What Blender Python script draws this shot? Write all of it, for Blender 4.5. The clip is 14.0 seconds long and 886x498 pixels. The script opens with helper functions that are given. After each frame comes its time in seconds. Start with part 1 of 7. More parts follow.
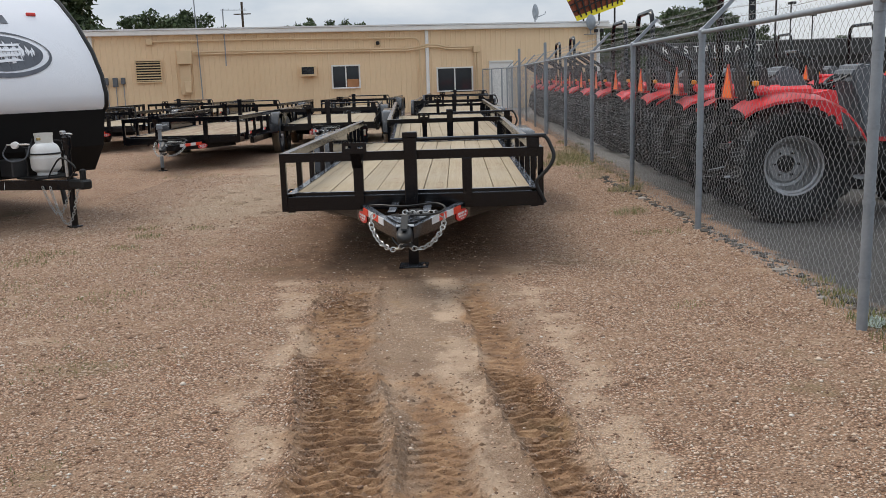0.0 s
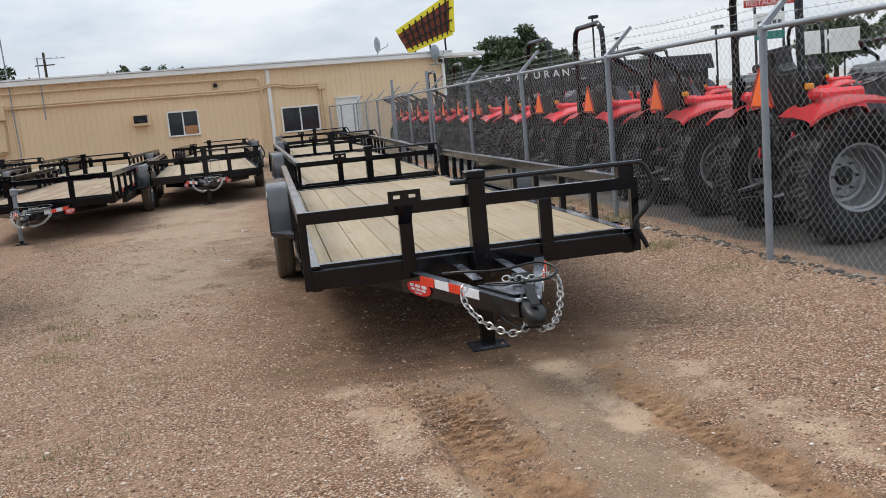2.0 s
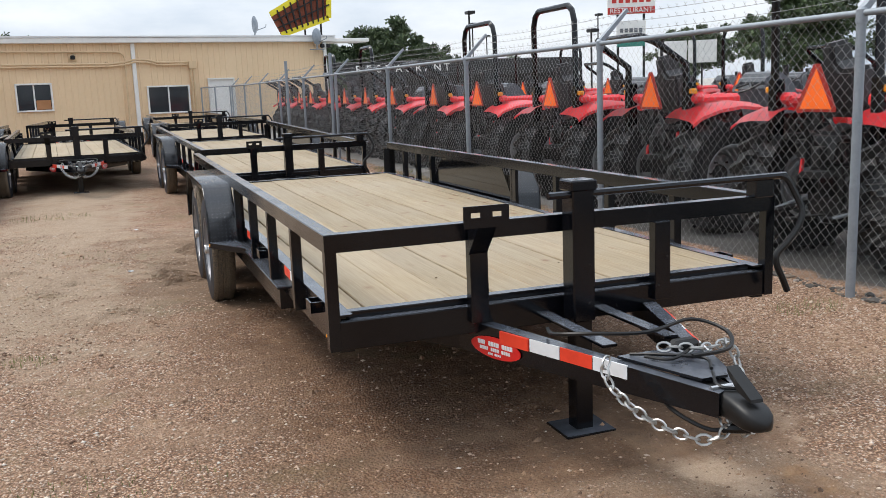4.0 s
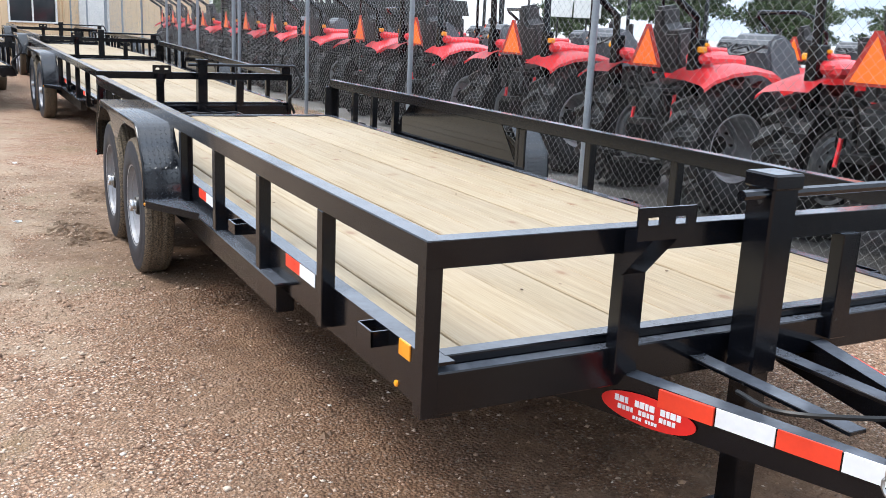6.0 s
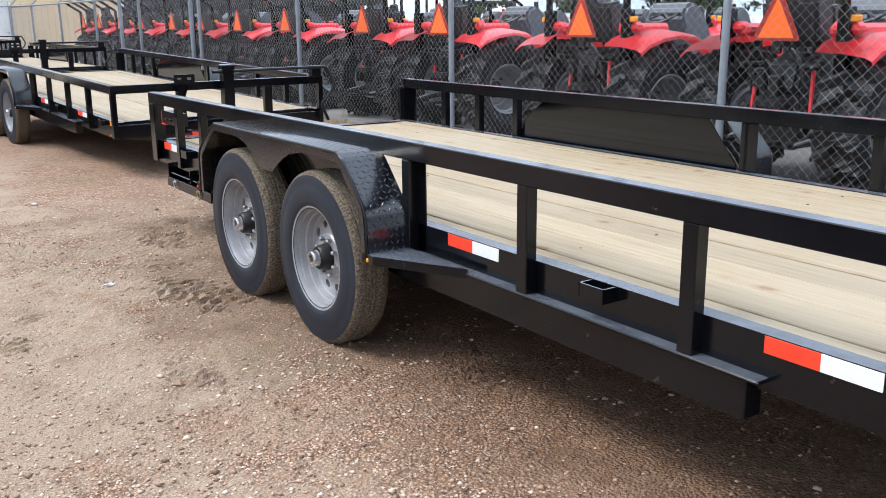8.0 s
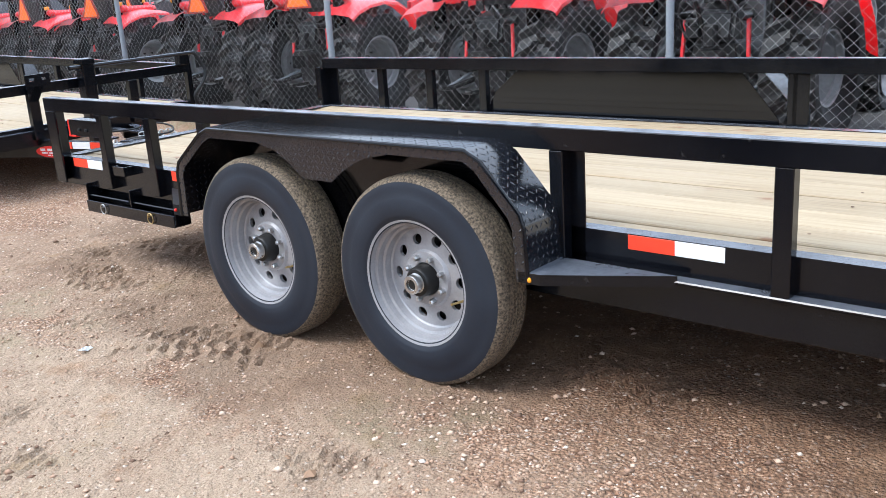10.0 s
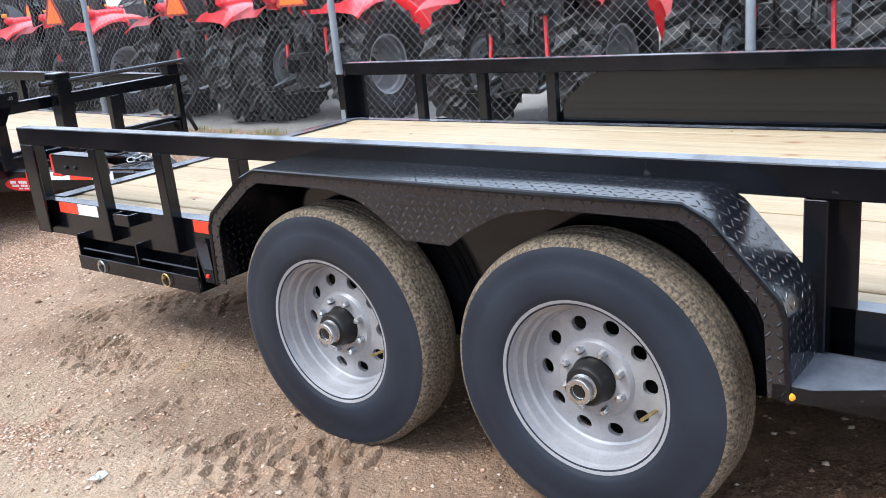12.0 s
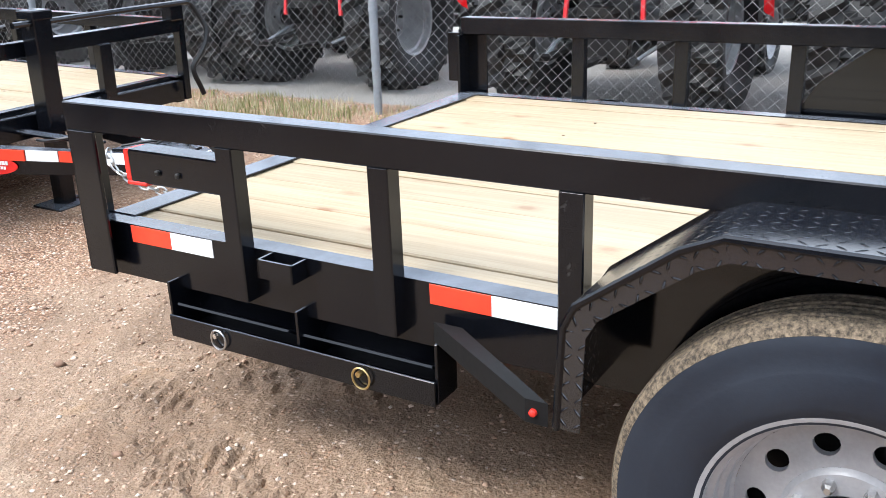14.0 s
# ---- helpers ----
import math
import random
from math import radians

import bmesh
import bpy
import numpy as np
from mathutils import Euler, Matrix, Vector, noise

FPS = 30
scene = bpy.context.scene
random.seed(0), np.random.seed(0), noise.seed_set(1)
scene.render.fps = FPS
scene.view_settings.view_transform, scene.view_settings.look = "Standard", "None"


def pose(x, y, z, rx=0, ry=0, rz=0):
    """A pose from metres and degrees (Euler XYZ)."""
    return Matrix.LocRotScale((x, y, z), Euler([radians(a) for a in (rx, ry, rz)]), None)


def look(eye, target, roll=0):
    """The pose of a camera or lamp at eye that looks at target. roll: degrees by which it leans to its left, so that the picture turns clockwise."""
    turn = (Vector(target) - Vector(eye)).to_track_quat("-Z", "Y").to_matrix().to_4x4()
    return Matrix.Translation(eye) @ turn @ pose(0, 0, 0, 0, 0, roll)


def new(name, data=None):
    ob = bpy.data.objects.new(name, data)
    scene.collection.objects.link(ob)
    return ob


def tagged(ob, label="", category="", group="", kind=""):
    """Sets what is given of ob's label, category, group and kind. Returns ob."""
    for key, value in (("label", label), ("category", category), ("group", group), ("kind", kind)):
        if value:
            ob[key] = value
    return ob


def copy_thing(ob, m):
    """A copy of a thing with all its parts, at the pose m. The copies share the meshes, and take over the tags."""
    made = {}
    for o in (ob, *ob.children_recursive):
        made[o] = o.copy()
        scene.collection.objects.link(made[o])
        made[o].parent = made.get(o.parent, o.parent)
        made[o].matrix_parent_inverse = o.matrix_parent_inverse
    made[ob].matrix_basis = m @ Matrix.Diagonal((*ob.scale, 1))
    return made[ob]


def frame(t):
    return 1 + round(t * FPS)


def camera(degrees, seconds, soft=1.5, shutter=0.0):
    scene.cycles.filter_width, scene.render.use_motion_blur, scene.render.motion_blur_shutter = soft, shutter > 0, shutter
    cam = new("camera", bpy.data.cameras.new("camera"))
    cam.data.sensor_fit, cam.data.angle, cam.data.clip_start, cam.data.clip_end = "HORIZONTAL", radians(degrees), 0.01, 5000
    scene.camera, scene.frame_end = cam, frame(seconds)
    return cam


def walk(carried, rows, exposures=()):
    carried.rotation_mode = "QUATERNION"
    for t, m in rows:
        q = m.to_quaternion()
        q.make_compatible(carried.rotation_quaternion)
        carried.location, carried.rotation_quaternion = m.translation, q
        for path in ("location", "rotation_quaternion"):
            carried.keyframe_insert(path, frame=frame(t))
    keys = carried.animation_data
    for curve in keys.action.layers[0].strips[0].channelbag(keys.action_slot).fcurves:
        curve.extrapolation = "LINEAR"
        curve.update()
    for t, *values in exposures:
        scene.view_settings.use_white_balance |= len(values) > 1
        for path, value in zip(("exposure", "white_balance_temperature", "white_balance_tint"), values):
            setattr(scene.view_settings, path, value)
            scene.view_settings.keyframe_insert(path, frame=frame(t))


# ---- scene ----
cam = camera(52.2, 14.0, 0.6)
PATH = [  # seconds, eye, target, roll
    (0, (0.022, -0.061, 1.467), (-0.018, 1.904, 1.096), -1.7),
    (0.5, (-0.378, 0.339, 1.496), (-0.283, 2.311, 1.175), -1.2),
    (1, (-0.808, 0.883, 1.487), (-0.678, 2.855, 1.18), -1.8),
    (1.5, (-1.202, 1.293, 1.497), (-0.913, 3.247, 1.184), -1.3),
    (2, (-1.503, 1.82, 1.463), (-1.156, 3.764, 1.148), -5.3),
    (2.5, (-1.82, 2.271, 1.438), (-1.371, 4.191, 1.103), -4.2),
    (3, (-1.965, 2.777, 1.439), (-1.455, 4.683, 1.106), -3.5),
    (3.5, (-2.064, 3.305, 1.448), (-1.495, 5.19, 1.101), -3.8),
    (4, (-2.096, 3.732, 1.452), (-1.444, 5.589, 1.101), -2.2),
    (6.5, (-2.501, 5.687, 1.408), (-1.531, 7.363, 0.906), 1.5),
    (7, (-2.717, 6.216, 1.393), (-1.758, 7.892, 0.875), -2.0),
    (7.5, (-3.026, 6.626, 1.351), (-2.05, 8.302, 0.863), -1.0),
    (8, (-3.223, 6.983, 1.364), (-2.136, 8.587, 0.868), -0.5),
    (10.5, (-3.761, 8.577, 1.363), (-2.254, 9.751, 0.772), -6.2),
    (11, (-3.637, 8.715, 1.365), (-2.084, 9.817, 0.753), -8.0),
    (11.5, (-3.442, 8.998, 1.357), (-1.898, 10.111, 0.745), -6.4),
    (12, (-3.298, 9.396, 1.359), (-1.815, 10.604, 0.774), -5.6),
    (12.5, (-3.168, 9.885, 1.348), (-1.672, 11.073, 0.757), -2.7),
    (13, (-3.06, 10.433, 1.315), (-1.569, 11.618, 0.703), -1.8),
    (13.5, (-3.009, 10.853, 1.322), (-1.464, 11.918, 0.631), -1.9),
    (14, (-2.852, 11.184, 1.299), (-1.255, 12.174, 0.613), -2.0),
]
walk(cam, [(t, look(eye, target, roll)) for t, eye, target, roll in PATH],
     [(0.0, 0.20, 6750, 10), (3.0, 0.45, 6650, 10), (4.2, 0.58, 6600, 10), (6.4, 1.22, 6200, 10), (8.2, 1.06, 6100, 10), (10.4, 1.38, 5950, 10), (12.5, 1.52, 6050, 10), (14.0, 1.62, 6200, 10)])

# ---- light: a bright overcast day, the sun behind thin cloud ----
SUN_UP, SUN_TURN = 55.0, 305.0  # degrees above the horizon; compass turn of the light
world = bpy.data.worlds.new("overcast_sky")
scene.world = world
world.use_nodes = True
wn, wl = world.node_tree.nodes, world.node_tree.links
wn.clear()
w_out, w_bg = wn.new("ShaderNodeOutputWorld"), wn.new("ShaderNodeBackground")
w_sky = wn.new("ShaderNodeTexSky")
w_sky.sky_type, w_sky.sun_disc = "NISHITA", False
w_sky.sun_elevation, w_sky.sun_rotation = radians(SUN_UP), radians(SUN_TURN)
w_sky.air_density, w_sky.dust_density = 1.0, 3.0
w_co, w_map = wn.new("ShaderNodeTexCoord"), wn.new("ShaderNodeMapping")
w_map.inputs["Scale"].default_value = (1.6, 1.6, 5.0)
w_noise = wn.new("ShaderNodeTexNoise")
w_noise.inputs["Scale"].default_value, w_noise.inputs["Detail"].default_value = 2.2, 7.0
w_noise.inputs["Roughness"].default_value = 0.55
w_ramp = wn.new("ShaderNodeValToRGB")
w_ramp.color_ramp.elements[0].position, w_ramp.color_ramp.elements[0].color = 0.36, (5.3, 6.4, 7.9, 1)
w_ramp.color_ramp.elements[1].position, w_ramp.color_ramp.elements[1].color = 0.62, (8.9, 9.5, 10.3, 1)
w_mix = wn.new("ShaderNodeMixRGB")
w_mix.inputs["Fac"].default_value = 0.86
wl.new(w_co.outputs["Generated"], w_map.inputs["Vector"])
wl.new(w_map.outputs["Vector"], w_noise.inputs["Vector"])
wl.new(w_noise.outputs["Fac"], w_ramp.inputs["Fac"])
wl.new(w_sky.outputs["Color"], w_mix.inputs["Color1"])
wl.new(w_ramp.outputs["Color"], w_mix.inputs["Color2"])
w_sep, w_up = wn.new("ShaderNodeSeparateXYZ"), wn.new("ShaderNodeMapRange")  # an overcast sky is brighter overhead than at the horizon
w_up.inputs["From Min"].default_value, w_up.inputs["From Max"].default_value = 0.0, 1.0
w_up.inputs["To Min"].default_value, w_up.inputs["To Max"].default_value = 0.72, 1.35
w_grad = wn.new("ShaderNodeMixRGB")
w_grad.blend_type = "MULTIPLY"
w_grad.inputs["Fac"].default_value = 1.0
wl.new(w_co.outputs["Generated"], w_sep.inputs[0])
wl.new(w_sep.outputs["Z"], w_up.inputs["Value"])
wl.new(w_mix.outputs["Color"], w_grad.inputs["Color1"])
wl.new(w_up.outputs["Result"], w_grad.inputs["Color2"])
wl.new(w_grad.outputs["Color"], w_bg.inputs["Color"])
wl.new(w_bg.outputs["Background"], w_out.inputs["Surface"])
w_bg.inputs["Strength"].default_value = 0.105
sun = new("sun", bpy.data.lights.new("sun", "SUN"))
sun.data.energy, sun.data.angle, sun.data.color = 1.7, radians(24), (1.0, 0.96, 0.9)
sun_dir = Vector((math.sin(radians(SUN_TURN)) * math.cos(radians(SUN_UP)), math.cos(radians(SUN_TURN)) * math.cos(radians(SUN_UP)), math.sin(radians(SUN_UP))))
sun.matrix_basis = look(sun_dir * 60, (0, 0, 0))


# ---- materials ----
def node_mat(name):
    m = bpy.data.materials.new(name)
    m.use_nodes = True
    n, l = m.node_tree.nodes, m.node_tree.links
    return m, n, l, n["Principled BSDF"]


def noise_node(n, l, co, scale, detail=4.0, rough=0.55, stretch=None, offset=None):
    if stretch:
        mp = n.new("ShaderNodeMapping")
        mp.inputs["Scale"].default_value = stretch
        l.new(co, mp.inputs["Vector"])
        co = mp.outputs["Vector"]
    t = n.new("ShaderNodeTexNoise")
    t.inputs["Scale"].default_value, t.inputs["Detail"].default_value, t.inputs["Roughness"].default_value = scale, detail, rough
    l.new(co, t.inputs["Vector"])
    return t.outputs["Fac"]


def ramp_node(n, l, fac, stops):
    r = n.new("ShaderNodeValToRGB")
    e = r.color_ramp.elements
    e[0].position, e[0].color = stops[0][0], (*stops[0][1], 1)
    e[1].position, e[1].color = stops[-1][0], (*stops[-1][1], 1)
    for p, c in stops[1:-1]:
        q = e.new(p)
        q.color = (*c, 1)
    l.new(fac, r.inputs["Fac"])
    return r.outputs["Color"]


def mix_node(n, l, fac, a, b, mode="MIX"):
    m = n.new("ShaderNodeMixRGB")
    m.blend_type = mode
    for key, v in (("Fac", fac), ("Color1", a), ("Color2", b)):
        if isinstance(v, (int, float)):
            m.inputs[key].default_value = v
        elif isinstance(v, tuple):
            m.inputs[key].default_value = (*v, 1)
        else:
            l.new(v, m.inputs[key])
    return m.outputs["Color"]


def math_node(n, l, op, a, b=0.0, clamp=False):
    m = n.new("ShaderNodeMath")
    m.operation, m.use_clamp = op, clamp
    for i, v in enumerate((a, b)):
        if isinstance(v, (int, float)):
            m.inputs[i].default_value = v
        else:
            l.new(v, m.inputs[i])
    return m.outputs[0]


def bump_node(n, l, height, strength, distance, bsdf, after=None):
    b = n.new("ShaderNodeBump")
    b.inputs["Strength"].default_value, b.inputs["Distance"].default_value = strength, distance
    l.new(height, b.inputs["Height"])
    if after is not None:
        l.new(after, b.inputs["Normal"])
    l.new(b.outputs["Normal"], bsdf.inputs["Normal"])
    return b.outputs["Normal"]


def plain(name, col, col2=None, scale=6.0, rough=0.5, rough2=None, metal=0.0, bump=0.0, fine=60.0, lo=0.35, hi=0.7, coat=0.0, per_object=0.0, ior=1.5):
    """A worn surface: two tones mixed by a broad noise, a fine grain in the relief and the gloss."""
    m, n, l, b = node_mat(name)
    co = n.new("ShaderNodeTexCoord").outputs["Object"]
    col2 = col2 or tuple(c * 0.8 for c in col)
    big, small = noise_node(n, l, co, scale), noise_node(n, l, co, fine, 3.0)
    both = math_node(n, l, "ADD", math_node(n, l, "MULTIPLY", big, 0.75), math_node(n, l, "MULTIPLY", small, 0.25))
    c = ramp_node(n, l, both, [(lo, col), (hi, col2)])
    if per_object:
        info = n.new("ShaderNodeObjectInfo")
        hsv = n.new("ShaderNodeHueSaturation")
        l.new(math_node(n, l, "ADD", math_node(n, l, "MULTIPLY", info.outputs["Random"], 2 * per_object), 1 - per_object), hsv.inputs["Value"])
        l.new(c, hsv.inputs["Color"])
        c = hsv.outputs["Color"]
    l.new(c, b.inputs["Base Color"])
    b.inputs["Metallic"].default_value = metal
    b.inputs["Coat Weight"].default_value = coat
    b.inputs["IOR"].default_value = ior
    rr = n.new("ShaderNodeMapRange")
    rr.inputs["From Min"].default_value, rr.inputs["From Max"].default_value = 0.3, 0.7
    rr.inputs["To Min"].default_value, rr.inputs["To Max"].default_value = rough, rough2 if rough2 is not None else min(1.0, rough + 0.12)
    l.new(both, rr.inputs["Value"])
    l.new(rr.outputs["Result"], b.inputs["Roughness"])
    if bump:
        bump_node(n, l, small, bump, 0.004, b)
    return m


M_BLACK = plain("black_gloss_paint", (0.0022, 0.0027, 0.0042), (0.005, 0.0055, 0.0075), 3.0, 0.10, 0.24, bump=0.04, fine=25.0, lo=0.42, hi=0.8, ior=1.41)


def scuffed(m, amount, colour, scale=16.0, lo=0.66, hi=0.72):
    """Small scraped and dusty spots over a painted surface."""
    n, l = m.node_tree.nodes, m.node_tree.links
    b = n["Principled BSDF"]
    old = b.inputs["Base Color"].links[0].from_socket
    co = n.new("ShaderNodeTexCoord").outputs["Object"]
    mask = ramp_node(n, l, noise_node(n, l, co, scale, 5.0, 0.7), [(lo, (0, 0, 0)), (hi, (1, 1, 1))])
    l.new(mix_node(n, l, math_node(n, l, "MULTIPLY", mask, amount), old, colour), b.inputs["Base Color"])


def sheen_on_tops(m, amount, colour):
    """A pale sky sheen painted into the colour of the faces that look up."""
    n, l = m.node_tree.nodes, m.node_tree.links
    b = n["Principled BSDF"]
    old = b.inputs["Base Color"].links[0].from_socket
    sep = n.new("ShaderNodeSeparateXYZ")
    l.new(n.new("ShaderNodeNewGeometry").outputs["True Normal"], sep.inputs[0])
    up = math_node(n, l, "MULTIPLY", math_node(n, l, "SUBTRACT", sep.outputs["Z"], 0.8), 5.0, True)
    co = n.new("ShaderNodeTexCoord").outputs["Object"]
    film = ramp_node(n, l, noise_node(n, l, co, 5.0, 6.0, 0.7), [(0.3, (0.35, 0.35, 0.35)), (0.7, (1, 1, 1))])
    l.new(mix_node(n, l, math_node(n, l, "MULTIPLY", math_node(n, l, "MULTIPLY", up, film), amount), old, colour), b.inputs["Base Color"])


scuffed(M_BLACK, 0.15, (0.16, 0.15, 0.14))
# bluish sky reflection on upward steel, put into the base colour
sheen_on_tops(M_BLACK, 0.55, (0.19, 0.21, 0.25))
M_BLACK_GLOSS = plain("black_gloss_plate", (0.002, 0.0024, 0.0035), (0.004, 0.0045, 0.006), 2.0, 0.06, 0.12, bump=0.02, fine=12.0, ior=1.45)
M_BLACK_DULL = plain("dull_black_steel", (0.003, 0.0032, 0.004), (0.006, 0.006, 0.006), 5.0, 0.6, 0.75, bump=0.1, ior=1.3)
M_BLACK_MATT = plain("black_satin_steel", (0.004, 0.004, 0.0043), (0.011, 0.0105, 0.010), 5.0, 0.35, 0.55, bump=0.1, ior=1.42)
M_RUBBER = plain("tyre_sidewall_rubber", (0.0045, 0.008, 0.0155), (0.012, 0.0175, 0.028), 4.0, 0.45, 0.62, bump=0.12, fine=90.0, ior=1.46)
M_TREAD = plain("muddy_tyre_tread", (0.036, 0.028, 0.020), (0.24, 0.185, 0.125), 120.0, 0.85, 0.95, bump=1.0, fine=380.0, lo=0.38, hi=0.64)
M_TREAD_DARK = plain("tractor_tyre_rubber", (0.006, 0.0065, 0.0075), (0.034, 0.0335, 0.033), 9.0, 0.45, 0.65, bump=0.3, ior=1.38)
M_WALL_RUBBER = plain("tractor_sidewall_rubber", (0.0035, 0.0038, 0.0045), (0.010, 0.010, 0.0105), 6.0, 0.5, 0.65, bump=0.15, ior=1.33)
M_RIM = plain("silver_wheel_paint", (0.37, 0.37, 0.385), (0.26, 0.26, 0.27), 9.0, 0.34, 0.48, metal=0.35, bump=0.08, fine=120.0)
M_CHROME = plain("bright_zinc", (0.64, 0.64, 0.64), (0.42, 0.42, 0.42), 30.0, 0.22, 0.4, metal=1.0)
M_BRASS = plain("brass_pin", (0.62, 0.46, 0.2), (0.4, 0.3, 0.14), 30.0, 0.3, 0.45, metal=1.0)
M_CHAIN = plain("galvanised_chain", (0.5, 0.5, 0.49), (0.33, 0.32, 0.3), 40.0, 0.3, 0.45, metal=0.9)
M_GALV = plain("galvanised_pipe", (0.31, 0.34, 0.37), (0.22, 0.245, 0.27), 5.0, 0.42, 0.6, metal=0.55, bump=0.05)
M_WIRE = plain("galvanised_wire", (0.33, 0.33, 0.33), (0.24, 0.24, 0.24), 8.0, 0.5, 0.65, metal=0.3)
M_TRACRIM = plain("dusty_silver_tractor_rim", (0.30, 0.31, 0.32), (0.19, 0.19, 0.195), 7.0, 0.34, 0.5, metal=0.55, bump=0.05)
M_TAPE_RED = plain("red_reflective_tape", (0.80, 0.055, 0.02), (0.66, 0.04, 0.015), 10.0, 0.35, 0.5)
M_TAPE_WHITE = plain("white_reflective_tape", (0.74, 0.75, 0.76), (0.62, 0.63, 0.64), 10.0, 0.35, 0.5)
M_AMBER = plain("amber_lens", (0.85, 0.34, 0.02), (0.7, 0.25, 0.01), 10.0, 0.2, 0.35)
M_REDLENS = plain("red_lens", (0.62, 0.03, 0.02), (0.5, 0.02, 0.015), 10.0, 0.15, 0.3)
M_DECAL = plain("red_decal", (0.72, 0.02, 0.015), (0.6, 0.015, 0.012), 10.0, 0.3, 0.45)
M_DECALW = plain("white_print", (0.8, 0.8, 0.8), (0.72, 0.72, 0.72), 10.0, 0.4, 0.5)
M_TRED = plain("tractor_red_paint", (0.80, 0.034, 0.042), (0.68, 0.026, 0.034), 2.0, 0.25, 0.4, coat=0.3)
M_SMV = plain("fluorescent_orange_sign", (1.0, 0.17, 0.008), (0.95, 0.14, 0.008), 5.0, 0.4, 0.5)
M_SMVRED = plain("dark_red_sign_border", (0.35, 0.02, 0.012), (0.28, 0.015, 0.01), 5.0, 0.4, 0.5)
M_SEAT = plain("black_vinyl", (0.014, 0.014, 0.015), (0.028, 0.028, 0.03), 8.0, 0.4, 0.55, bump=0.15)
M_GREYPL = plain("dark_grey_plastic", (0.07, 0.08, 0.092), (0.11, 0.12, 0.133), 4.0, 0.45, 0.6, bump=0.05)
M_WALL = plain("tan_painted_metal_siding", (0.76, 0.56, 0.352), (0.69, 0.50, 0.305), 0.35, 0.45, 0.6, fine=9.0)
M_TANPIPE = plain("tan_painted_conduit", (0.68, 0.50, 0.31), (0.58, 0.42, 0.25), 2.0, 0.5, 0.6)
M_WHITE = plain("white_painted_metal", (0.78, 0.77, 0.74), (0.66, 0.65, 0.62), 1.2, 0.45, 0.6, fine=12.0)
M_GLASS = plain("dark_window_glass", (0.02, 0.024, 0.028), (0.035, 0.038, 0.04), 1.0, 0.05, 0.1)
M_CAMPER = plain("white_camper_skin", (0.72, 0.73, 0.76), (0.64, 0.65, 0.69), 0.8, 0.25, 0.35, coat=0.2)
M_TANK = plain("white_tank_enamel", (0.78, 0.78, 0.76), (0.68, 0.67, 0.64), 6.0, 0.35, 0.5)
M_LOGO = plain("grey_graphic", (0.09, 0.10, 0.12), (0.05, 0.055, 0.07), 5.0, 0.3, 0.4)
M_YELLOW = plain("yellow_sign_border", (0.78, 0.66, 0.03), (0.66, 0.55, 0.02), 2.0, 0.5, 0.6)
M_RUST = plain("rusty_sign_frame", (0.30, 0.075, 0.035), (0.16, 0.05, 0.03), 3.0, 0.7, 0.85)
M_DARKBLD = plain("dark_brown_siding", (0.010, 0.009, 0.0085), (0.018, 0.016, 0.0145), 0.5, 0.7, 0.8)
M_BARK = plain("bark", (0.09, 0.065, 0.045), (0.05, 0.036, 0.026), 4.0, 0.9, 1.0, bump=0.6)
M_ROOF = plain("white_roof_sheet", (0.72, 0.72, 0.71), (0.6, 0.6, 0.6), 0.6, 0.5, 0.65)


def leaf_material(name, dark, light):
    m, n, l, b = node_mat(name)
    g = n.new("ShaderNodeNewGeometry")
    c = ramp_node(n, l, g.outputs["Random Per Island"], [(0.0, dark), (1.0, light)])
    l.new(c, b.inputs["Base Color"])
    b.inputs["Roughness"].default_value = 0.65
    return m


M_LEAF = leaf_material("oak_leaves", (0.018, 0.035, 0.012), (0.07, 0.105, 0.035))
M_GRASS = leaf_material("grass_blades", (0.085, 0.10, 0.025), (0.27, 0.26, 0.095))
M_DRYGRASS = leaf_material("dry_grass", (0.27, 0.235, 0.135), (0.46, 0.40, 0.26))


def pebble_material():
    m, n, l, b = node_mat("pebbles")
    g = n.new("ShaderNodeNewGeometry")
    c = ramp_node(n, l, g.outputs["Random Per Island"], [(0.0, (0.13, 0.072, 0.045)), (0.3, (0.36, 0.222, 0.145)), (0.65, (0.53, 0.365, 0.258)), (0.95, (0.57, 0.455, 0.355)), (1.0, (0.66, 0.60, 0.53))])
    l.new(c, b.inputs["Base Color"])
    b.inputs["Roughness"].default_value = 0.8
    return m


M_PEBBLE = pebble_material()


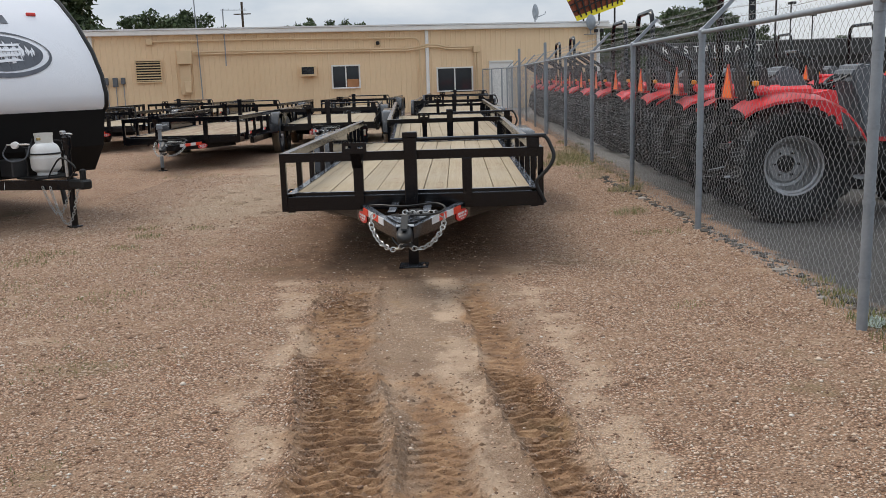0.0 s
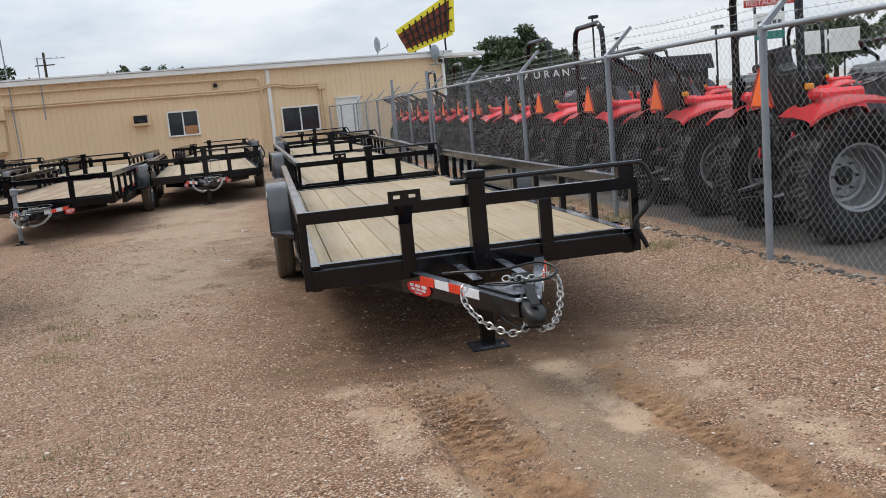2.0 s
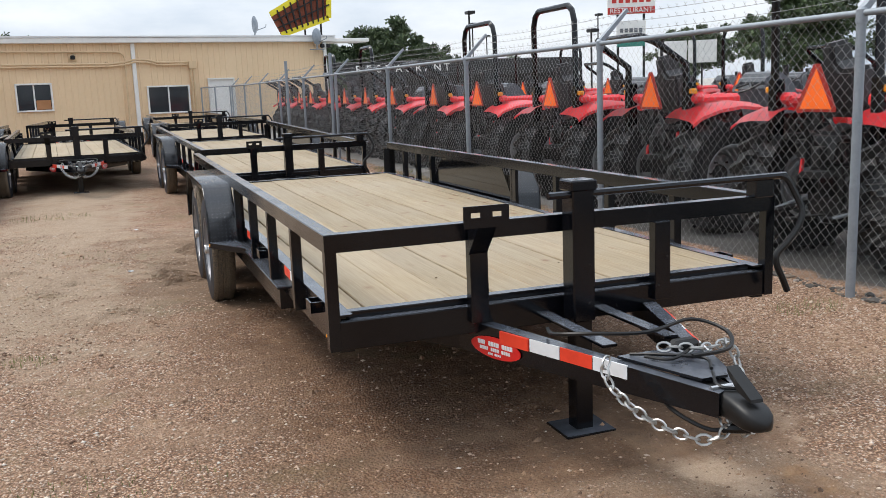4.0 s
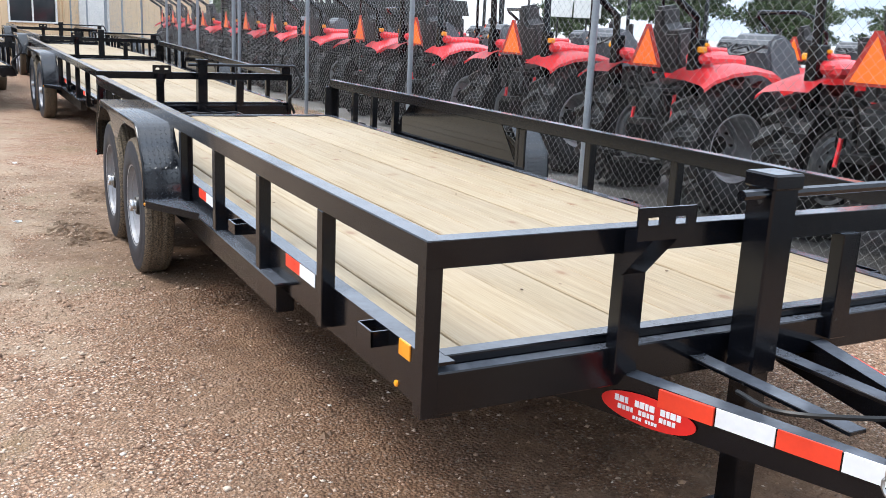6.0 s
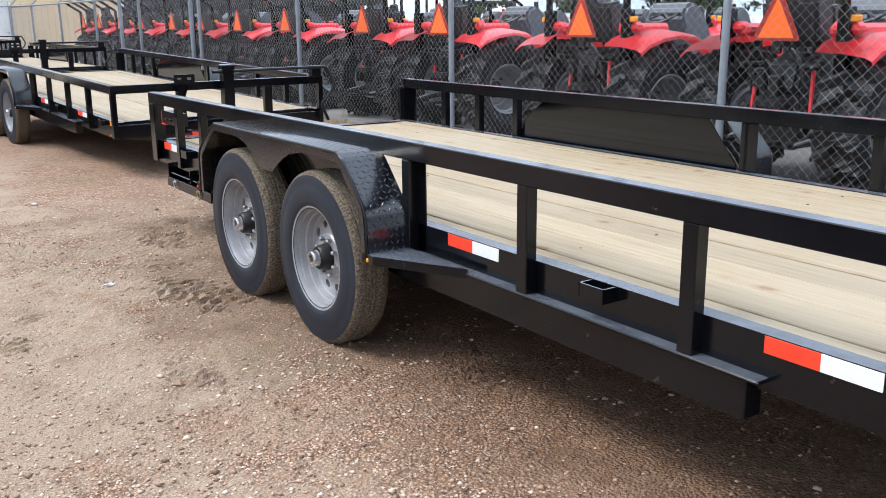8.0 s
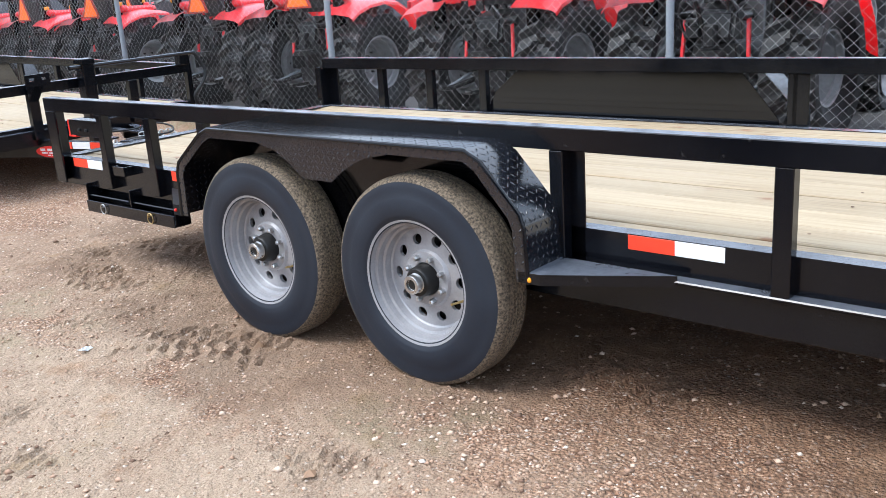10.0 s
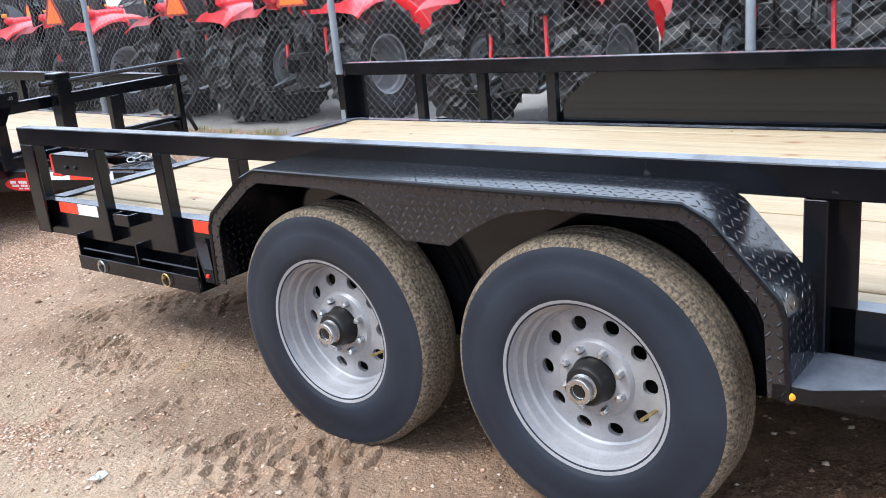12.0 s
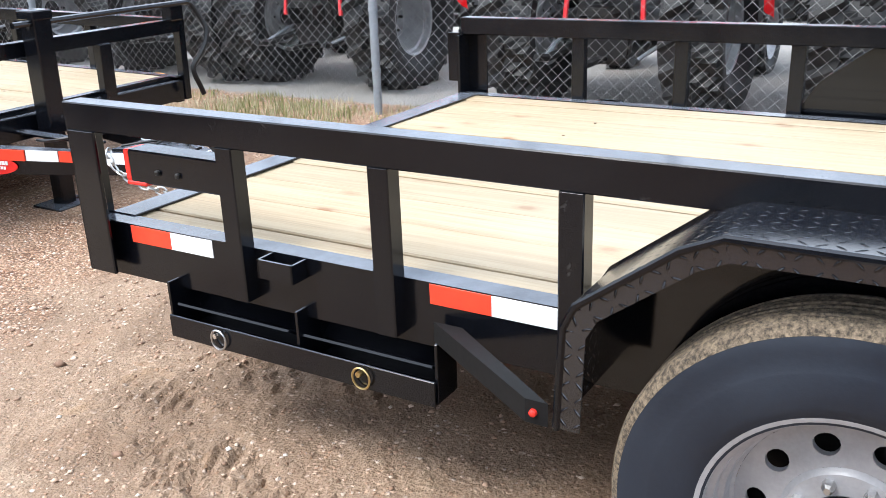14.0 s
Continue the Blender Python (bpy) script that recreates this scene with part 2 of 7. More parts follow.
def wood_material(name="pale_pine_boards", worn=0.0):
    """Pale treated pine: long grain along the board, knots, a tone of its own on each board."""
    m, n, l, b = node_mat(name)
    co = n.new("ShaderNodeTexCoord").outputs["Object"]
    info = n.new("ShaderNodeObjectInfo")
    shift = n.new("ShaderNodeVectorMath")
    shift.operation = "ADD"
    comb = n.new("ShaderNodeCombineXYZ")
    l.new(math_node(n, l, "MULTIPLY", info.outputs["Random"], 37.0), comb.inputs["X"])
    l.new(math_node(n, l, "MULTIPLY", info.outputs["Random"], 91.0), comb.inputs["Y"])
    l.new(co, shift.inputs[0])
    l.new(comb.outputs[0], shift.inputs[1])
    v = shift.outputs[0]
    grain = noise_node(n, l, v, 1.0, 6.0, 0.6, (46.0, 1.1, 20.0))
    fine = noise_node(n, l, v, 1.0, 4.0, 0.6, (220.0, 5.0, 60.0))
    base = ramp_node(n, l, grain, [(0.25, (0.180, 0.122, 0.064)), (0.45, (0.270, 0.204, 0.119)), (0.7, (0.345, 0.276, 0.172))])
    base = mix_node(n, l, 0.3, base, ramp_node(n, l, fine, [(0.3, (0.13, 0.083, 0.042)), (0.62, (0.39, 0.325, 0.225))]))
    wmap = n.new("ShaderNodeMapping")
    wmap.inputs["Scale"].default_value = (9.0, 0.55, 9.0)
    l.new(v, wmap.inputs["Vector"])
    wave = n.new("ShaderNodeTexWave")
    wave.wave_type, wave.rings_direction = "RINGS", "Z"
    wave.inputs["Scale"].default_value, wave.inputs["Distortion"].default_value, wave.inputs["Detail"].default_value = 3.2, 5.0, 3.0
    l.new(wmap.outputs["Vector"], wave.inputs["Vector"])
    rings = ramp_node(n, l, wave.outputs["Fac"], [(0.55, (0, 0, 0)), (0.95, (1, 1, 1))])
    patch = ramp_node(n, l, noise_node(n, l, v, 1.0, 3.0, 0.5, (7.0, 0.9, 1.0)), [(0.45, (0.1, 0.1, 0.1)), (0.62, (1, 1, 1))])
    base = mix_node(n, l, math_node(n, l, "MULTIPLY", math_node(n, l, "MULTIPLY", rings, patch), 0.34), base, (0.30, 0.185, 0.085))
    mp = n.new("ShaderNodeMapping")
    mp.inputs["Scale"].default_value = (5.6, 3.4, 1.0)
    l.new(v, mp.inputs["Vector"])
    vor = n.new("ShaderNodeTexVoronoi")
    vor.inputs["Scale"].default_value, vor.inputs["Randomness"].default_value = 1.0, 1.0
    l.new(mp.outputs["Vector"], vor.inputs["Vector"])
    wob = math_node(n, l, "ADD", vor.outputs["Distance"], math_node(n, l, "MULTIPLY", math_node(n, l, "SUBTRACT", noise_node(n, l, v, 30.0, 3.0), 0.5), 0.06))
    knot = ramp_node(n, l, wob, [(0.06, (1, 1, 1)), (0.105, (0.40, 0.40, 0.40)), (0.19, (0, 0, 0))])
    base = mix_node(n, l, math_node(n, l, "MULTIPLY", knot, 0.85), base, (0.17, 0.075, 0.03))
    stain = ramp_node(n, l, noise_node(n, l, co, 1.3, 5.0), [(0.44, (0, 0, 0)), (0.68, (1, 1, 1))])
    base = mix_node(n, l, math_node(n, l, "MULTIPLY", stain, 0.35), base, (0.34, 0.285, 0.21))
    hsv = n.new("ShaderNodeHueSaturation")
    l.new(math_node(n, l, "ADD", math_node(n, l, "MULTIPLY", info.outputs["Random"], 0.16), 0.92), hsv.inputs["Value"])
    l.new(base, hsv.inputs["Color"])
    weather = ramp_node(n, l, noise_node(n, l, v, 1.0, 5.0, 0.6, (6.0, 1.2, 1.0)), [(0.38, (0, 0, 0)), (0.6, (1, 1, 1))])
    aged = mix_node(n, l, math_node(n, l, "MULTIPLY", weather, worn), hsv.outputs["Color"], (0.19, 0.105, 0.055))
    l.new(aged, b.inputs["Base Color"])
    b.inputs["Roughness"].default_value = 0.68
    bump_node(n, l, math_node(n, l, "ADD", grain, fine), 0.5, 0.002, b)
    return m


M_WOOD = wood_material()
M_WOOD_WORN = wood_material("weathered_pine_boards", 0.85)


def plate_material():
    """Black painted chequer plate: raised lozenges, turned in every other cell; UV in metres."""
    m, n, l, b = node_mat("black_chequer_plate")
    uv = n.new("ShaderNodeTexCoord").outputs["UV"]
    sep = n.new("ShaderNodeSeparateXYZ")
    l.new(uv, sep.inputs[0])
    u = math_node(n, l, "MULTIPLY", sep.outputs["X"], 39.0)
    v = math_node(n, l, "MULTIPLY", sep.outputs["Y"], 39.0)
    fu, fv = math_node(n, l, "FLOOR", u), math_node(n, l, "FLOOR", v)
    par = math_node(n, l, "ABSOLUTE", math_node(n, l, "MODULO", math_node(n, l, "ADD", fu, fv), 2.0))
    sign = math_node(n, l, "SUBTRACT", math_node(n, l, "MULTIPLY", par, 2.0), 1.0)
    a = math_node(n, l, "SUBTRACT", math_node(n, l, "SUBTRACT", u, fu), 0.5)
    c = math_node(n, l, "MULTIPLY", math_node(n, l, "SUBTRACT", math_node(n, l, "SUBTRACT", v, fv), 0.5), sign)
    p = math_node(n, l, "MULTIPLY", math_node(n, l, "ADD", a, c), 1.15)
    q = math_node(n, l, "MULTIPLY", math_node(n, l, "SUBTRACT", a, c), 4.4)
    d = math_node(n, l, "ADD", math_node(n, l, "POWER", math_node(n, l, "ABSOLUTE", p), 2.0), math_node(n, l, "POWER", math_node(n, l, "ABSOLUTE", q), 2.0))
    h = math_node(n, l, "SUBTRACT", 1.0, math_node(n, l, "MULTIPLY", d, 2.2), True)
    co = n.new("ShaderNodeTexCoord").outputs["Object"]
    dust = noise_node(n, l, co, 7.0, 5.0)
    # lozenge tops coloured paler, a painted stand-in for their gloss highlights
    worn = math_node(n, l, "MULTIPLY", ramp_node(n, l, h, [(0.15, (0, 0, 0)), (0.5, (1, 1, 1))]), ramp_node(n, l, noise_node(n, l, co, 16.0, 4.0), [(0.3, (0.35, 0.35, 0.35)), (0.65, (1, 1, 1))]))
    paint = ramp_node(n, l, dust, [(0.42, (0.003, 0.0038, 0.0065)), (0.8, (0.011, 0.012, 0.016))])
    l.new(mix_node(n, l, math_node(n, l, "MULTIPLY", worn, 0.32), paint, (0.13, 0.14, 0.16)), b.inputs["Base Color"])
    b.inputs["Roughness"].default_value = 0.16
    b.inputs["IOR"].default_value = 1.72
    bump_node(n, l, h, 1.0, 0.015, b)
    return m


M_PLATE = plate_material()


def ground_material():
    """Pinkish gravel over sandy earth, bare wheel tracks, moist earth with the trailer's shade painted in; asphalt
    beyond the fence.
    """
    m, n, l, b = node_mat("gravel_yard")
    co = n.new("ShaderNodeTexCoord").outputs["Object"]
    sep = n.new("ShaderNodeSeparateXYZ")
    l.new(co, sep.inputs[0])
    x, y = sep.outputs["X"], sep.outputs["Y"]

    def stones(scale):
        w = n.new("ShaderNodeTexVoronoi")
        w.inputs["Scale"].default_value = scale
        l.new(co, w.inputs["Vector"])
        s = n.new("ShaderNodeSeparateColor")
        l.new(w.outputs["Color"], s.inputs[0])
        return w.outputs["Distance"], s.outputs["Red"]

    d1, r1 = stones(80.0)
    d2, r2 = stones(145.0)
    tone = [(0.0, (0.14, 0.064, 0.037)), (0.28, (0.34, 0.180, 0.108)), (0.62, (0.54, 0.325, 0.205)), (0.86, (0.69, 0.48, 0.34)), (1.0, (0.86, 0.77, 0.68))]
    pick = math_node(n, l, "GREATER_THAN", noise_node(n, l, co, 24.0, 2.0), 0.5)
    gravel = mix_node(n, l, pick, ramp_node(n, l, r1, tone), ramp_node(n, l, r2, tone))
    broad = noise_node(n, l, co, 0.55, 6.0, 0.6)
    mid = noise_node(n, l, co, 3.2, 6.0, 0.62)
    grit = noise_node(n, l, co, 150.0, 3.0, 0.7)
    # crevices between stones: dirt, with their shade put into the colour
    gaps = ramp_node(n, l, d1, [(0.38, (0, 0, 0)), (0.62, (1, 1, 1))])
    gravel = mix_node(n, l, math_node(n, l, "MULTIPLY", gaps, 0.8), gravel, (0.11, 0.062, 0.038))
    patchy = ramp_node(n, l, mid, [(0.35, (0, 0, 0)), (0.72, (1, 1, 1))])
    gravel = mix_node(n, l, math_node(n, l, "MULTIPLY", patchy, 0.34), gravel, (0.50, 0.345, 0.235))
    trodden = ramp_node(n, l, noise_node(n, l, co, 1.15, 8.0, 0.66), [(0.50, (0, 0, 0)), (0.60, (1, 1, 1))])
    gravel = mix_node(n, l, math_node(n, l, "MULTIPLY", trodden, 0.7), gravel, ramp_node(n, l, noise_node(n, l, co, 30.0, 6.0, 0.75), [(0.32, (0.16, 0.095, 0.056)), (0.5, (0.37, 0.235, 0.152)), (0.68, (0.62, 0.44, 0.31))]))
    earth = ramp_node(n, l, mid, [(0.25, (0.18, 0.100, 0.056)), (0.5, (0.325, 0.202, 0.124)), (0.78, (0.48, 0.335, 0.225))])
    earth = mix_node(n, l, 0.5, earth, ramp_node(n, l, grit, [(0.3, (0.11, 0.068, 0.041)), (0.7, (0.50, 0.40, 0.305))]))
    crumb = noise_node(n, l, co, 38.0, 5.0, 0.7)
    earth = mix_node(n, l, math_node(n, l, "MULTIPLY", ramp_node(n, l, crumb, [(0.46, (0, 0, 0)), (0.62, (1, 1, 1))]), 0.35), earth, (0.15, 0.095, 0.058))

    def wobble(amount, scale=0.9):
        return math_node(n, l, "MULTIPLY", math_node(n, l, "SUBTRACT", noise_node(n, l, co, scale, 4.0), 0.5), amount)

    def band(axis, centre, width, amount):
        d = math_node(n, l, "ABSOLUTE", math_node(n, l, "ADD", math_node(n, l, "SUBTRACT", axis, centre), wobble(amount)))
        return math_node(n, l, "SUBTRACT", 1.0, math_node(n, l, "DIVIDE", d, width), True)

    def before(axis, edge, soft):
        return math_node(n, l, "DIVIDE", math_node(n, l, "SUBTRACT", edge, axis), soft, True)

    def past(axis, edge, soft):
        return math_node(n, l, "DIVIDE", math_node(n, l, "SUBTRACT", axis, edge), soft, True)

    def rut(x3, x5, width, amount):
        lean = math_node(n, l, "MULTIPLY", math_node(n, l, "SUBTRACT", y, 3.0), (x5 - x3) / 2)
        return band(math_node(n, l, "SUBTRACT", x, lean), x3, width, amount)

    near = before(y, 8.0, 1.2)
    track = math_node(n, l, "MULTIPLY", band(math_node(n, l, "SUBTRACT", x, math_node(n, l, "MULTIPLY", math_node(n, l, "SUBTRACT", y, 3.0), -0.06)), -0.10, 1.2, 0.5), near)
    lane = math_node(n, l, "MULTIPLY", band(x, -2.75, 1.5, 1.8), past(y, 7.5, 3.0))
    pads = math_node(n, l, "MULTIPLY", band(x, -0.95, 1.9, 0.9), math_node(n, l, "MULTIPLY", past(y, 9.4, 1.2), before(y, 14.6, 1.0)))
    pads = math_node(n, l, "MULTIPLY", pads, 1.5, True)
    bare = math_node(n, l, "MAXIMUM", math_node(n, l, "MAXIMUM", track, lane), pads)
    ragged = math_node(n, l, "ADD", bare, math_node(n, l, "MULTIPLY", math_node(n, l, "SUBTRACT", mid, 0.5), 1.7))
    ragged = math_node(n, l, "ADD", ragged, math_node(n, l, "MULTIPLY", math_node(n, l, "SUBTRACT", broad, 0.58), 1.2))
    fac = ramp_node(n, l, ragged, [(0.25, (0, 0, 0)), (0.6, (1, 1, 1))])
    loose = math_node(n, l, "GREATER_THAN", r1, 0.82)
    fac = math_node(n, l, "MULTIPLY", fac, math_node(n, l, "SUBTRACT", 1.0, math_node(n, l, "MULTIPLY", loose, 0.55)))
    yard = mix_node(n, l, fac, gravel, earth)
    dusty = ramp_node(n, l, math_node(n, l, "ADD", lane, math_node(n, l, "MULTIPLY", math_node(n, l, "SUBTRACT", mid, 0.5), 2.2)), [(0.2, (0, 0, 0)), (0.75, (1, 1, 1))])
    yard = mix_node(n, l, math_node(n, l, "MULTIPLY", dusty, 0.42), yard, ramp_node(n, l, grit, [(0.3, (0.30, 0.225, 0.155)), (0.7, (0.62, 0.50, 0.37))]))
    sand = math_node(n, l, "MULTIPLY", math_node(n, l, "MAXIMUM", math_node(n, l, "MAXIMUM", rut(0.10, -0.07, 0.24, 0.5), rut(0.66, 0.53, 0.24, 0.8)), math_node(n, l, "MULTIPLY", rut(-0.83, -1.02, 0.26, 0.8), 0.8)), near)
    sand = math_node(n, l, "ADD", sand, math_node(n, l, "MULTIPLY", math_node(n, l, "SUBTRACT", noise_node(n, l, co, 1.7, 3.0), 0.54), 3.0))
    sand = ramp_node(n, l, math_node(n, l, "ADD", sand, math_node(n, l, "MULTIPLY", math_node(n, l, "SUBTRACT", mid, 0.52), 3.0)), [(0.2, (0, 0, 0)), (0.75, (1, 1, 1))])
    yard = mix_node(n, l, math_node(n, l, "MULTIPLY", math_node(n, l, "MULTIPLY", sand, near), 0.66), yard, mix_node(n, l, 0.4, (0.62, 0.44, 0.30), ramp_node(n, l, grit, [(0.3, (0.33, 0.23, 0.155)), (0.7, (0.74, 0.60, 0.46))])))
    clay = math_node(n, l, "MULTIPLY", math_node(n, l, "MAXIMUM", math_node(n, l, "MAXIMUM", rut(-0.47, -0.69, 0.30, 0.25), math_node(n, l, "MULTIPLY", rut(-0.09, -0.13, 0.22, 0.25), before(y, 4.6, 0.8))), rut(0.405, 0.195, 0.19, 0.25)), before(y, 6.6, 0.8))
    clay = math_node(n, l, "MULTIPLY", clay, 1.2)
    clay = ramp_node(n, l, math_node(n, l, "ADD", clay, math_node(n, l, "MULTIPLY", math_node(n, l, "SUBTRACT", mid, 0.53), 3.4)), [(0.2, (0, 0, 0)), (0.7, (1, 1, 1))])
    yard = mix_node(n, l, math_node(n, l, "MULTIPLY", clay, 0.85), yard, ramp_node(n, l, noise_node(n, l, co, 9.0, 6.0, 0.65), [(0.3, (0.125, 0.062, 0.031)), (0.5, (0.30, 0.165, 0.085)), (0.72, (0.48, 0.30, 0.165))]))
    # wet brown earth around the trailer, its shade painted into the same patch
    damp_shade = math_node(n, l, "MULTIPLY", band(x, -0.58, 1.95, 0.6), math_node(n, l, "MULTIPLY", past(y, 6.42, 0.22), before(y, 13.0, 2.5)))
    damp_shade = math_node(n, l, "ADD", damp_shade, math_node(n, l, "MULTIPLY", math_node(n, l, "SUBTRACT", mid, 0.5), 0.7))
    damp_shade = ramp_node(n, l, damp_shade, [(0.25, (0, 0, 0)), (0.65, (1, 1, 1))])
    yard = mix_node(n, l, math_node(n, l, "MULTIPLY", damp_shade, 0.72), yard, ramp_node(n, l, noise_node(n, l, co, 7.0, 5.0, 0.65), [(0.3, (0.07, 0.034, 0.017)), (0.55, (0.16, 0.084, 0.044)), (0.8, (0.28, 0.165, 0.093))]))
    churned = ramp_node(n, l, noise_node(n, l, co, 1.5, 8.0, 0.68), [(0.47, (0, 0, 0)), (0.60, (1, 1, 1))])
    churned = math_node(n, l, "MULTIPLY", churned, math_node(n, l, "MAXIMUM", pads, math_node(n, l, "MULTIPLY", track, 0.3)))
    yard = mix_node(n, l, math_node(n, l, "MULTIPLY", churned, 0.5), yard, ramp_node(n, l, crumb, [(0.3, (0.06, 0.036, 0.022)), (0.55, (0.15, 0.095, 0.06)), (0.75, (0.30, 0.205, 0.135))]))
    soil = ramp_node(n, l, noise_node(n, l, co, 2.1, 5.0, 0.6), [(0.55, (0, 0, 0)), (0.68, (1, 1, 1))])
    yard = mix_node(n, l, math_node(n, l, "MULTIPLY", soil, 0.38), yard, (0.24, 0.145, 0.088))
    green = ramp_node(n, l, noise_node(n, l, co, 0.8, 6.0, 0.65), [(0.58, (0, 0, 0)), (0.70, (1, 1, 1))])
    yard = mix_node(n, l, math_node(n, l, "MULTIPLY", math_node(n, l, "MULTIPLY", green, past(mid, 0.42, 0.12)), 0.5), yard, (0.155, 0.135, 0.066))
    tar = mix_node(n, l, 0.5, ramp_node(n, l, r2, [(0.0, (0.035, 0.034, 0.033)), (0.8, (0.11, 0.105, 0.10)), (1.0, (0.33, 0.31, 0.28))]), ramp_node(n, l, mid, [(0.3, (0.07, 0.067, 0.064)), (0.75, (0.15, 0.145, 0.137))]))
    edge = math_node(n, l, "ADD", math_node(n, l, "SUBTRACT", x, 2.42), math_node(n, l, "MULTIPLY", math_node(n, l, "SUBTRACT", mid, 0.5), 0.45))
    far = math_node(n, l, "DIVIDE", math_node(n, l, "SUBTRACT", x, 4.3), 2.5, True)
    far = math_node(n, l, "MAXIMUM", far, math_node(n, l, "MULTIPLY", past(y, 11.0, 4.0), 0.75))
    tar = mix_node(n, l, far, mix_node(n, l, 0.25, tar, (0.06, 0.058, 0.055)), mix_node(n, l, 0.5, ramp_node(n, l, mid, [(0.3, (0.33, 0.315, 0.29)), (0.75, (0.43, 0.41, 0.38))]), ramp_node(n, l, grit, [(0.3, (0.28, 0.27, 0.25)), (0.7, (0.46, 0.44, 0.41))])))
    tarfac = math_node(n, l, "DIVIDE", edge, 0.10, True)
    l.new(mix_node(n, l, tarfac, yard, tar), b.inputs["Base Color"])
    b.inputs["Roughness"].default_value = 0.92
    b.inputs["Specular IOR Level"].default_value = 0.25
    height = math_node(n, l, "SUBTRACT", 1.0, d1)
    height = math_node(n, l, "ADD", math_node(n, l, "MULTIPLY", height, math_node(n, l, "SUBTRACT", 1.0, math_node(n, l, "MULTIPLY", fac, 0.75))), math_node(n, l, "MULTIPLY", grit, 0.5))
    height = math_node(n, l, "ADD", height, math_node(n, l, "ADD", math_node(n, l, "MULTIPLY", mid, 1.5), math_node(n, l, "MULTIPLY", crumb, 0.9)))
    bump_node(n, l, height, 1.0, 0.018, b)
    return m


M_GROUND = ground_material()


# ---- geometry helpers ----
def mesh_of(name, verts, faces, material, uvs=None, smooth=False):
    me = bpy.data.meshes.new(name)
    me.from_pydata(verts, [], faces)
    me.materials.append(material)
    if smooth:
        me.polygons.foreach_set("use_smooth", [True] * len(me.polygons))
    me.update()
    return me


def finish(name, bm, material, smooth=False):
    bmesh.ops.recalc_face_normals(bm, faces=bm.faces)
    me = bpy.data.meshes.new(name)
    bm.to_mesh(me)
    bm.free()
    me.materials.append(material)
    if smooth:
        for p in me.polygons:
            p.use_smooth = True
        me.set_sharp_from_angle(angle=radians(40))
    return me


def part(name, bm, material, parent, label="", smooth=False):
    """Links a bmesh as one mesh object under a thing or a part."""
    ob = new(name, finish(name, bm, material, smooth))
    ob.parent = parent
    if label:
        tagged(ob, label)
    return ob


def empty(name, label, category, group="", kind="", m=None):
    ob = tagged(new(name), label, category, group, kind)
    ob.empty_display_size = 0.1
    if m is not None:
        ob.matrix_basis = m
    return ob


def box(bm, c, s, bevel=0.0, m=None):
    """A box of centre c and size s, its edges rounded."""
    made = bmesh.ops.create_cube(bm, size=1.0)["verts"]
    for v in made:
        v.co = Vector((v.co.x * s[0], v.co.y * s[1], v.co.z * s[2]))
    if bevel:
        edges = list({e for v in made for e in v.link_edges})
        made = list({v for f in bmesh.ops.bevel(bm, geom=edges, offset=bevel, segments=1, affect="EDGES")["faces"] for v in f.verts} | {v for v in made if v.is_valid})
    mm = Matrix.Translation(c) @ (m or Matrix.Identity(4))
    for v in made:
        v.co = mm @ v.co
    return bm


def boxes(*items, bevel=0.004):
    bm = bmesh.new()
    for c, s in items:
        box(bm, c, s, bevel)
    return bm


def prism(bm, outline, a, b, axis="x"):
    """An outline drawn in the two other axes, pushed from a to b along axis."""
    def at(p, d):
        return {"x": (d, p[0], p[1]), "y": (p[0], d, p[1]), "z": (p[0], p[1], d)}[axis]
    lo, hi = [bm.verts.new(at(p, a)) for p in outline], [bm.verts.new(at(p, b)) for p in outline]
    bm.faces.new(lo)
    bm.faces.new(list(reversed(hi)))
    k = len(outline)
    for i in range(k):
        bm.faces.new((lo[i], lo[(i + 1) % k], hi[(i + 1) % k], hi[i]))
    return bm


def tube(bm, pts, r, n=8, closed=False):
    """A round bar along a line of points; r is one radius or one for each point."""
    pts = [Vector(p) for p in pts]
    rings, side = [], None
    k = len(pts)
    for i, p in enumerate(pts):
        if closed:
            d = (pts[(i + 1) % k] - pts[i - 1]).normalized()
        else:
            d = (pts[min(i + 1, k - 1)] - pts[max(i - 1, 0)]).normalized()
        if side is None:
            side = d.orthogonal().normalized()
        side = (side - d * side.dot(d)).normalized()
        up = d.cross(side)
        rr = r[i] if isinstance(r, (list, tuple)) else r
        rings.append([bm.verts.new(p + (side * math.cos(2 * math.pi * j / n) + up * math.sin(2 * math.pi * j / n)) * rr) for j in range(n)])
    for i in range(k if closed else k - 1):
        a, b = rings[i], rings[(i + 1) % k]
        for j in range(n):
            bm.faces.new((a[j], a[(j + 1) % n], b[(j + 1) % n], b[j]))
    if not closed:
        bm.faces.new(list(reversed(rings[0])))
        bm.faces.new(rings[-1])
    return bm


def smooth_line(pts, cuts=5):
    """More points along a rounded line through the given ones."""
    p = [Vector(q) for q in pts]
    p = [2 * p[0] - p[1]] + p + [2 * p[-1] - p[-2]]
    out = []
    for a, b, c, d in zip(p, p[1:], p[2:], p[3:]):
        for k in range(cuts):
            u = k / cuts
            out.append(0.5 * (2 * b + (c - a) * u + (2 * a - 5 * b + 4 * c - d) * u * u + (3 * b - a - 3 * c + d) * u ** 3))
    return out + [p[-2]]


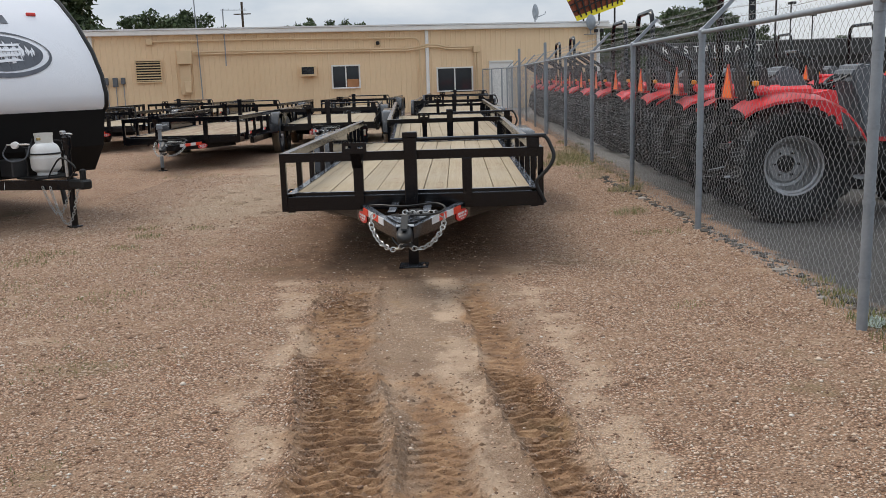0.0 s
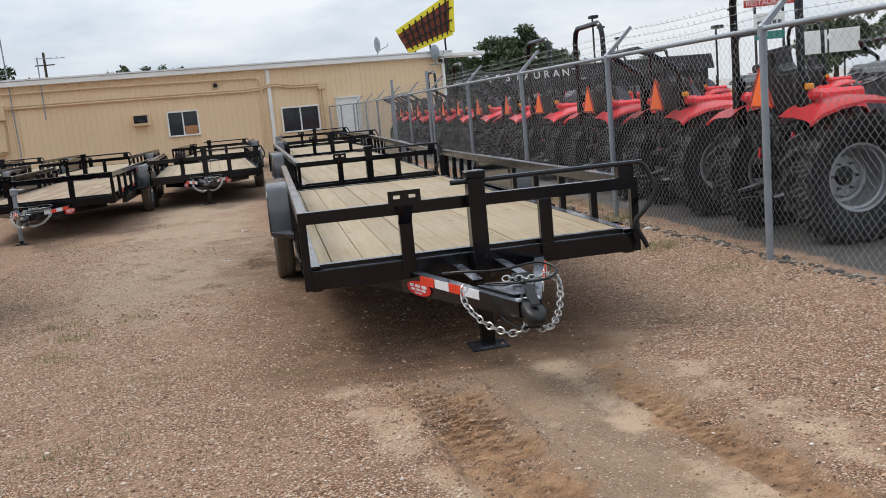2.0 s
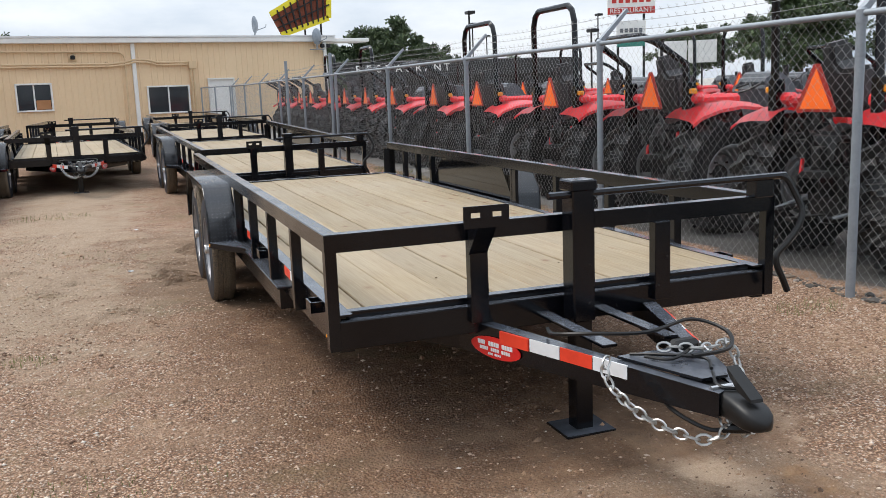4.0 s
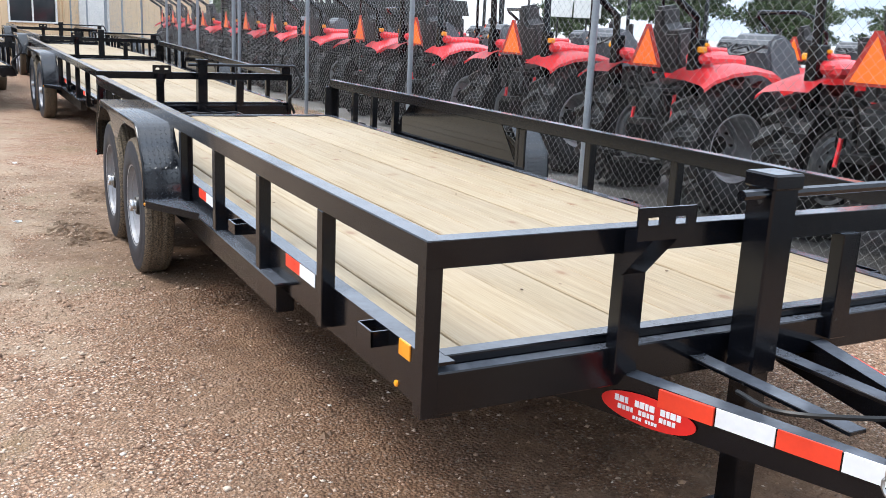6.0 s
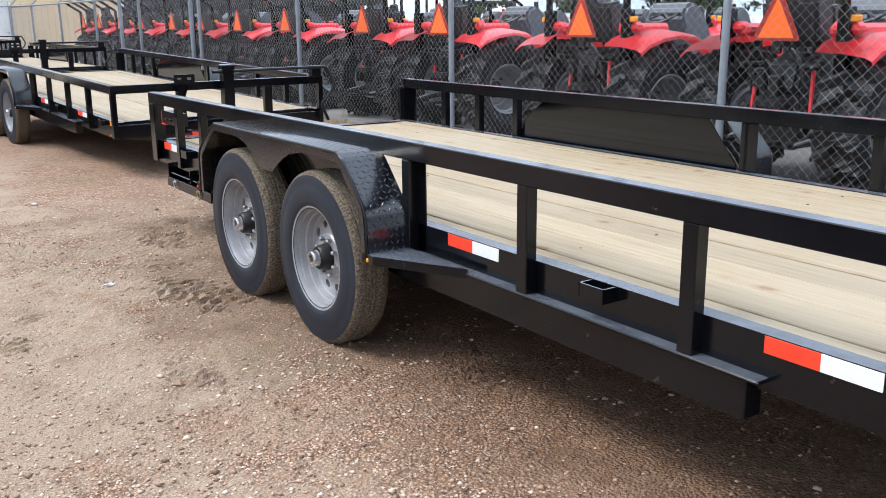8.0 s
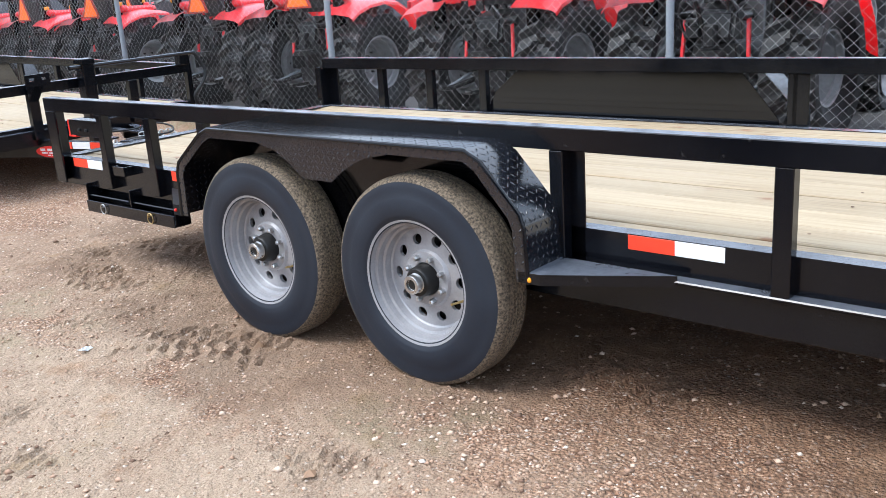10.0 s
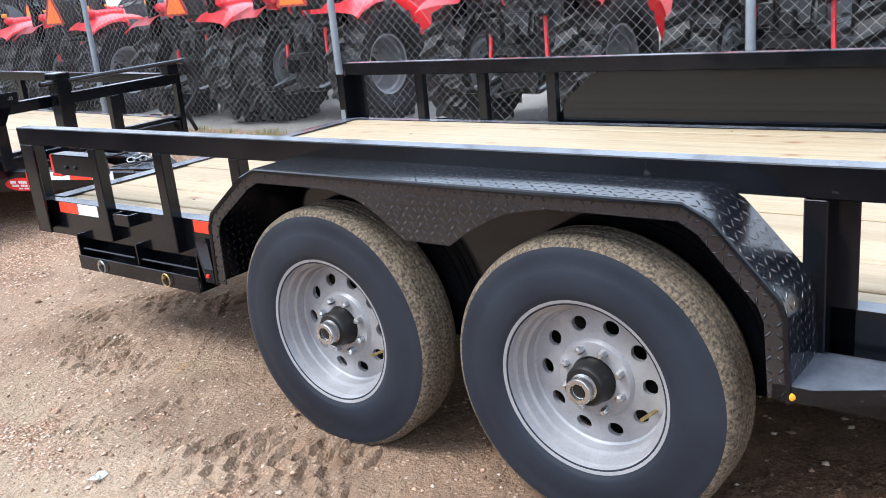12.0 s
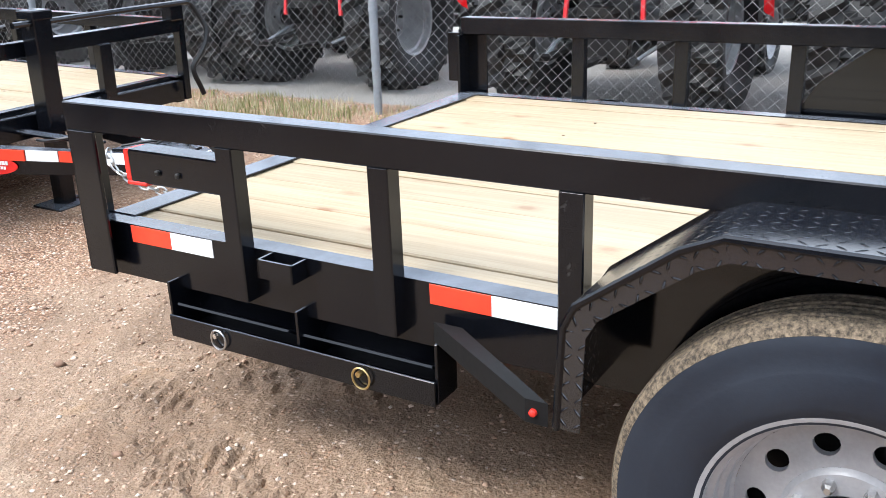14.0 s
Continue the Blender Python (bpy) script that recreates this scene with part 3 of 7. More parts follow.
def lathe(bm, profile, n=48, centre=(0, 0, 0), axis="x", closed=False):
    """Turns a profile of (place along the axis, radius) round the axis."""
    rings = []
    for a, r in profile:
        ring = []
        for j in range(n):
            w = 2 * math.pi * j / n
            c, s = r * math.cos(w), r * math.sin(w)
            p = {"x": (a, c, s), "y": (c, a, s), "z": (c, s, a)}[axis]
            ring.append(bm.verts.new(Vector(p) + Vector(centre)))
        rings.append(ring)
    pairs = list(zip(rings, rings[1:])) + ([(rings[-1], rings[0])] if closed else [])
    for p, q in pairs:
        for j in range(n):
            bm.faces.new((p[j], p[(j + 1) % n], q[(j + 1) % n], q[j]))
    return rings


def cap(bm, ring):
    bm.faces.new(ring)


# ---- ground: one sheet to the horizon, with low ruts before the first trailer ----
def axis_lines(lo, hi, step, far):
    inner = list(np.arange(lo, hi + 1e-6, step))
    left, right, d = [], [], step
    a = lo
    while a > -far:
        d *= 1.28
        a -= d
        left.append(a)
    a, d = hi, step
    while a < far:
        d *= 1.28
        a += d
        right.append(a)
    return np.array(list(reversed(left)) + inner + right)


RUTS = ((-0.69, -0.47, 0.19, 6.7), (-0.13, -0.09, 0.16, 4.3), (0.195, 0.405, 0.125, 6.5))  # x at y = 5, x at y = 3, half width, far end
MARKS = ((-2.30, -1.35, 0.13), (-2.95, -2.25, 0.12), (-3.3, -3.0, 0.12))  # tyre prints along the lane: x at y = 10, x at y = 13, half width
PRINTS = ((-1.77, 11.40, 0.17, 0.36, 22, 0.075, 0.030), (-1.57, 12.60, 0.12, 0.30, 15, 0.07, 0.018), (-1.86, 12.05, 0.10, 0.28, 60, 0.06, 0.010), (-0.95, 12.85, 0.16, 0.40, 20, 0.08, 0.013), (-1.20, 9.75, 0.15, 0.25, -30, 0.07, 0.016))  # churned tread prints: x, y, half width, half length, turn, pitch, depth


def ground_height(x, y):
    """Height of the yard: gentle unevenness and tread-marked ruts."""
    h = 0.006 * np.sin(x * 2.1 + 1.3) * np.cos(y * 1.7) + 0.004 * np.sin(x * 5.3 + y * 3.1)
    for xa, xb, w, far_end in RUTS:
        c = xb + (xa - xb) * (y - 3.0) / 2.0 + 0.03 * np.sin(y * 2.3 + xa * 9)
        u = (x - c) / w
        inside = np.clip((1.0 - np.abs(u)) / 0.25, 0, 1)
        phase = (y + np.abs(u) * 0.045 + 0.009 * np.sin(x * 23 + y * 9) + 0.004 * np.sin(x * 67 - y * 9)) / 0.078 + np.where(u > 0, 0.0, 0.5)
        saw = phase - np.floor(phase)
        bar = np.where(saw < 0.12, saw / 0.12, 1.0 - ((saw - 0.12) / 0.88) ** 1.5)  # steep on one side, sloping off on the other
        keep = np.clip((far_end - y) / 1.0, 0, 1) * np.clip((y - 0.2) / 0.8, 0, 1)
        breaks = 0.3 + 0.7 * np.clip(np.sin(y * 1.9 + xa * 7) + 0.7 + 0.6 * np.sin(y * 4.7 + xa * 3 + x * 6), 0, 1)
        ridge = np.exp(-((np.abs(u) - 1.12) / 0.16) ** 2)
        h = h + keep * (inside * (-0.030 + 0.029 * bar * breaks * (0.86 + 0.14 * np.sin(y * 23 + x * 40))) + ridge * (0.03 + 0.012 * np.sin(y * 41 + xa * 5) + 0.008 * np.sin(y * 97 + x * 50)) * breaks)
    keep2 = np.clip((y - 8.6) / 0.8, 0, 1) * np.clip((13.9 - y) / 0.5, 0, 1)
    for xa, xb, w in MARKS:
        c = xa + (xb - xa) * (y - 10.0) / 3.0 + 0.05 * np.sin(y * 1.3 + xa * 5)
        u = (x - c) / w
        inside = np.clip((1.0 - np.abs(u)) / 0.2, 0, 1)
        lug = np.sin((y - np.abs(u) * 0.03 + 0.004 * np.sin(x * 37)) * 2 * np.pi / 0.06 + np.where(u > 0, 0.0, np.pi))
        fade = np.clip(np.sin(y * 2.3 + xa * 4) + 0.35 * np.sin(y * 7.1 + xa), 0, 1)
        h = h + keep2 * fade * (inside * (-0.008 + 0.0085 * np.clip(lug * 2.5, -1, 1) * np.clip(0.5 + np.sin(x * 13 + y * 9) + 0.5 * np.sin(y * 21 - x * 17), 0, 1)) + 0.007 * np.exp(-((np.abs(u) - 1.1) / 0.14) ** 2) * (0.6 + 0.4 * np.sin(y * 33)))
    rough = np.clip((y - 8.4) / 0.8, 0, 1) * np.clip((13.9 - y) / 0.5, 0, 1) * np.clip((-0.9 - x) / 0.3, 0, 1) * np.clip((x + 3.4) / 0.5, 0, 1)
    h = h + rough * (0.0035 * np.sin(x * 61 + 3 * np.sin(y * 13)) * np.sin(y * 73 + 2.5 * np.sin(x * 17)) + 0.004 * np.sin(x * 23 + 2 * np.sin(y * 9)) * np.sin(y * 27 + 3 * np.sin(x * 7)))
    for px, py, hw, hl, turn, pitch, deep in PRINTS:
        ca, sa = math.cos(radians(turn)), math.sin(radians(turn))
        u, v = (x - px) * ca + (y - py) * sa, (y - py) * ca - (x - px) * sa
        edge = 1.0 + 0.25 * np.sin(v * 19 + px * 7) + 0.15 * np.sin(v * 43)
        keep3 = np.clip((edge - np.abs(u) / hw) / 0.3, 0, 1) * np.clip((1.0 + 0.2 * np.sin(u * 31) - np.abs(v) / hl) / 0.3, 0, 1)
        bars = np.sin((v + 0.45 * np.abs(u) + 0.010 * np.sin(u * 57 + v * 23)) * 2 * np.pi / pitch + np.where(u > 0, 0.0, 1.9))
        h = h + keep3 * deep * (0.42 * np.clip(bars * 2.4, -1, 1) - 0.12 + 0.18 * np.sin(u * 71 + 3 * np.sin(v * 29)) * np.sin(v * 83))
    bank = np.clip((x - 1.3) / 1.0, 0, 1) * 0.05
    return h + bank


gx, fine_y, coarse_y = axis_lines(-3.6, 2.6, 0.028, 900.0), axis_lines(1.6, 6.7, 0.0095, 1200.0), axis_lines(6.7, 13.8, 0.0145, 1200.0)
gy = np.concatenate([fine_y[fine_y < 6.695], coarse_y[coarse_y > 6.695]])
GX, GY = np.meshgrid(gx, gy)
GZ = ground_height(GX, GY)
dist = np.maximum(0, np.hypot(GX, GY - 8) - 30)
GZ = np.where(dist > 0, GZ * np.exp(-dist / 10), GZ)
nx = len(gx)
gv = np.stack([GX.ravel(), GY.ravel(), GZ.ravel()], 1)
ii = (np.arange(len(gy) - 1)[:, None] * nx + np.arange(nx - 1)[None, :]).ravel()
gf = np.stack([ii, ii + 1, ii + 1 + nx, ii + nx], 1)
tagged(new("ground", mesh_of("ground", gv.tolist(), gf.tolist(), M_GROUND)), "pinkish gravel yard with bare earth tracks and asphalt beyond the fence", "ground", kind="structure")


# ---- the tan metal building at the end of the yard, standing a little askew to it ----
WALL_TOP = 3.58
WALL_M = pose(-1.3, 41.2, 0, 0, 0, 12.0)
bld = empty("wall_north", "long tan ribbed metal building wall with white eaves", "wall", kind="structure", m=WALL_M)


def on_wall(u, off=0.0, z=0.0, turn=0.0):
    """A place on the face of the wall: along it, out of it, up."""
    return WALL_M @ pose(u, off, z, 0, 0, turn)


def ribbed(name, x0, x1, z0, z1, parent, pitch=0.23):
    """Ribbed siding between two heights, ribs standing proud of the sheet."""
    xs, x = [(x0, 0.0)], math.ceil(x0 / pitch) * pitch
    while x < x1 - 0.05:
        if x > x0 + 0.05:
            xs += [(x - 0.035, 0.0), (x - 0.016, -0.016), (x + 0.016, -0.016), (x + 0.035, 0.0)]
        x += pitch
    xs.append((x1, 0.0))
    bm = bmesh.new()
    lo, hi = [bm.verts.new((a, b, z0)) for a, b in xs], [bm.verts.new((a, b, z1)) for a, b in xs]
    for i in range(len(xs) - 1):
        bm.faces.new((lo[i], lo[i + 1], hi[i + 1], hi[i]))
    back = [bm.verts.new(p) for p in ((x0, 0.12, z0), (x1, 0.12, z0), (x1, 0.12, z1), (x0, 0.12, z1))]
    bm.faces.new(back)
    bm.faces.new((lo[0], hi[0], back[3], back[0]))
    bm.faces.new((lo[-1], back[1], back[2], hi[-1]))
    return part(name, bm, M_WALL, parent)


HOLES = [(-4.20, -3.06, 1.20, 2.11), (0.49, 2.04, 0.92, 1.89), (2.87, 3.95, 0.0, 2.16)]
WALL_END = 8.1
edges = [-32.0] + [v for hole in HOLES for v in hole[:2]] + [WALL_END]
for i in range(0, len(edges), 2):
    ribbed("siding", edges[i], edges[i + 1], 0.0, WALL_TOP, bld)
for x0, x1, z0, z1 in HOLES:
    if z0 > 0:
        ribbed("siding", x0, x1, 0.0, z0, bld)
    ribbed("siding", x0, x1, z1, WALL_TOP, bld)
part("side_wall", boxes(((WALL_END - 0.06, 7.0, WALL_TOP / 2), (0.12, 13.9, WALL_TOP)), bevel=0), M_WALL, bld)
part("fascia", boxes(((-11.8, -0.17, WALL_TOP + 0.10), (40.6, 0.14, 0.20)), bevel=0.02), M_WHITE, bld, "white painted gutter along the eaves")
part("eave_soffit", boxes(((-11.8, -0.05, WALL_TOP + 0.012), (40.4, 0.11, 0.02)), bevel=0), M_WHITE, bld)
roof_bm = prism(bmesh.new(), [(-0.27, WALL_TOP + 0.205), (14.0, WALL_TOP + 0.72), (14.0, WALL_TOP + 0.80), (-0.27, WALL_TOP + 0.265)], -32.2, WALL_END + 0.4, "x")
part("roof", roof_bm, M_ROOF, bld, "low white metal roof")
for x in (-14.18, 0.02, WALL_END - 0.05):
    part("corner_trim", boxes(((x, -0.06, WALL_TOP / 2), (0.15, 0.09, WALL_TOP - 0.02)), bevel=0.015), M_WHITE, bld, "white downpipe")
part("canopy_edge", boxes(((WALL_END + 1.1, 0.4, WALL_TOP + 0.06), (1.9, 1.2, 0.16)), bevel=0.02), M_WHITE, bld)


def window(name, x0, x1, z0, z1):
    w = empty(name, "sliding aluminium window with white frame and dark panes", "window", "windows of the tan building", "structure", WALL_M)
    t, xm = 0.06, (x0 + x1) / 2
    frame_bm = boxes((((x0 + x1) / 2, -0.03, z1 + t / 2), (x1 - x0 + 2 * t, 0.1, t)), (((x0 + x1) / 2, -0.03, z0 - t / 2), (x1 - x0 + 2 * t, 0.12, t)), ((x0 - t / 2, -0.03, (z0 + z1) / 2), (t, 0.1, z1 - z0)), ((x1 + t / 2, -0.03, (z0 + z1) / 2), (t, 0.1, z1 - z0)), bevel=0.008)
    part("window_frame", frame_bm, M_WHITE, w)
    part("mullion", boxes(((xm, -0.01, (z0 + z1) / 2), (0.05, 0.06, z1 - z0))), M_WHITE, w)
    part("pane", boxes((((x0 + xm) / 2 - 0.012, 0.02, (z0 + z1) / 2), (xm - x0 - 0.028, 0.012, z1 - z0)), bevel=0), M_GLASS, w)
    part("pane", boxes((((x1 + xm) / 2 + 0.012, 0.02, (z0 + z1) / 2), (x1 - xm - 0.028, 0.012, z1 - z0)), bevel=0), M_GLASS, w)
    return w


window("window_1", *HOLES[0])
window("window_2", *HOLES[1])
M_CARTON = plain("brown_carton", (0.42, 0.2, 0.09), (0.34, 0.16, 0.07), 3.0, 0.8)
part("carton", boxes(((-3.33, 0.008, 1.38), (0.50, 0.01, 0.34))), M_CARTON, bpy.data.objects["window_1"], "brown carton behind the glass")
d0, d1, d_top = HOLES[2][0], HOLES[2][1], HOLES[2][3]
door = empty("door_1", "closed white metal door in the tan wall", "door", kind="structure", m=WALL_M)
part("door_leaf", boxes((((d0 + d1) / 2, 0.02, d_top / 2), (d1 - d0 - 0.08, 0.05, d_top - 0.06))), M_WHITE, door)
part("door_frame", boxes(((d0 + 0.02, -0.03, d_top / 2), (0.06, 0.12, d_top)), ((d1 - 0.02, -0.03, d_top / 2), (0.06, 0.12, d_top)), (((d0 + d1) / 2, -0.03, d_top - 0.01), (d1 - d0 + 0.02, 0.12, 0.06))), M_WHITE, door)
part("door_handle", boxes(((d1 - 0.14, -0.05, 1.0), (0.05, 0.09, 0.05)), bevel=0.015), M_CHROME, door)

ac = empty("air_conditioner", "white and grey window air conditioner through the wall", "air conditioner", m=on_wall(-5.27, 0, 1.93))
part("case", boxes(((0, -0.16, 0), (0.64, 0.42, 0.44)), bevel=0.015), M_TANPIPE, ac)
part("grille", boxes(((-0.03, -0.372, 0.03), (0.52, 0.02, 0.30)), bevel=0.004), M_BLACK_DULL, ac, "dark slatted grille")
part("grille_bars", boxes(*[((-0.03, -0.386, -0.10 + 0.045 * k), (0.50, 0.012, 0.008)) for k in range(7)], bevel=0), M_GREYPL, ac)
vent = empty("wall_vent", "tan louvred vent set in the wall", "vent", m=on_wall(-11.94, -0.01, 2.11))
part("vent_back", boxes(((0, -0.012, 0), (1.0, 0.02, 0.86)), bevel=0), M_DARKBLD, vent, "dark opening behind the slats")
part("vent_frame", boxes(((0, -0.06, 0.45), (1.10, 0.1, 0.05)), ((0, -0.06, -0.45), (1.10, 0.1, 0.05)), ((-0.525, -0.06, 0), (0.05, 0.1, 0.86)), ((0.525, -0.06, 0), (0.05, 0.1, 0.86))), M_TANPIPE, vent)
for k in range(8):
    s_bm = box(bmesh.new(), (0, -0.065, -0.38 + k * 0.108), (1.0, 0.07, 0.018), 0.003, pose(0, 0, 0, 35))
    part("slat", s_bm, M_TANPIPE, vent)
duct = empty("wall_duct", "tan sheet metal hood and duct on the wall", "duct", m=on_wall(-10.42))
part("hood", boxes(((0, -0.22, 2.64), (0.60, 0.36, 0.56)), bevel=0.02), M_TANPIPE, duct)
part("shaft", boxes(((-0.02, -0.12, 1.72), (0.46, 0.16, 1.28)), bevel=0.02), M_TANPIPE, duct)
part("meter_box", boxes(((0.06, -0.26, 1.41), (0.28, 0.12, 0.48)), bevel=0.02), M_TANPIPE, duct)
for bu, bw, bh, bz in ((-13.65, 0.12, 0.30, 1.73), (-13.31, 0.20, 0.38, 1.69), (-13.0, 0.16, 0.27, 1.74)):
    mb = empty("electric_box", "small grey electric box on the wall", "electric box", "electric boxes", m=on_wall(bu, 0, bz))
    part("case", boxes(((0, -0.09, 0), (bw, 0.16, bh)), bevel=0.015), M_GREYPL, mb)
    part("feed_pipe", tube(bmesh.new(), [(0, -0.04, -bh / 2), (0, -0.04, -1.3)], 0.018, 6), M_GALV, mb)
for label_, runs in (("upper", [[(-11.7, 0, 3.32), (-6.75, 0, 3.33), (-0.75, 0, 3.26), (-0.50, 0, 3.24), (-0.34, 0, 3.12), (-0.31, 0, 2.95), (-0.34, 0, 0.3)]]),
                     ("lower", [[(-10.0, 0, z), (-6.8, 0, z), (-0.85, 0, z - 0.05), (-0.35, 0, z), (0.05, 0, z + 0.10), (0.5, 0, z + 0.08), (0.9, 0, z - 0.02), (1.2, 0, z - 0.03), (2.2, 0, z - 0.03)] for z in (2.86, 2.77)])):
    cd = empty("conduit", "tan painted conduit pipes along the wall", "pipe", "conduits", m=on_wall(0, -0.11))
    for line in runs:
        part("pipe", tube(bmesh.new(), line, 0.036, 8), M_TANPIPE, cd, smooth=True)
    if label_ == "lower":
        for u in (2.20, 2.30):
            part("pipe", tube(bmesh.new(), [(u, 0, 2.6), (u, 0, 0.3)], 0.036, 8), M_TANPIPE, cd, smooth=True)
        for u in range(-9, 3, 2):
            part("pipe_clip", boxes(((u, 0.05, 2.81), (0.04, 0.11, 0.2)), bevel=0.004), M_TANPIPE, cd)
for u, z, w in ((2.26, 2.72, 0.30), (-11.82, 3.32, 0.26)):
    jb = empty("junction_box", "tan junction box on the conduit", "junction box", "junction boxes", m=on_wall(u, 0, z))
    part("case", boxes(((0, -0.1, 0), (w, 0.2, w)), bevel=0.015), M_TANPIPE, jb)
spot = empty("wall_spotlight", "small black floodlight on the wall", "floodlight", m=on_wall(-2.18, 0, 3.07))
part("lamp_body", boxes(((0, -0.12, 0), (0.16, 0.14, 0.16)), bevel=0.03), M_BLACK_MATT, spot)
part("plate", boxes(((0, -0.02, 0), (0.30, 0.04, 0.30)), bevel=0.01), M_TANPIPE, spot)
end_spot = empty("wall_spotlight", "black floodlights under the eaves at the building's corner", "floodlight", m=on_wall(WALL_END - 0.1, -0.2, WALL_TOP - 0.15))
part("plate", boxes(((0, 0.06, 0), (0.16, 0.04, 0.16)), bevel=0.01), M_WHITE, end_spot)
for x in (-0.14, 0.14):
    part("lamp_body", boxes(((x, -0.08, -0.03), (0.17, 0.15, 0.16)), bevel=0.03), M_BLACK_MATT, end_spot)


def dish(name, m, r):
    d = empty(name, "grey satellite dish on a short roof mast", "satellite dish", "satellite dishes", m=m)
    bm = bmesh.new()
    rings = lathe(bm, [(-0.16 * (1 - (k / 5) ** 2) * r * 2, r * k / 5 + 0.004) for k in range(6)], 24, (0, 0, 0.55), "y")
    cap(bm, list(reversed(rings[0])))
    part("reflector", bm, M_GALV, d, smooth=True)
    part("mast", tube(bmesh.new(), [(0, 0.02, 0), (0, 0.02, 0.42), (0, -0.08, 0.55)], 0.03), M_GALV, d)
    part("feed_arm", tube(bmesh.new(), [(0, -0.1, 0.32), (0, -0.48, 0.44), (0, -0.5, 0.55)], 0.018), M_GALV, d)
    part("base_plate", boxes(((0, 0.02, 0.02), (0.5, 0.4, 0.03)), bevel=0.004), M_GALV, d)
    return d


dish("satellite_dish", on_wall(5.35, 0.9, WALL_TOP + 0.22, 50), 0.36)
dish("satellite_dish", on_wall(7.6, -0.35, WALL_TOP - 0.35, 30), 0.34)
for u0, u1, h, arms in ((-9.8, -9.9, 6.2, 0), (-8.73, -8.72, 4.62, 1)):
    an = empty("antenna_mast", "thin grey antenna mast against the wall", "antenna", "antenna masts", m=on_wall(u0, -0.14))
    part("mast", tube(bmesh.new(), [(0, 0, 2.25 if arms else 0.9), (u1 - u0, 0, h)], 0.026, 6), M_GALV, an)
    if arms:
        part("boom", tube(bmesh.new(), [(-0.08, 0, h - 0.05), (1.0, 0.2, h - 0.05)], 0.015, 5), M_GALV, an)
        for k in range(5):
            part("element", tube(bmesh.new(), [(0.05 + k * 0.22, -0.35, h - 0.03), (0.05 + k * 0.22, 0.4, h - 0.03)], 0.008, 4), M_GALV, an)


# ---- chain-link fence with barbed wire ----
FX, F_TOP = 2.2, 1.79
POSTS = (-2.0, 1.35, 4.75, 8.17, 11.35, 14.8, 18.4, 22.2, 25.6, 29.0, 32.6, 36.2, 39.8)
fence = empty("fence", "galvanised chain-link fence with three strands of barbed wire", "fence", kind="structure", m=pose(FX, 0, 0))
WIRE_R, CELL = 0.00135, 0.040


def fabric(length, height):
    """Chain-link: zigzag wires that lock into each other, tips standing above the rail."""
    verts, faces = [], []
    rows, cols = int(height / 0.075), int(length / CELL)
    step, half = length / cols, length / cols / 2
    hz = height / rows
    for c in range(cols):
        y0 = (c + 0.5) * step
        path = []
        for k in range(rows * 2 + 1):
            path.append(((0.003 if k % 2 else -0.003), y0 + (half if (k + c) % 2 else -half) * 1.03, k * hz / 2))
        base = len(verts)
        for px, py, pz in path:
            for j in range(3):
                w = 2 * math.pi * j / 3
                verts.append((px + WIRE_R * math.cos(w), py + WIRE_R * math.sin(w), pz))
        for k in range(len(path) - 1):
            a, b = base + 3 * k, base + 3 * k + 3
            for j in range(3):
                faces.append((a + j, a + (j + 1) % 3, b + (j + 1) % 3, b + j))
    return mesh_of("chain_link", verts, faces, M_WIRE)


post_me = finish("post", tube(bmesh.new(), [(0, 0, -0.1), (0, 0, F_TOP + 0.02)], 0.029, 12), M_GALV, True)
cap_me = finish("post_cap", tube(bmesh.new(), [(0, 0, F_TOP - 0.05), (0, 0, F_TOP + 0.03), (0, 0, F_TOP + 0.05)], [0.036, 0.036, 0.018], 10), M_GALV, True)
arm_me = finish("barb_arm", prism(bmesh.new(), [(-0.02, F_TOP + 0.03), (0.03, F_TOP + 0.02), (0.30, F_TOP + 0.30), (0.28, F_TOP + 0.325)], -0.022, 0.022, "y"), M_GALV)
band_me = finish("tie_band", tube(bmesh.new(), [(0, 0, -0.012), (0, 0, 0.012)], 0.0325, 10), M_GALV, True)
for a, b in zip(POSTS, POSTS[1:]):
    me = fabric(b - a, F_TOP + 0.04)
    f_ob = new("chain_link", me)
    f_ob.parent, f_ob.location = fence, (0.045, a, 0.03)
    r_ob = part("top_rail", tube(bmesh.new(), [(0, a, F_TOP + 0.01), (0, b, F_TOP + 0.01)], 0.021, 10), M_GALV, fence, smooth=True)
for y in POSTS:
    for me in (post_me, cap_me, arm_me):
        o = new(me.name, me)
        o.parent, o.location = fence, (0, y, 0)
    for z in (0.35, 0.75, 1.15, 1.55):
        o = new("tie_band", band_me)
        o.parent, o.location = fence, (0, y, z)
for k in range(3):
    off = (0.10 + 0.085 * k, F_TOP + 0.115 + 0.085 * k)
    pts = []
    for a, b in zip(POSTS, POSTS[1:]):
        pts += [(off[0], a + (b - a) * s, off[1] - 0.03 * math.sin(math.pi * s)) for s in (0, 0.25, 0.5, 0.75)]
    pts.append((off[0], POSTS[-1], off[1]))
    bm = tube(bmesh.new(), pts, 0.0022, 4)
    yb = POSTS[0]
    while yb < 30:
        tube(bm, [(off[0] - 0.014, yb, off[1] - 0.025), (off[0] + 0.014, yb + 0.012, off[1] + 0.005)], 0.0013, 3)
        tube(bm, [(off[0] + 0.012, yb + 0.004, off[1] - 0.03), (off[0] - 0.012, yb + 0.01, off[1] + 0.008)], 0.0013, 3)
        yb += 0.125
    part("barbed_wire", bm, M_WIRE, fence, "rusty barbed wire strand")
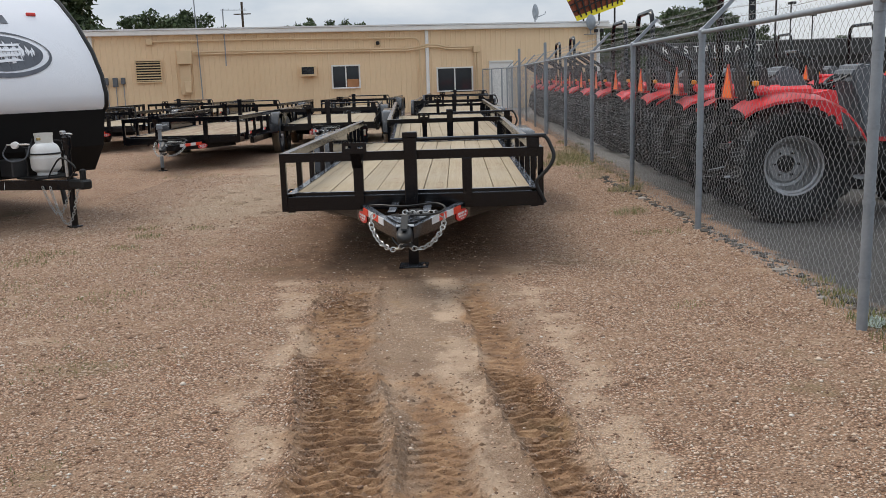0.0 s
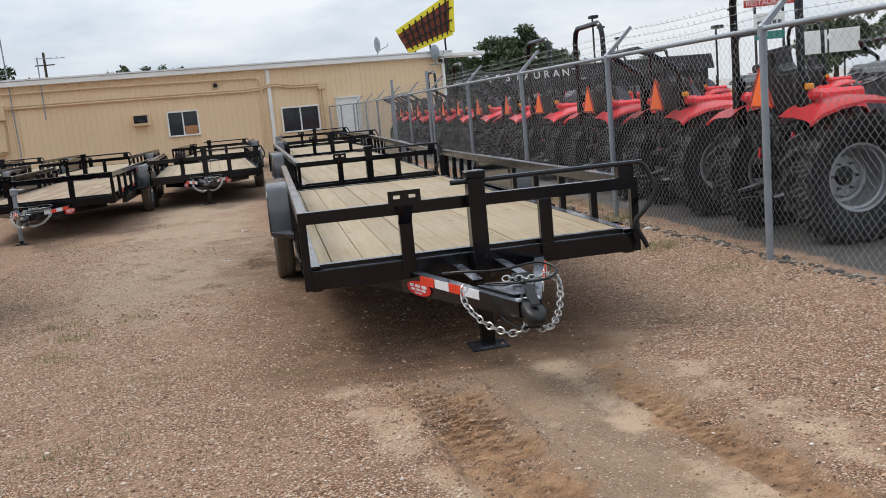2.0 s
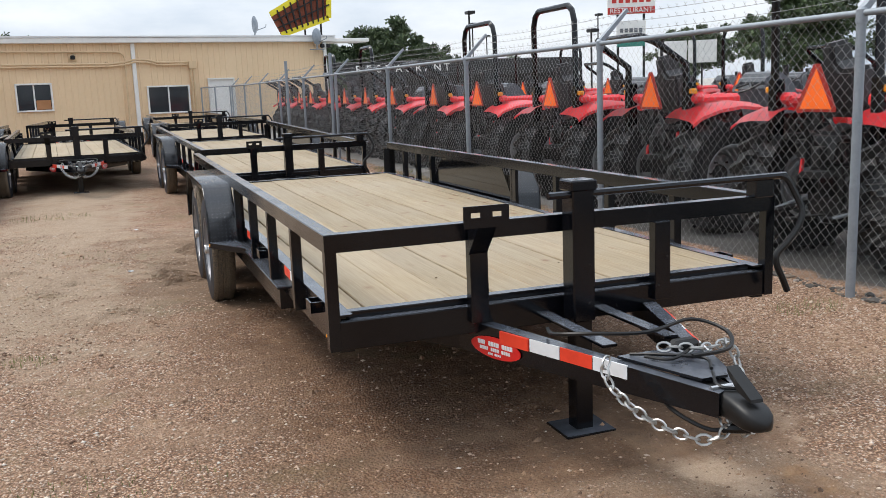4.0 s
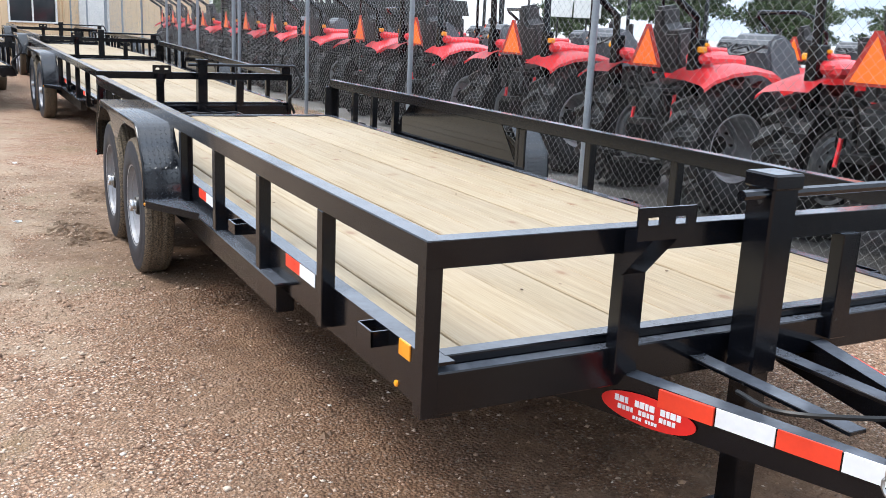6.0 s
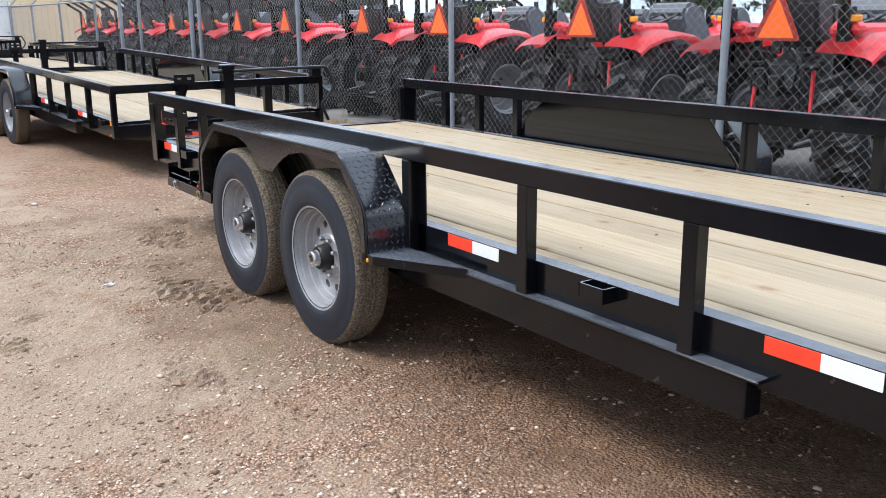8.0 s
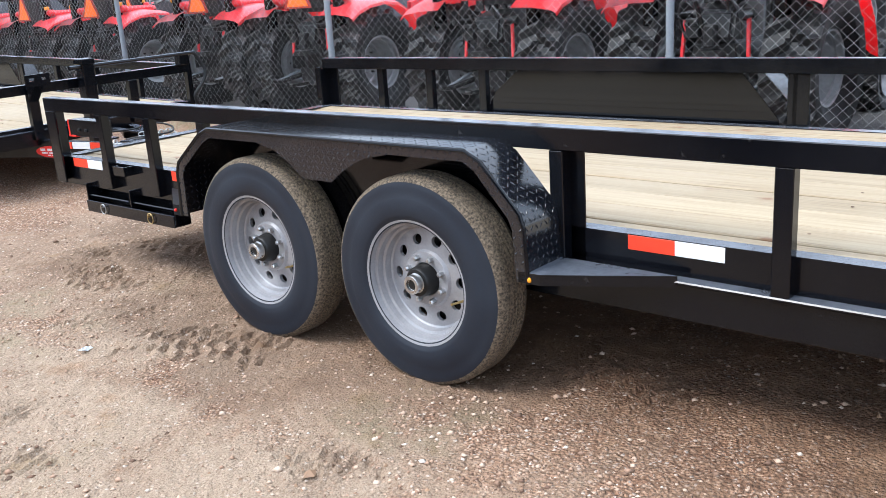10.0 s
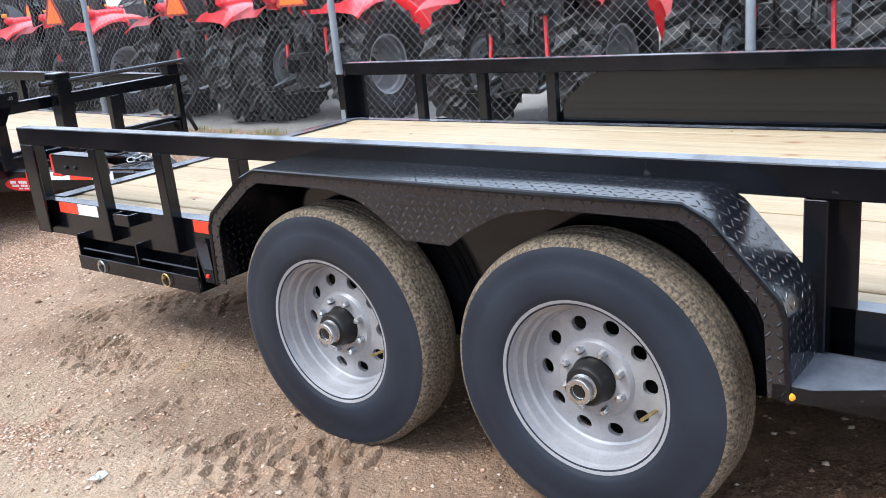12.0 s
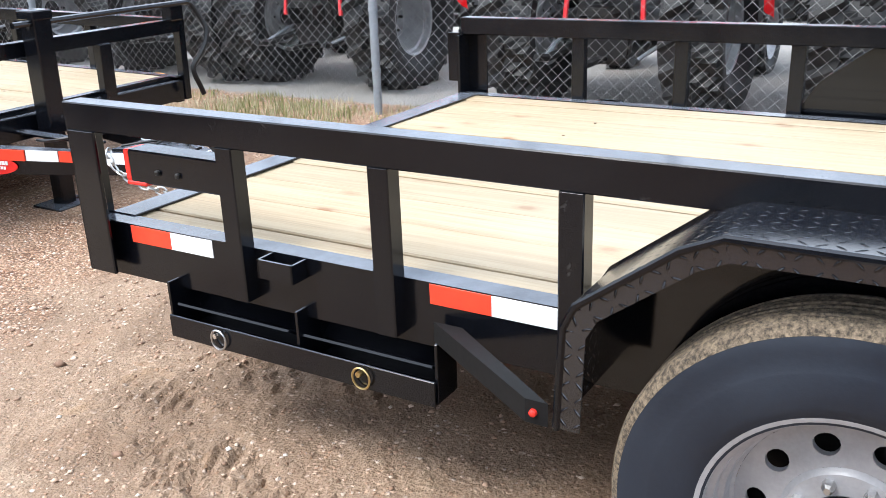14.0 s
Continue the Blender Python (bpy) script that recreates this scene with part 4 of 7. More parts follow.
cross_a, cross_b = Vector((0.0, 35.6, 0)), Vector((-1.0, 41.5, 0))
cross_turn = math.degrees(math.atan2(-(cross_b.x - cross_a.x), cross_b.y - cross_a.y))
c_ob = new("chain_link", fabric((cross_b - cross_a).length, F_TOP + 0.04))
c_ob.parent, c_ob.matrix_basis = fence, pose(cross_a.x, cross_a.y, 0.03, 0, 0, cross_turn)
part("top_rail", tube(bmesh.new(), [(*cross_a.xy, F_TOP + 0.01), (*cross_b.xy, F_TOP + 0.01)], 0.021, 10), M_GALV, fence, smooth=True)
for k in (1, 2, 3):
    o = new("post", post_me)
    o.parent, o.location = fence, cross_a.lerp(cross_b, k / 3)
for x, y, h in ((2.2, 22.6, 2.25), (1.75, 25.3, 2.2)):
    tp = empty("gate_post", "tall galvanised gate post of the fence", "gate post", "gate posts", m=pose(x, y, 0))
    part("pole", tube(bmesh.new(), [(0, 0, -0.05), (0, 0, h)], 0.036, 12), M_GALV, tp, smooth=True)


# ---- utility trailer ----
HW = 1.045                      # half width over the posts
FRONT, REAR = -3.758, 2.375       # ends of the frame, from the middle of the axles
DECK, RAIL = 0.580, 0.903       # top of the frame and of the hand rail
SIDE_POSTS = (-3.00, -2.31, -1.615, 0.975, 1.405, 1.835)
TY, TYRE_R, TYRE_IN, TYRE_OUT = (-0.416, 0.446), 0.381, 1.046, 1.216


def plate_part(name, quads, parent, thick=0.004):
    """Bent chequer plate: a run of flat quads that share their fold lines, with UVs in metres and a thickness."""
    bm = bmesh.new()
    layer = bm.loops.layers.uv.new("UVMap")
    along = 0.0
    for q in quads:
        p = [Vector(v) for v in q]
        e1 = (p[1] - p[0]).normalized()
        e2 = (p[1] - p[0]).cross(p[3] - p[0]).normalized().cross(e1)
        f = bm.faces.new([bm.verts.new(v) for v in p])
        for loop, v in zip(f.loops, p):
            loop[layer].uv = ((v - p[0]).dot(e1) + along, (v - p[0]).dot(e2))
        along += (p[1] - p[0]).length
    bmesh.ops.remove_doubles(bm, verts=bm.verts, dist=0.0005)
    bmesh.ops.solidify(bm, geom=list(bm.faces), thickness=thick)
    me = bpy.data.meshes.new(name)
    bm.to_mesh(me)
    bm.free()
    me.materials.append(M_PLATE)
    me.polygons.foreach_set("use_smooth", [True] * len(me.polygons))
    me.set_sharp_from_angle(angle=radians(55))
    ob = new(name, me)
    ob.parent = parent
    return ob


def wheel_parts(parent, side, y, z):
    """Tyre, rim and hub on the axle stub at (side * x, y, z)."""
    s = side
    mid, hwid = (TYRE_IN + TYRE_OUT) / 2, (TYRE_OUT - TYRE_IN) / 2
    bm = bmesh.new()
    r, prof = TYRE_R, []
    for u, d in ((-0.90, 0.020), (-0.85, 0.012), (-0.74, 0.005), (-0.52, 0.0), (-0.50, 0.005), (-0.44, 0.005), (-0.42, 0.0), (-0.16, 0.0), (-0.14, 0.005), (-0.07, 0.005), (-0.05, 0.0), (0.05, 0.0), (0.07, 0.005), (0.14, 0.005), (0.16, 0.0), (0.42, 0.0), (0.44, 0.005), (0.50, 0.005), (0.52, 0.0), (0.74, 0.005), (0.85, 0.012), (0.90, 0.020)):
        prof.append((s * (mid + u * hwid), r - d))
    rings = lathe(bm, prof, 90, (0, y, z))
    tread = part("tyre", bm, M_TREAD, parent, "muddy tyre tread", True)
    sm = bmesh.new()
    for e in (1, -1):
        side_prof = [(0.86, r - 0.024), (0.902, r - 0.0203), (0.925, r - 0.027), (0.945, r - 0.038), (0.945, r - 0.05), (0.985, r - 0.075), (0.992, r - 0.077), (1.0, r - 0.105), (1.006, r - 0.118), (1.0, r - 0.121), (0.995, r - 0.13), (0.97, r - 0.14), (0.94, 0.236), (0.90, 0.228), (0.86, 0.216)]
        srings = lathe(sm, [(s * (mid + e * u * hwid), q) for u, q in side_prof], 140, (0, y, z))
        for ring, deep in ((srings[2], 0.004), (srings[3], 0.005)):
            for j in range(0, 140, 4):
                v = ring[j]
                v.co -= Vector((0, v.co.y - y, v.co.z - z)).normalized() * deep
    part("sidewall", sm, M_RUBBER, tread, "dark blue-grey rubber sidewall", True)
    # rim: flange, barrel, disc with ten vent holes
    xo = s * (TYRE_OUT - 0.02)
    rm = bmesh.new()
    lathe(rm, [(xo - s * 0.012, 0.230), (xo + s * 0.009, 0.233), (xo + s * 0.012, 0.229), (xo + s * 0.010, 0.221), (xo + s * 0.001, 0.217), (xo - s * 0.014, 0.215), (xo - s * 0.017, 0.204), (xo - s * 0.040, 0.201), (xo - s * 0.044, 0.192), (xo - s * 0.070, 0.188), (xo - s * 0.074, 0.182)], 64, (0, y, z))
    lathe(rm, [(xo - s * 0.066, 0.189), (s * (TYRE_IN + 0.02), 0.196), (s * (TYRE_IN + 0.01), 0.22)], 48, (0, y, z))
    holes, x_disc, ra, rb = 10, xo - s * 0.074, 0.182, 0.106
    for k in range(holes):
        mid_a, span = 2 * math.pi * k / holes, math.pi / holes
        outer, inner, deep = [], [], []
        for j in range(16):
            p = 2 * math.pi * j / 16
            cu, cv = math.cos(p), math.sin(p)
            q = 1 / max(abs(cu), abs(cv))
            a, rr = mid_a + cu * q * span, (ra + rb) / 2 + cv * q * (ra - rb) / 2
            xx = x_disc + s * 0.012 * (1 - (rr - rb) / (ra - rb))
            outer.append(rm.verts.new((xx, y + rr * math.cos(a), z + rr * math.sin(a))))
            ha, hr = mid_a + cu * 0.0215 / 0.143, 0.143 + cv * 0.0190
            hx = x_disc + s * 0.012 * (1 - (hr - rb) / (ra - rb))
            inner.append(rm.verts.new((hx, y + hr * math.cos(ha), z + hr * math.sin(ha))))
            deep.append(rm.verts.new((hx - s * 0.014, y + hr * math.cos(ha), z + hr * math.sin(ha))))
        for j in range(16):
            i2 = (j + 1) % 16
            rm.faces.new((outer[j], outer[i2], inner[i2], inner[j]))
            rm.faces.new((inner[j], inner[i2], deep[i2], deep[j]))
    lathe(rm, [(x_disc + s * 0.012, 0.106), (x_disc + s * 0.022, 0.098), (x_disc + s * 0.024, 0.062), (x_disc + s * 0.020, 0.058)], 40, (0, y, z))
    rim = part("rim", rm, M_RIM, parent, "silver painted steel rim with ten holes", True)
    dk = bmesh.new()
    ring = lathe(dk, [(x_disc - s * 0.05, 0.185), (x_disc - s * 0.05, 0.02)], 24, (0, y, z))
    part("brake_drum", dk, M_BLACK_MATT, rim)
    for k in range(8):
        a = 2 * math.pi * (k + 0.5) / 8
        nb = bmesh.new()
        lathe_r = [(x_disc + s * 0.02, 0.011), (x_disc + s * 0.040, 0.010), (x_disc + s * 0.046, 0.006)]
        rings = lathe(nb, lathe_r, 6, (0, y + 0.0815 * math.cos(a), z + 0.0815 * math.sin(a)))
        cap(nb, rings[-1])
        part("lug_nut", nb, M_CHROME, rim)
    hb = bmesh.new()
    lathe(hb, [(x_disc, 0.060), (x_disc + s * 0.066, 0.054), (x_disc + s * 0.074, 0.048), (x_disc + s * 0.076, 0.034)], 32, (0, y, z))
    hub = part("hub", hb, M_BLACK_MATT, rim, "black hub", True)
    cb = bmesh.new()
    rings = lathe(cb, [(x_disc + s * 0.069, 0.036), (x_disc + s * 0.076, 0.036), (x_disc + s * 0.078, 0.031), (x_disc + s * 0.084, 0.030), (x_disc + s * 0.087, 0.034), (x_disc + s * 0.102, 0.034), (x_disc + s * 0.105, 0.032), (x_disc + s * 0.105, 0.021), (x_disc + s * 0.096, 0.020)], 28, (0, y, z))
    cap(cb, rings[-1])
    part("grease_cap", cb, M_CHROME, rim, "bright metal grease cap", True)
    pb = bmesh.new()
    rings = lathe(pb, [(x_disc + s * 0.094, 0.0205), (x_disc + s * 0.098, 0.017), (x_disc + s * 0.099, 0.008)], 18, (0, y, z))
    cap(pb, rings[-1])
    part("rubber_plug", pb, M_BLACK_MATT, rim, "dark rubber plug", True)
    vb = tube(bmesh.new(), [(x_disc + s * 0.0, y - 0.155, z - 0.06), (x_disc + s * 0.069, y - 0.148, z - 0.055)], 0.0045, 6)
    part("valve", vb, M_BRASS, rim)


def fender(parent, s):
    """Chequer-plate double fender over the tandem wheels, on one side."""
    xi, xo = s * (HW - 0.004), s * (HW + 0.185)
    top, y0, y1, ya, yb = 0.852, -0.900, 0.900, -0.722, 0.678
    prof = [(y0 - 0.015, 0.45), (y0 - 0.006, 0.625), (y0 + 0.008, 0.668), (ya - 0.03, top - 0.032), (ya + 0.03, top), (yb - 0.03, top), (yb + 0.035, top - 0.028), (y1 - 0.018, 0.70), (y1 + 0.004, 0.655), (y1 + 0.014, 0.46)]
    quads = []
    for (a, za), (b, zb) in zip(prof, prof[1:]):
        quads.append(((xi, a, za), (xi, b, zb), (xo, b, zb), (xo, a, za)) if s > 0 else ((xo, a, za), (xo, b, zb), (xi, b, zb), (xi, a, za)))
    f = plate_part("fender", quads, parent)
    tagged(f, "black chequer-plate double fender")
    # folded lip and the pointed skirt between the wheels
    d = 0.038
    lip = []
    inner = [(y0 + 0.028, 0.45), (y0 + 0.037, 0.615), (y0 + 0.05, 0.648), (ya - 0.004, top - d - 0.026), (ya + 0.04, top - d), (yb - 0.04, top - d), (yb + 0.008, top - d - 0.022), (y1 - 0.058, 0.678), (y1 - 0.038, 0.643), (y1 - 0.030, 0.46)]
    for i in range(9):
        q = [(xo, *prof[i]), (xo, *prof[i + 1]), (xo, *inner[i + 1]), (xo, *inner[i])]
        lip.append(q if s < 0 else q[::-1])
    lip_ob = plate_part("lip", lip, f, 0.003)
    t = top - d
    sk, rows = [], []
    for k in range(7):
        u = k / 6
        rows.append((-0.36 + 0.29 * u ** 0.55, 0.34 - 0.255 * u ** 0.55, t - 0.120 * u))
    for (a0, b0, z0), (a1, b1, z1) in zip(rows, rows[1:]):
        sk.append([(xo + s * 0.001, a0, z0), (xo + s * 0.001, b0, z0), (xo + s * 0.001, b1, z1), (xo + s * 0.001, a1, z1)])
    plate_part("skirt", [q if s < 0 else q[::-1] for q in sk], f, 0.003)
    bm = bmesh.new()
    tube(bm, [(xo - s * 0.002, a, z - 0.003) for a, z in prof], 0.0075, 8)
    part("rolled_edge", bm, M_BLACK, f, smooth=True)
    bk = prism(bmesh.new(), [(-0.83, 0.455), (-0.83, 0.60), (-0.615, top + 0.003), (yb - 0.02, top + 0.003), (yb + 0.045, top - 0.022), (y1 - 0.005, 0.70), (0.955, 0.60), (0.955, 0.455)], xi - s * 0.006, xi, "x")
    part("inner_plate", bk, M_BLACK_GLOSS, f, "black steel plate behind the wheels")
    br = prism(bmesh.new(), [(s * HW, y0 - 0.42), (s * HW, y0 + 0.02), (xo, y0 + 0.02), (xo, y0 - 0.06)], 0.45, 0.485, "z")
    part("bracket", br, M_BLACK, f, "black steel bracket at the fender's foot")
    ml = bmesh.new()
    rings = lathe(ml, [(xo, 0.009), (xo + s * 0.003, 0.008), (xo + s * 0.005, 0.003)], 12, (0, y0 - 0.02, 0.462))
    cap(ml, rings[-1])
    part("marker_light", ml, M_AMBER, f, "small amber marker light", True)
    rb = prism(bmesh.new(), [(s * HW * 0.98, y1 + 0.32), (s * HW * 0.98, y1 + 0.39), (xo - s * 0.002, y1 + 0.075), (xo - s * 0.002, y1 + 0.030)], 0.455, 0.502, "z")
    part("bracket", rb, M_BLACK_DULL, f)
    ml = bmesh.new()
    rings = lathe(ml, [(xo - s * 0.004, 0.008), (xo + s * 0.004, 0.007), (xo + s * 0.007, 0.003)], 12, (0, y1 + 0.058, 0.478))
    cap(ml, rings[-1])
    part("marker_light", ml, M_REDLENS, f, "small red marker light", True)


def tape_part(parent, s, y0, y1, z, h=0.046, red_first=True):
    """A strip of red and white reflective tape on the side channel."""
    x = s * (HW - 0.044)
    ym = (y0 + y1) / 2
    for a, b, mm, lab in ((y0, ym, M_TAPE_WHITE, "white reflective tape"), (ym, y1, M_TAPE_RED, "red reflective tape")):
        part("reflector_tape", boxes(((x, (a + b) / 2, z), (0.004, b - a, h)), bevel=0.0005), mm, parent, lab)


def chain_links(parent, pts, size=0.05):
    """A hanging chain of oval links along a line of points."""
    pts = [Vector(p) for p in pts]
    lens = [0.0]
    for a, b in zip(pts, pts[1:]):
        lens.append(lens[-1] + (b - a).length)
    n = int(lens[-1] / (size * 0.72))
    bm = bmesh.new()
    for k in range(n):
        d = (k + 0.5) / n * lens[-1]
        i = max(j for j in range(len(lens) - 1) if lens[j] <= d)
        p = pts[i].lerp(pts[i + 1], (d - lens[i]) / (lens[i + 1] - lens[i]))
        t = (pts[i + 1] - pts[i]).normalized()
        u = t.orthogonal().normalized()
        u = Matrix.Rotation(math.pi / 2 * (k % 2) + 0.5, 3, t) @ u
        loop = [p + t * (size * 0.5 * math.cos(w)) + u * (size * 0.33 * math.sin(w)) for w in (2 * math.pi * j / 10 for j in range(10))]
        tube(bm, loop, size * 0.095, 5, True)
    return part("safety_chain", bm, M_CHAIN, parent, "galvanised safety chain", True)


def deck_boards(parent, wood):
    """Nine full boards between two ripped ones, long screws sunk at the cross members."""
    y0, y1 = FRONT + 0.117, REAR - 0.05
    joints = [-0.985] + [-0.865 + 0.19 * k for k in range(10)] + [0.985]
    meshes = {}
    for k, (a, b) in enumerate(zip(joints, joints[1:])):
        w = round(b - a - (0.0045, 0.0055, 0.0035, 0.0065)[(k * 3) % 4], 4)
        if w not in meshes:
            meshes[w] = finish("deck_board", box(bmesh.new(), (0, (y0 + y1) / 2, DECK - 0.026), (w, y1 - y0, 0.04), 0.004), wood)
        o = new("deck_board", meshes[w])
        o.parent, o.location = parent, ((a + b) / 2, 0.006 * ((k * 7) % 3 - 1), 0.002 * ((k * 5) % 3 - 1))
    sb, rng = bmesh.new(), random.Random(2)
    for a, b in zip(joints, joints[1:]):
        for y in (-3.2, -1.6, 0.0, 1.6):
            if rng.random() < 0.5:
                box(sb, (a + (b - a) * rng.uniform(0.2, 0.8), y + rng.uniform(-0.02, 0.02), DECK - 0.0035), (0.008, 0.008, 0.003))
    tagged(part("deck_screws", sb, M_SCREW, parent), "brown screw heads", kind="stuff")


M_SCREW = plain("brown_screws", (0.12, 0.08, 0.05), (0.2, 0.13, 0.08), 30.0, 0.5)


def trailer(m, mast_jack=True, wood=M_WOOD, group="utility trailers", label="black steel utility trailer with pale pine deck and tandem wheels"):
    t = empty("utility_trailer", label, "trailer", group)
    zc = DECK - 0.0635
    L, yc = REAR - FRONT, (REAR + FRONT) / 2
    xin = HW - 0.044
    for s in (-1, 1):
        bm = bmesh.new()
        prism(bm, [(s * xin, DECK - 0.15), (s * xin, DECK), (s * (xin - 0.058), DECK), (s * (xin - 0.058), DECK - 0.008), (s * (xin - 0.01), DECK - 0.010), (s * (xin - 0.01), DECK - 0.14), (s * (xin - 0.058), DECK - 0.142), (s * (xin - 0.058), DECK - 0.15)], FRONT + 0.02, REAR, "y")
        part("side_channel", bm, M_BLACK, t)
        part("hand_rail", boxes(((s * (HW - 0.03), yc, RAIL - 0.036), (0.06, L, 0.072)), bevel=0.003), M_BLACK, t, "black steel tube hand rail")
        part("lower_beam", boxes(((s * (HW - 0.05), -0.84, 0.40), (0.07, 3.34, 0.115)), ((s * (HW - 0.03), -1.72, 0.464), (0.07, 1.68, 0.012)), bevel=0.004), M_BLACK, t)
        for y in SIDE_POSTS:
            part("post", boxes(((s * (HW - 0.024), y - 0.004, (RAIL + 0.45) / 2 - 0.035), (0.046, 0.052, RAIL - 0.45 - 0.072)), bevel=0.003), M_BLACK, t)
        part("post", boxes(((s * (HW - 0.025), -0.906, 0.64), (0.05, 0.05, 0.38)), ((s * (HW - 0.047), -0.945, 0.64), (0.006, 0.08, 0.38)), bevel=0.003), M_BLACK, t)
        part("corner_post", boxes(((s * (HW - 0.024), FRONT + 0.026, 0.645), (0.046, 0.050, 0.41)), bevel=0.002), M_BLACK, t)
        part("corner_post", boxes(((s * (HW - 0.006), REAR - 0.05, 0.638), (0.012, 0.10, 0.386)), ((s * (HW - 0.05), REAR - 0.006, 0.638), (0.1, 0.012, 0.386)), bevel=0.003), M_BLACK, t)
        part("ramp_keeper", boxes(((s * (HW - 0.075), REAR + 0.026, 0.735), (0.012, 0.06, 0.21)), bevel=0.002), M_BLACK, t)
        fender(t, s)
        for y in TY:
            wheel_parts(t, s, y, TYRE_R - 0.022)
        for y in (-3.40, -1.96, 1.70):
            pb = boxes(((s * (xin + 0.026), y - 0.050, DECK - 0.026), (0.052, 0.006, 0.046)), ((s * (xin + 0.026), y + 0.050, DECK - 0.026), (0.052, 0.006, 0.046)), ((s * (xin + 0.049), y, DECK - 0.026), (0.006, 0.106, 0.046)), bevel=0)
            part("stake_pocket", pb, M_BLACK, t)
        tape_part(t, s, -2.85, -2.535, DECK - 0.026)
        tape_part(t, s, -1.445, -1.135, DECK - 0.026)
        tape_part(t, s, 1.012, 1.311, DECK - 0.026)
        tape_part(t, s, 1.945, 2.238, DECK - 0.026)
        part("amber_reflector", boxes(((s * xin, -3.565, DECK - 0.022), (0.008, 0.07, 0.046)), bevel=0.002), M_AMBER, t, "amber reflector")
        lb = bmesh.new()
        rings = lathe(lb, [(s * xin, 0.010), (s * (xin + 0.005), 0.009), (s * (xin + 0.008), 0.004)], 10, (0, -3.52, DECK - 0.135))
        cap(lb, rings[-1])
        part("marker_light", lb, M_AMBER, t, "small amber marker light", True)
        # tail lamp in its steel tube
        if s > 0:
            continue
        ly, ll = 2.03, 0.31
        lamp = part("lamp_box", boxes(((s * (HW - 0.06), ly, 0.748), (0.07, ll, 0.085)), bevel=0.004), M_BLACK, t)
        part("tail_lamp", boxes(((s * (HW - 0.06), ly + ll / 2 + 0.011, 0.748), (0.062, 0.024, 0.08)), bevel=0.004), M_REDLENS, lamp, "red tail lamp")
        part("lamp_foot", boxes(((s * (HW - 0.06), ly + ll / 2 - 0.02, 0.704), (0.074, 0.07, 0.012)), bevel=0.003), M_REDLENS, lamp, "red lens edge")
        for y in (ly - 0.02, ly + 0.05):
            part("bolt", boxes(((s * (HW - 0.022), y, 0.74), (0.012, 0.014, 0.014)), bevel=0.003), M_BLACK_MATT, lamp)
    # ramp carrier under the rear of the left side
    s = -1
    xo = s * (HW + 0.0)
    y0, y1 = 1.28, 2.085
    ym, ly = (y0 + y1) / 2, y1 - y0
    car = part("ramp_carrier", boxes(((xo, ym, 0.338), (0.006, ly, 0.060)), bevel=0.001), M_BLACK, t, "black ramp slot with pull pins")
    part("floor_plate", boxes(((xo - s * 0.045, ym, 0.312), (0.08, ly, 0.006)), bevel=0.001), M_BLACK, car)
    part("back_plate", boxes(((xo - s * 0.09, ym, 0.385), (0.006, ly, 0.15)), bevel=0.001), M_BLACK, car)
    for y in (y0, ym - 0.02, y1):
        part("divider", boxes(((xo - s * 0.047, y, 0.385), (0.08, 0.008, 0.14)), bevel=0.001), M_BLACK, car)
    for k in (0, 1):
        part("ledge", box(bmesh.new(), (xo - s * 0.048, y0 + ly * (0.25 + 0.5 * k), 0.375), (0.075, ly * 0.46, 0.006), 0, pose(0, 0, 0, 0, -s * 32, 0)), M_BLACK, car)
    for y, mm in ((1.47, M_BRASS), (1.908, M_CHROME)):
        ring = [(xo + s * 0.012, y + 0.024 * math.cos(2 * math.pi * j / 16), 0.338 + 0.026 * math.sin(2 * math.pi * j / 16)) for j in range(16)]
        pn = tube(bmesh.new(), ring, 0.0028, 5, True)
        tube(pn, [(xo - s * 0.02, y, 0.352), (xo + s * 0.024, y, 0.352)], 0.007, 6)
        part("pull_pin", pn, mm, car, "ring pin", True)
    # cross members, deck, front and rear rails
    for y in (-3.2, -2.4, -1.6, -0.8, 0.0, 0.8, 1.6):
        part("cross_member", boxes(((0, y, DECK - 0.085), (2 * xin - 0.04, 0.05, 0.075)), bevel=0), M_BLACK_MATT, t)
    part("front_channel", boxes(((0, FRONT + 0.035, DECK - 0.082), (2 * xin, 0.05, 0.115)), bevel=0.004), M_BLACK, t)
    part("deck_trim", boxes(((0, FRONT + 0.088, DECK - 0.024), (2 * xin - 0.1, 0.055, 0.05)), bevel=0.003), M_BLACK, t)
    part("rear_channel", boxes(((0, REAR - 0.03, DECK - 0.064), (2 * xin, 0.05, 0.12)), bevel=0.002), M_BLACK, t)
    part("deck_trim", boxes(((0, REAR - 0.05, DECK - 0.0), (2 * xin - 0.1, 0.09, 0.007)), bevel=0.002), M_BLACK, t)
    part("front_rail", boxes(((0, FRONT + 0.03, RAIL - 0.036), (2 * HW - 0.02, 0.0595, 0.0715)), bevel=0.002), M_BLACK, t)
    for x in (-0.42, 0.44):
        part("post", boxes(((x, FRONT + 0.005, 0.661), (0.078, 0.05, 0.345)), bevel=0.003), M_BLACK, t)
    deck_boards(t, wood)
    for s in (-1, 1):
        part("axle", tube(bmesh.new(), [(-1.1, TY[(s + 1) // 2], TYRE_R - 0.022), (1.1, TY[(s + 1) // 2], TYRE_R - 0.022)], 0.038, 10), M_BLACK_MATT, t)
    # tongue
    tip = -4.79
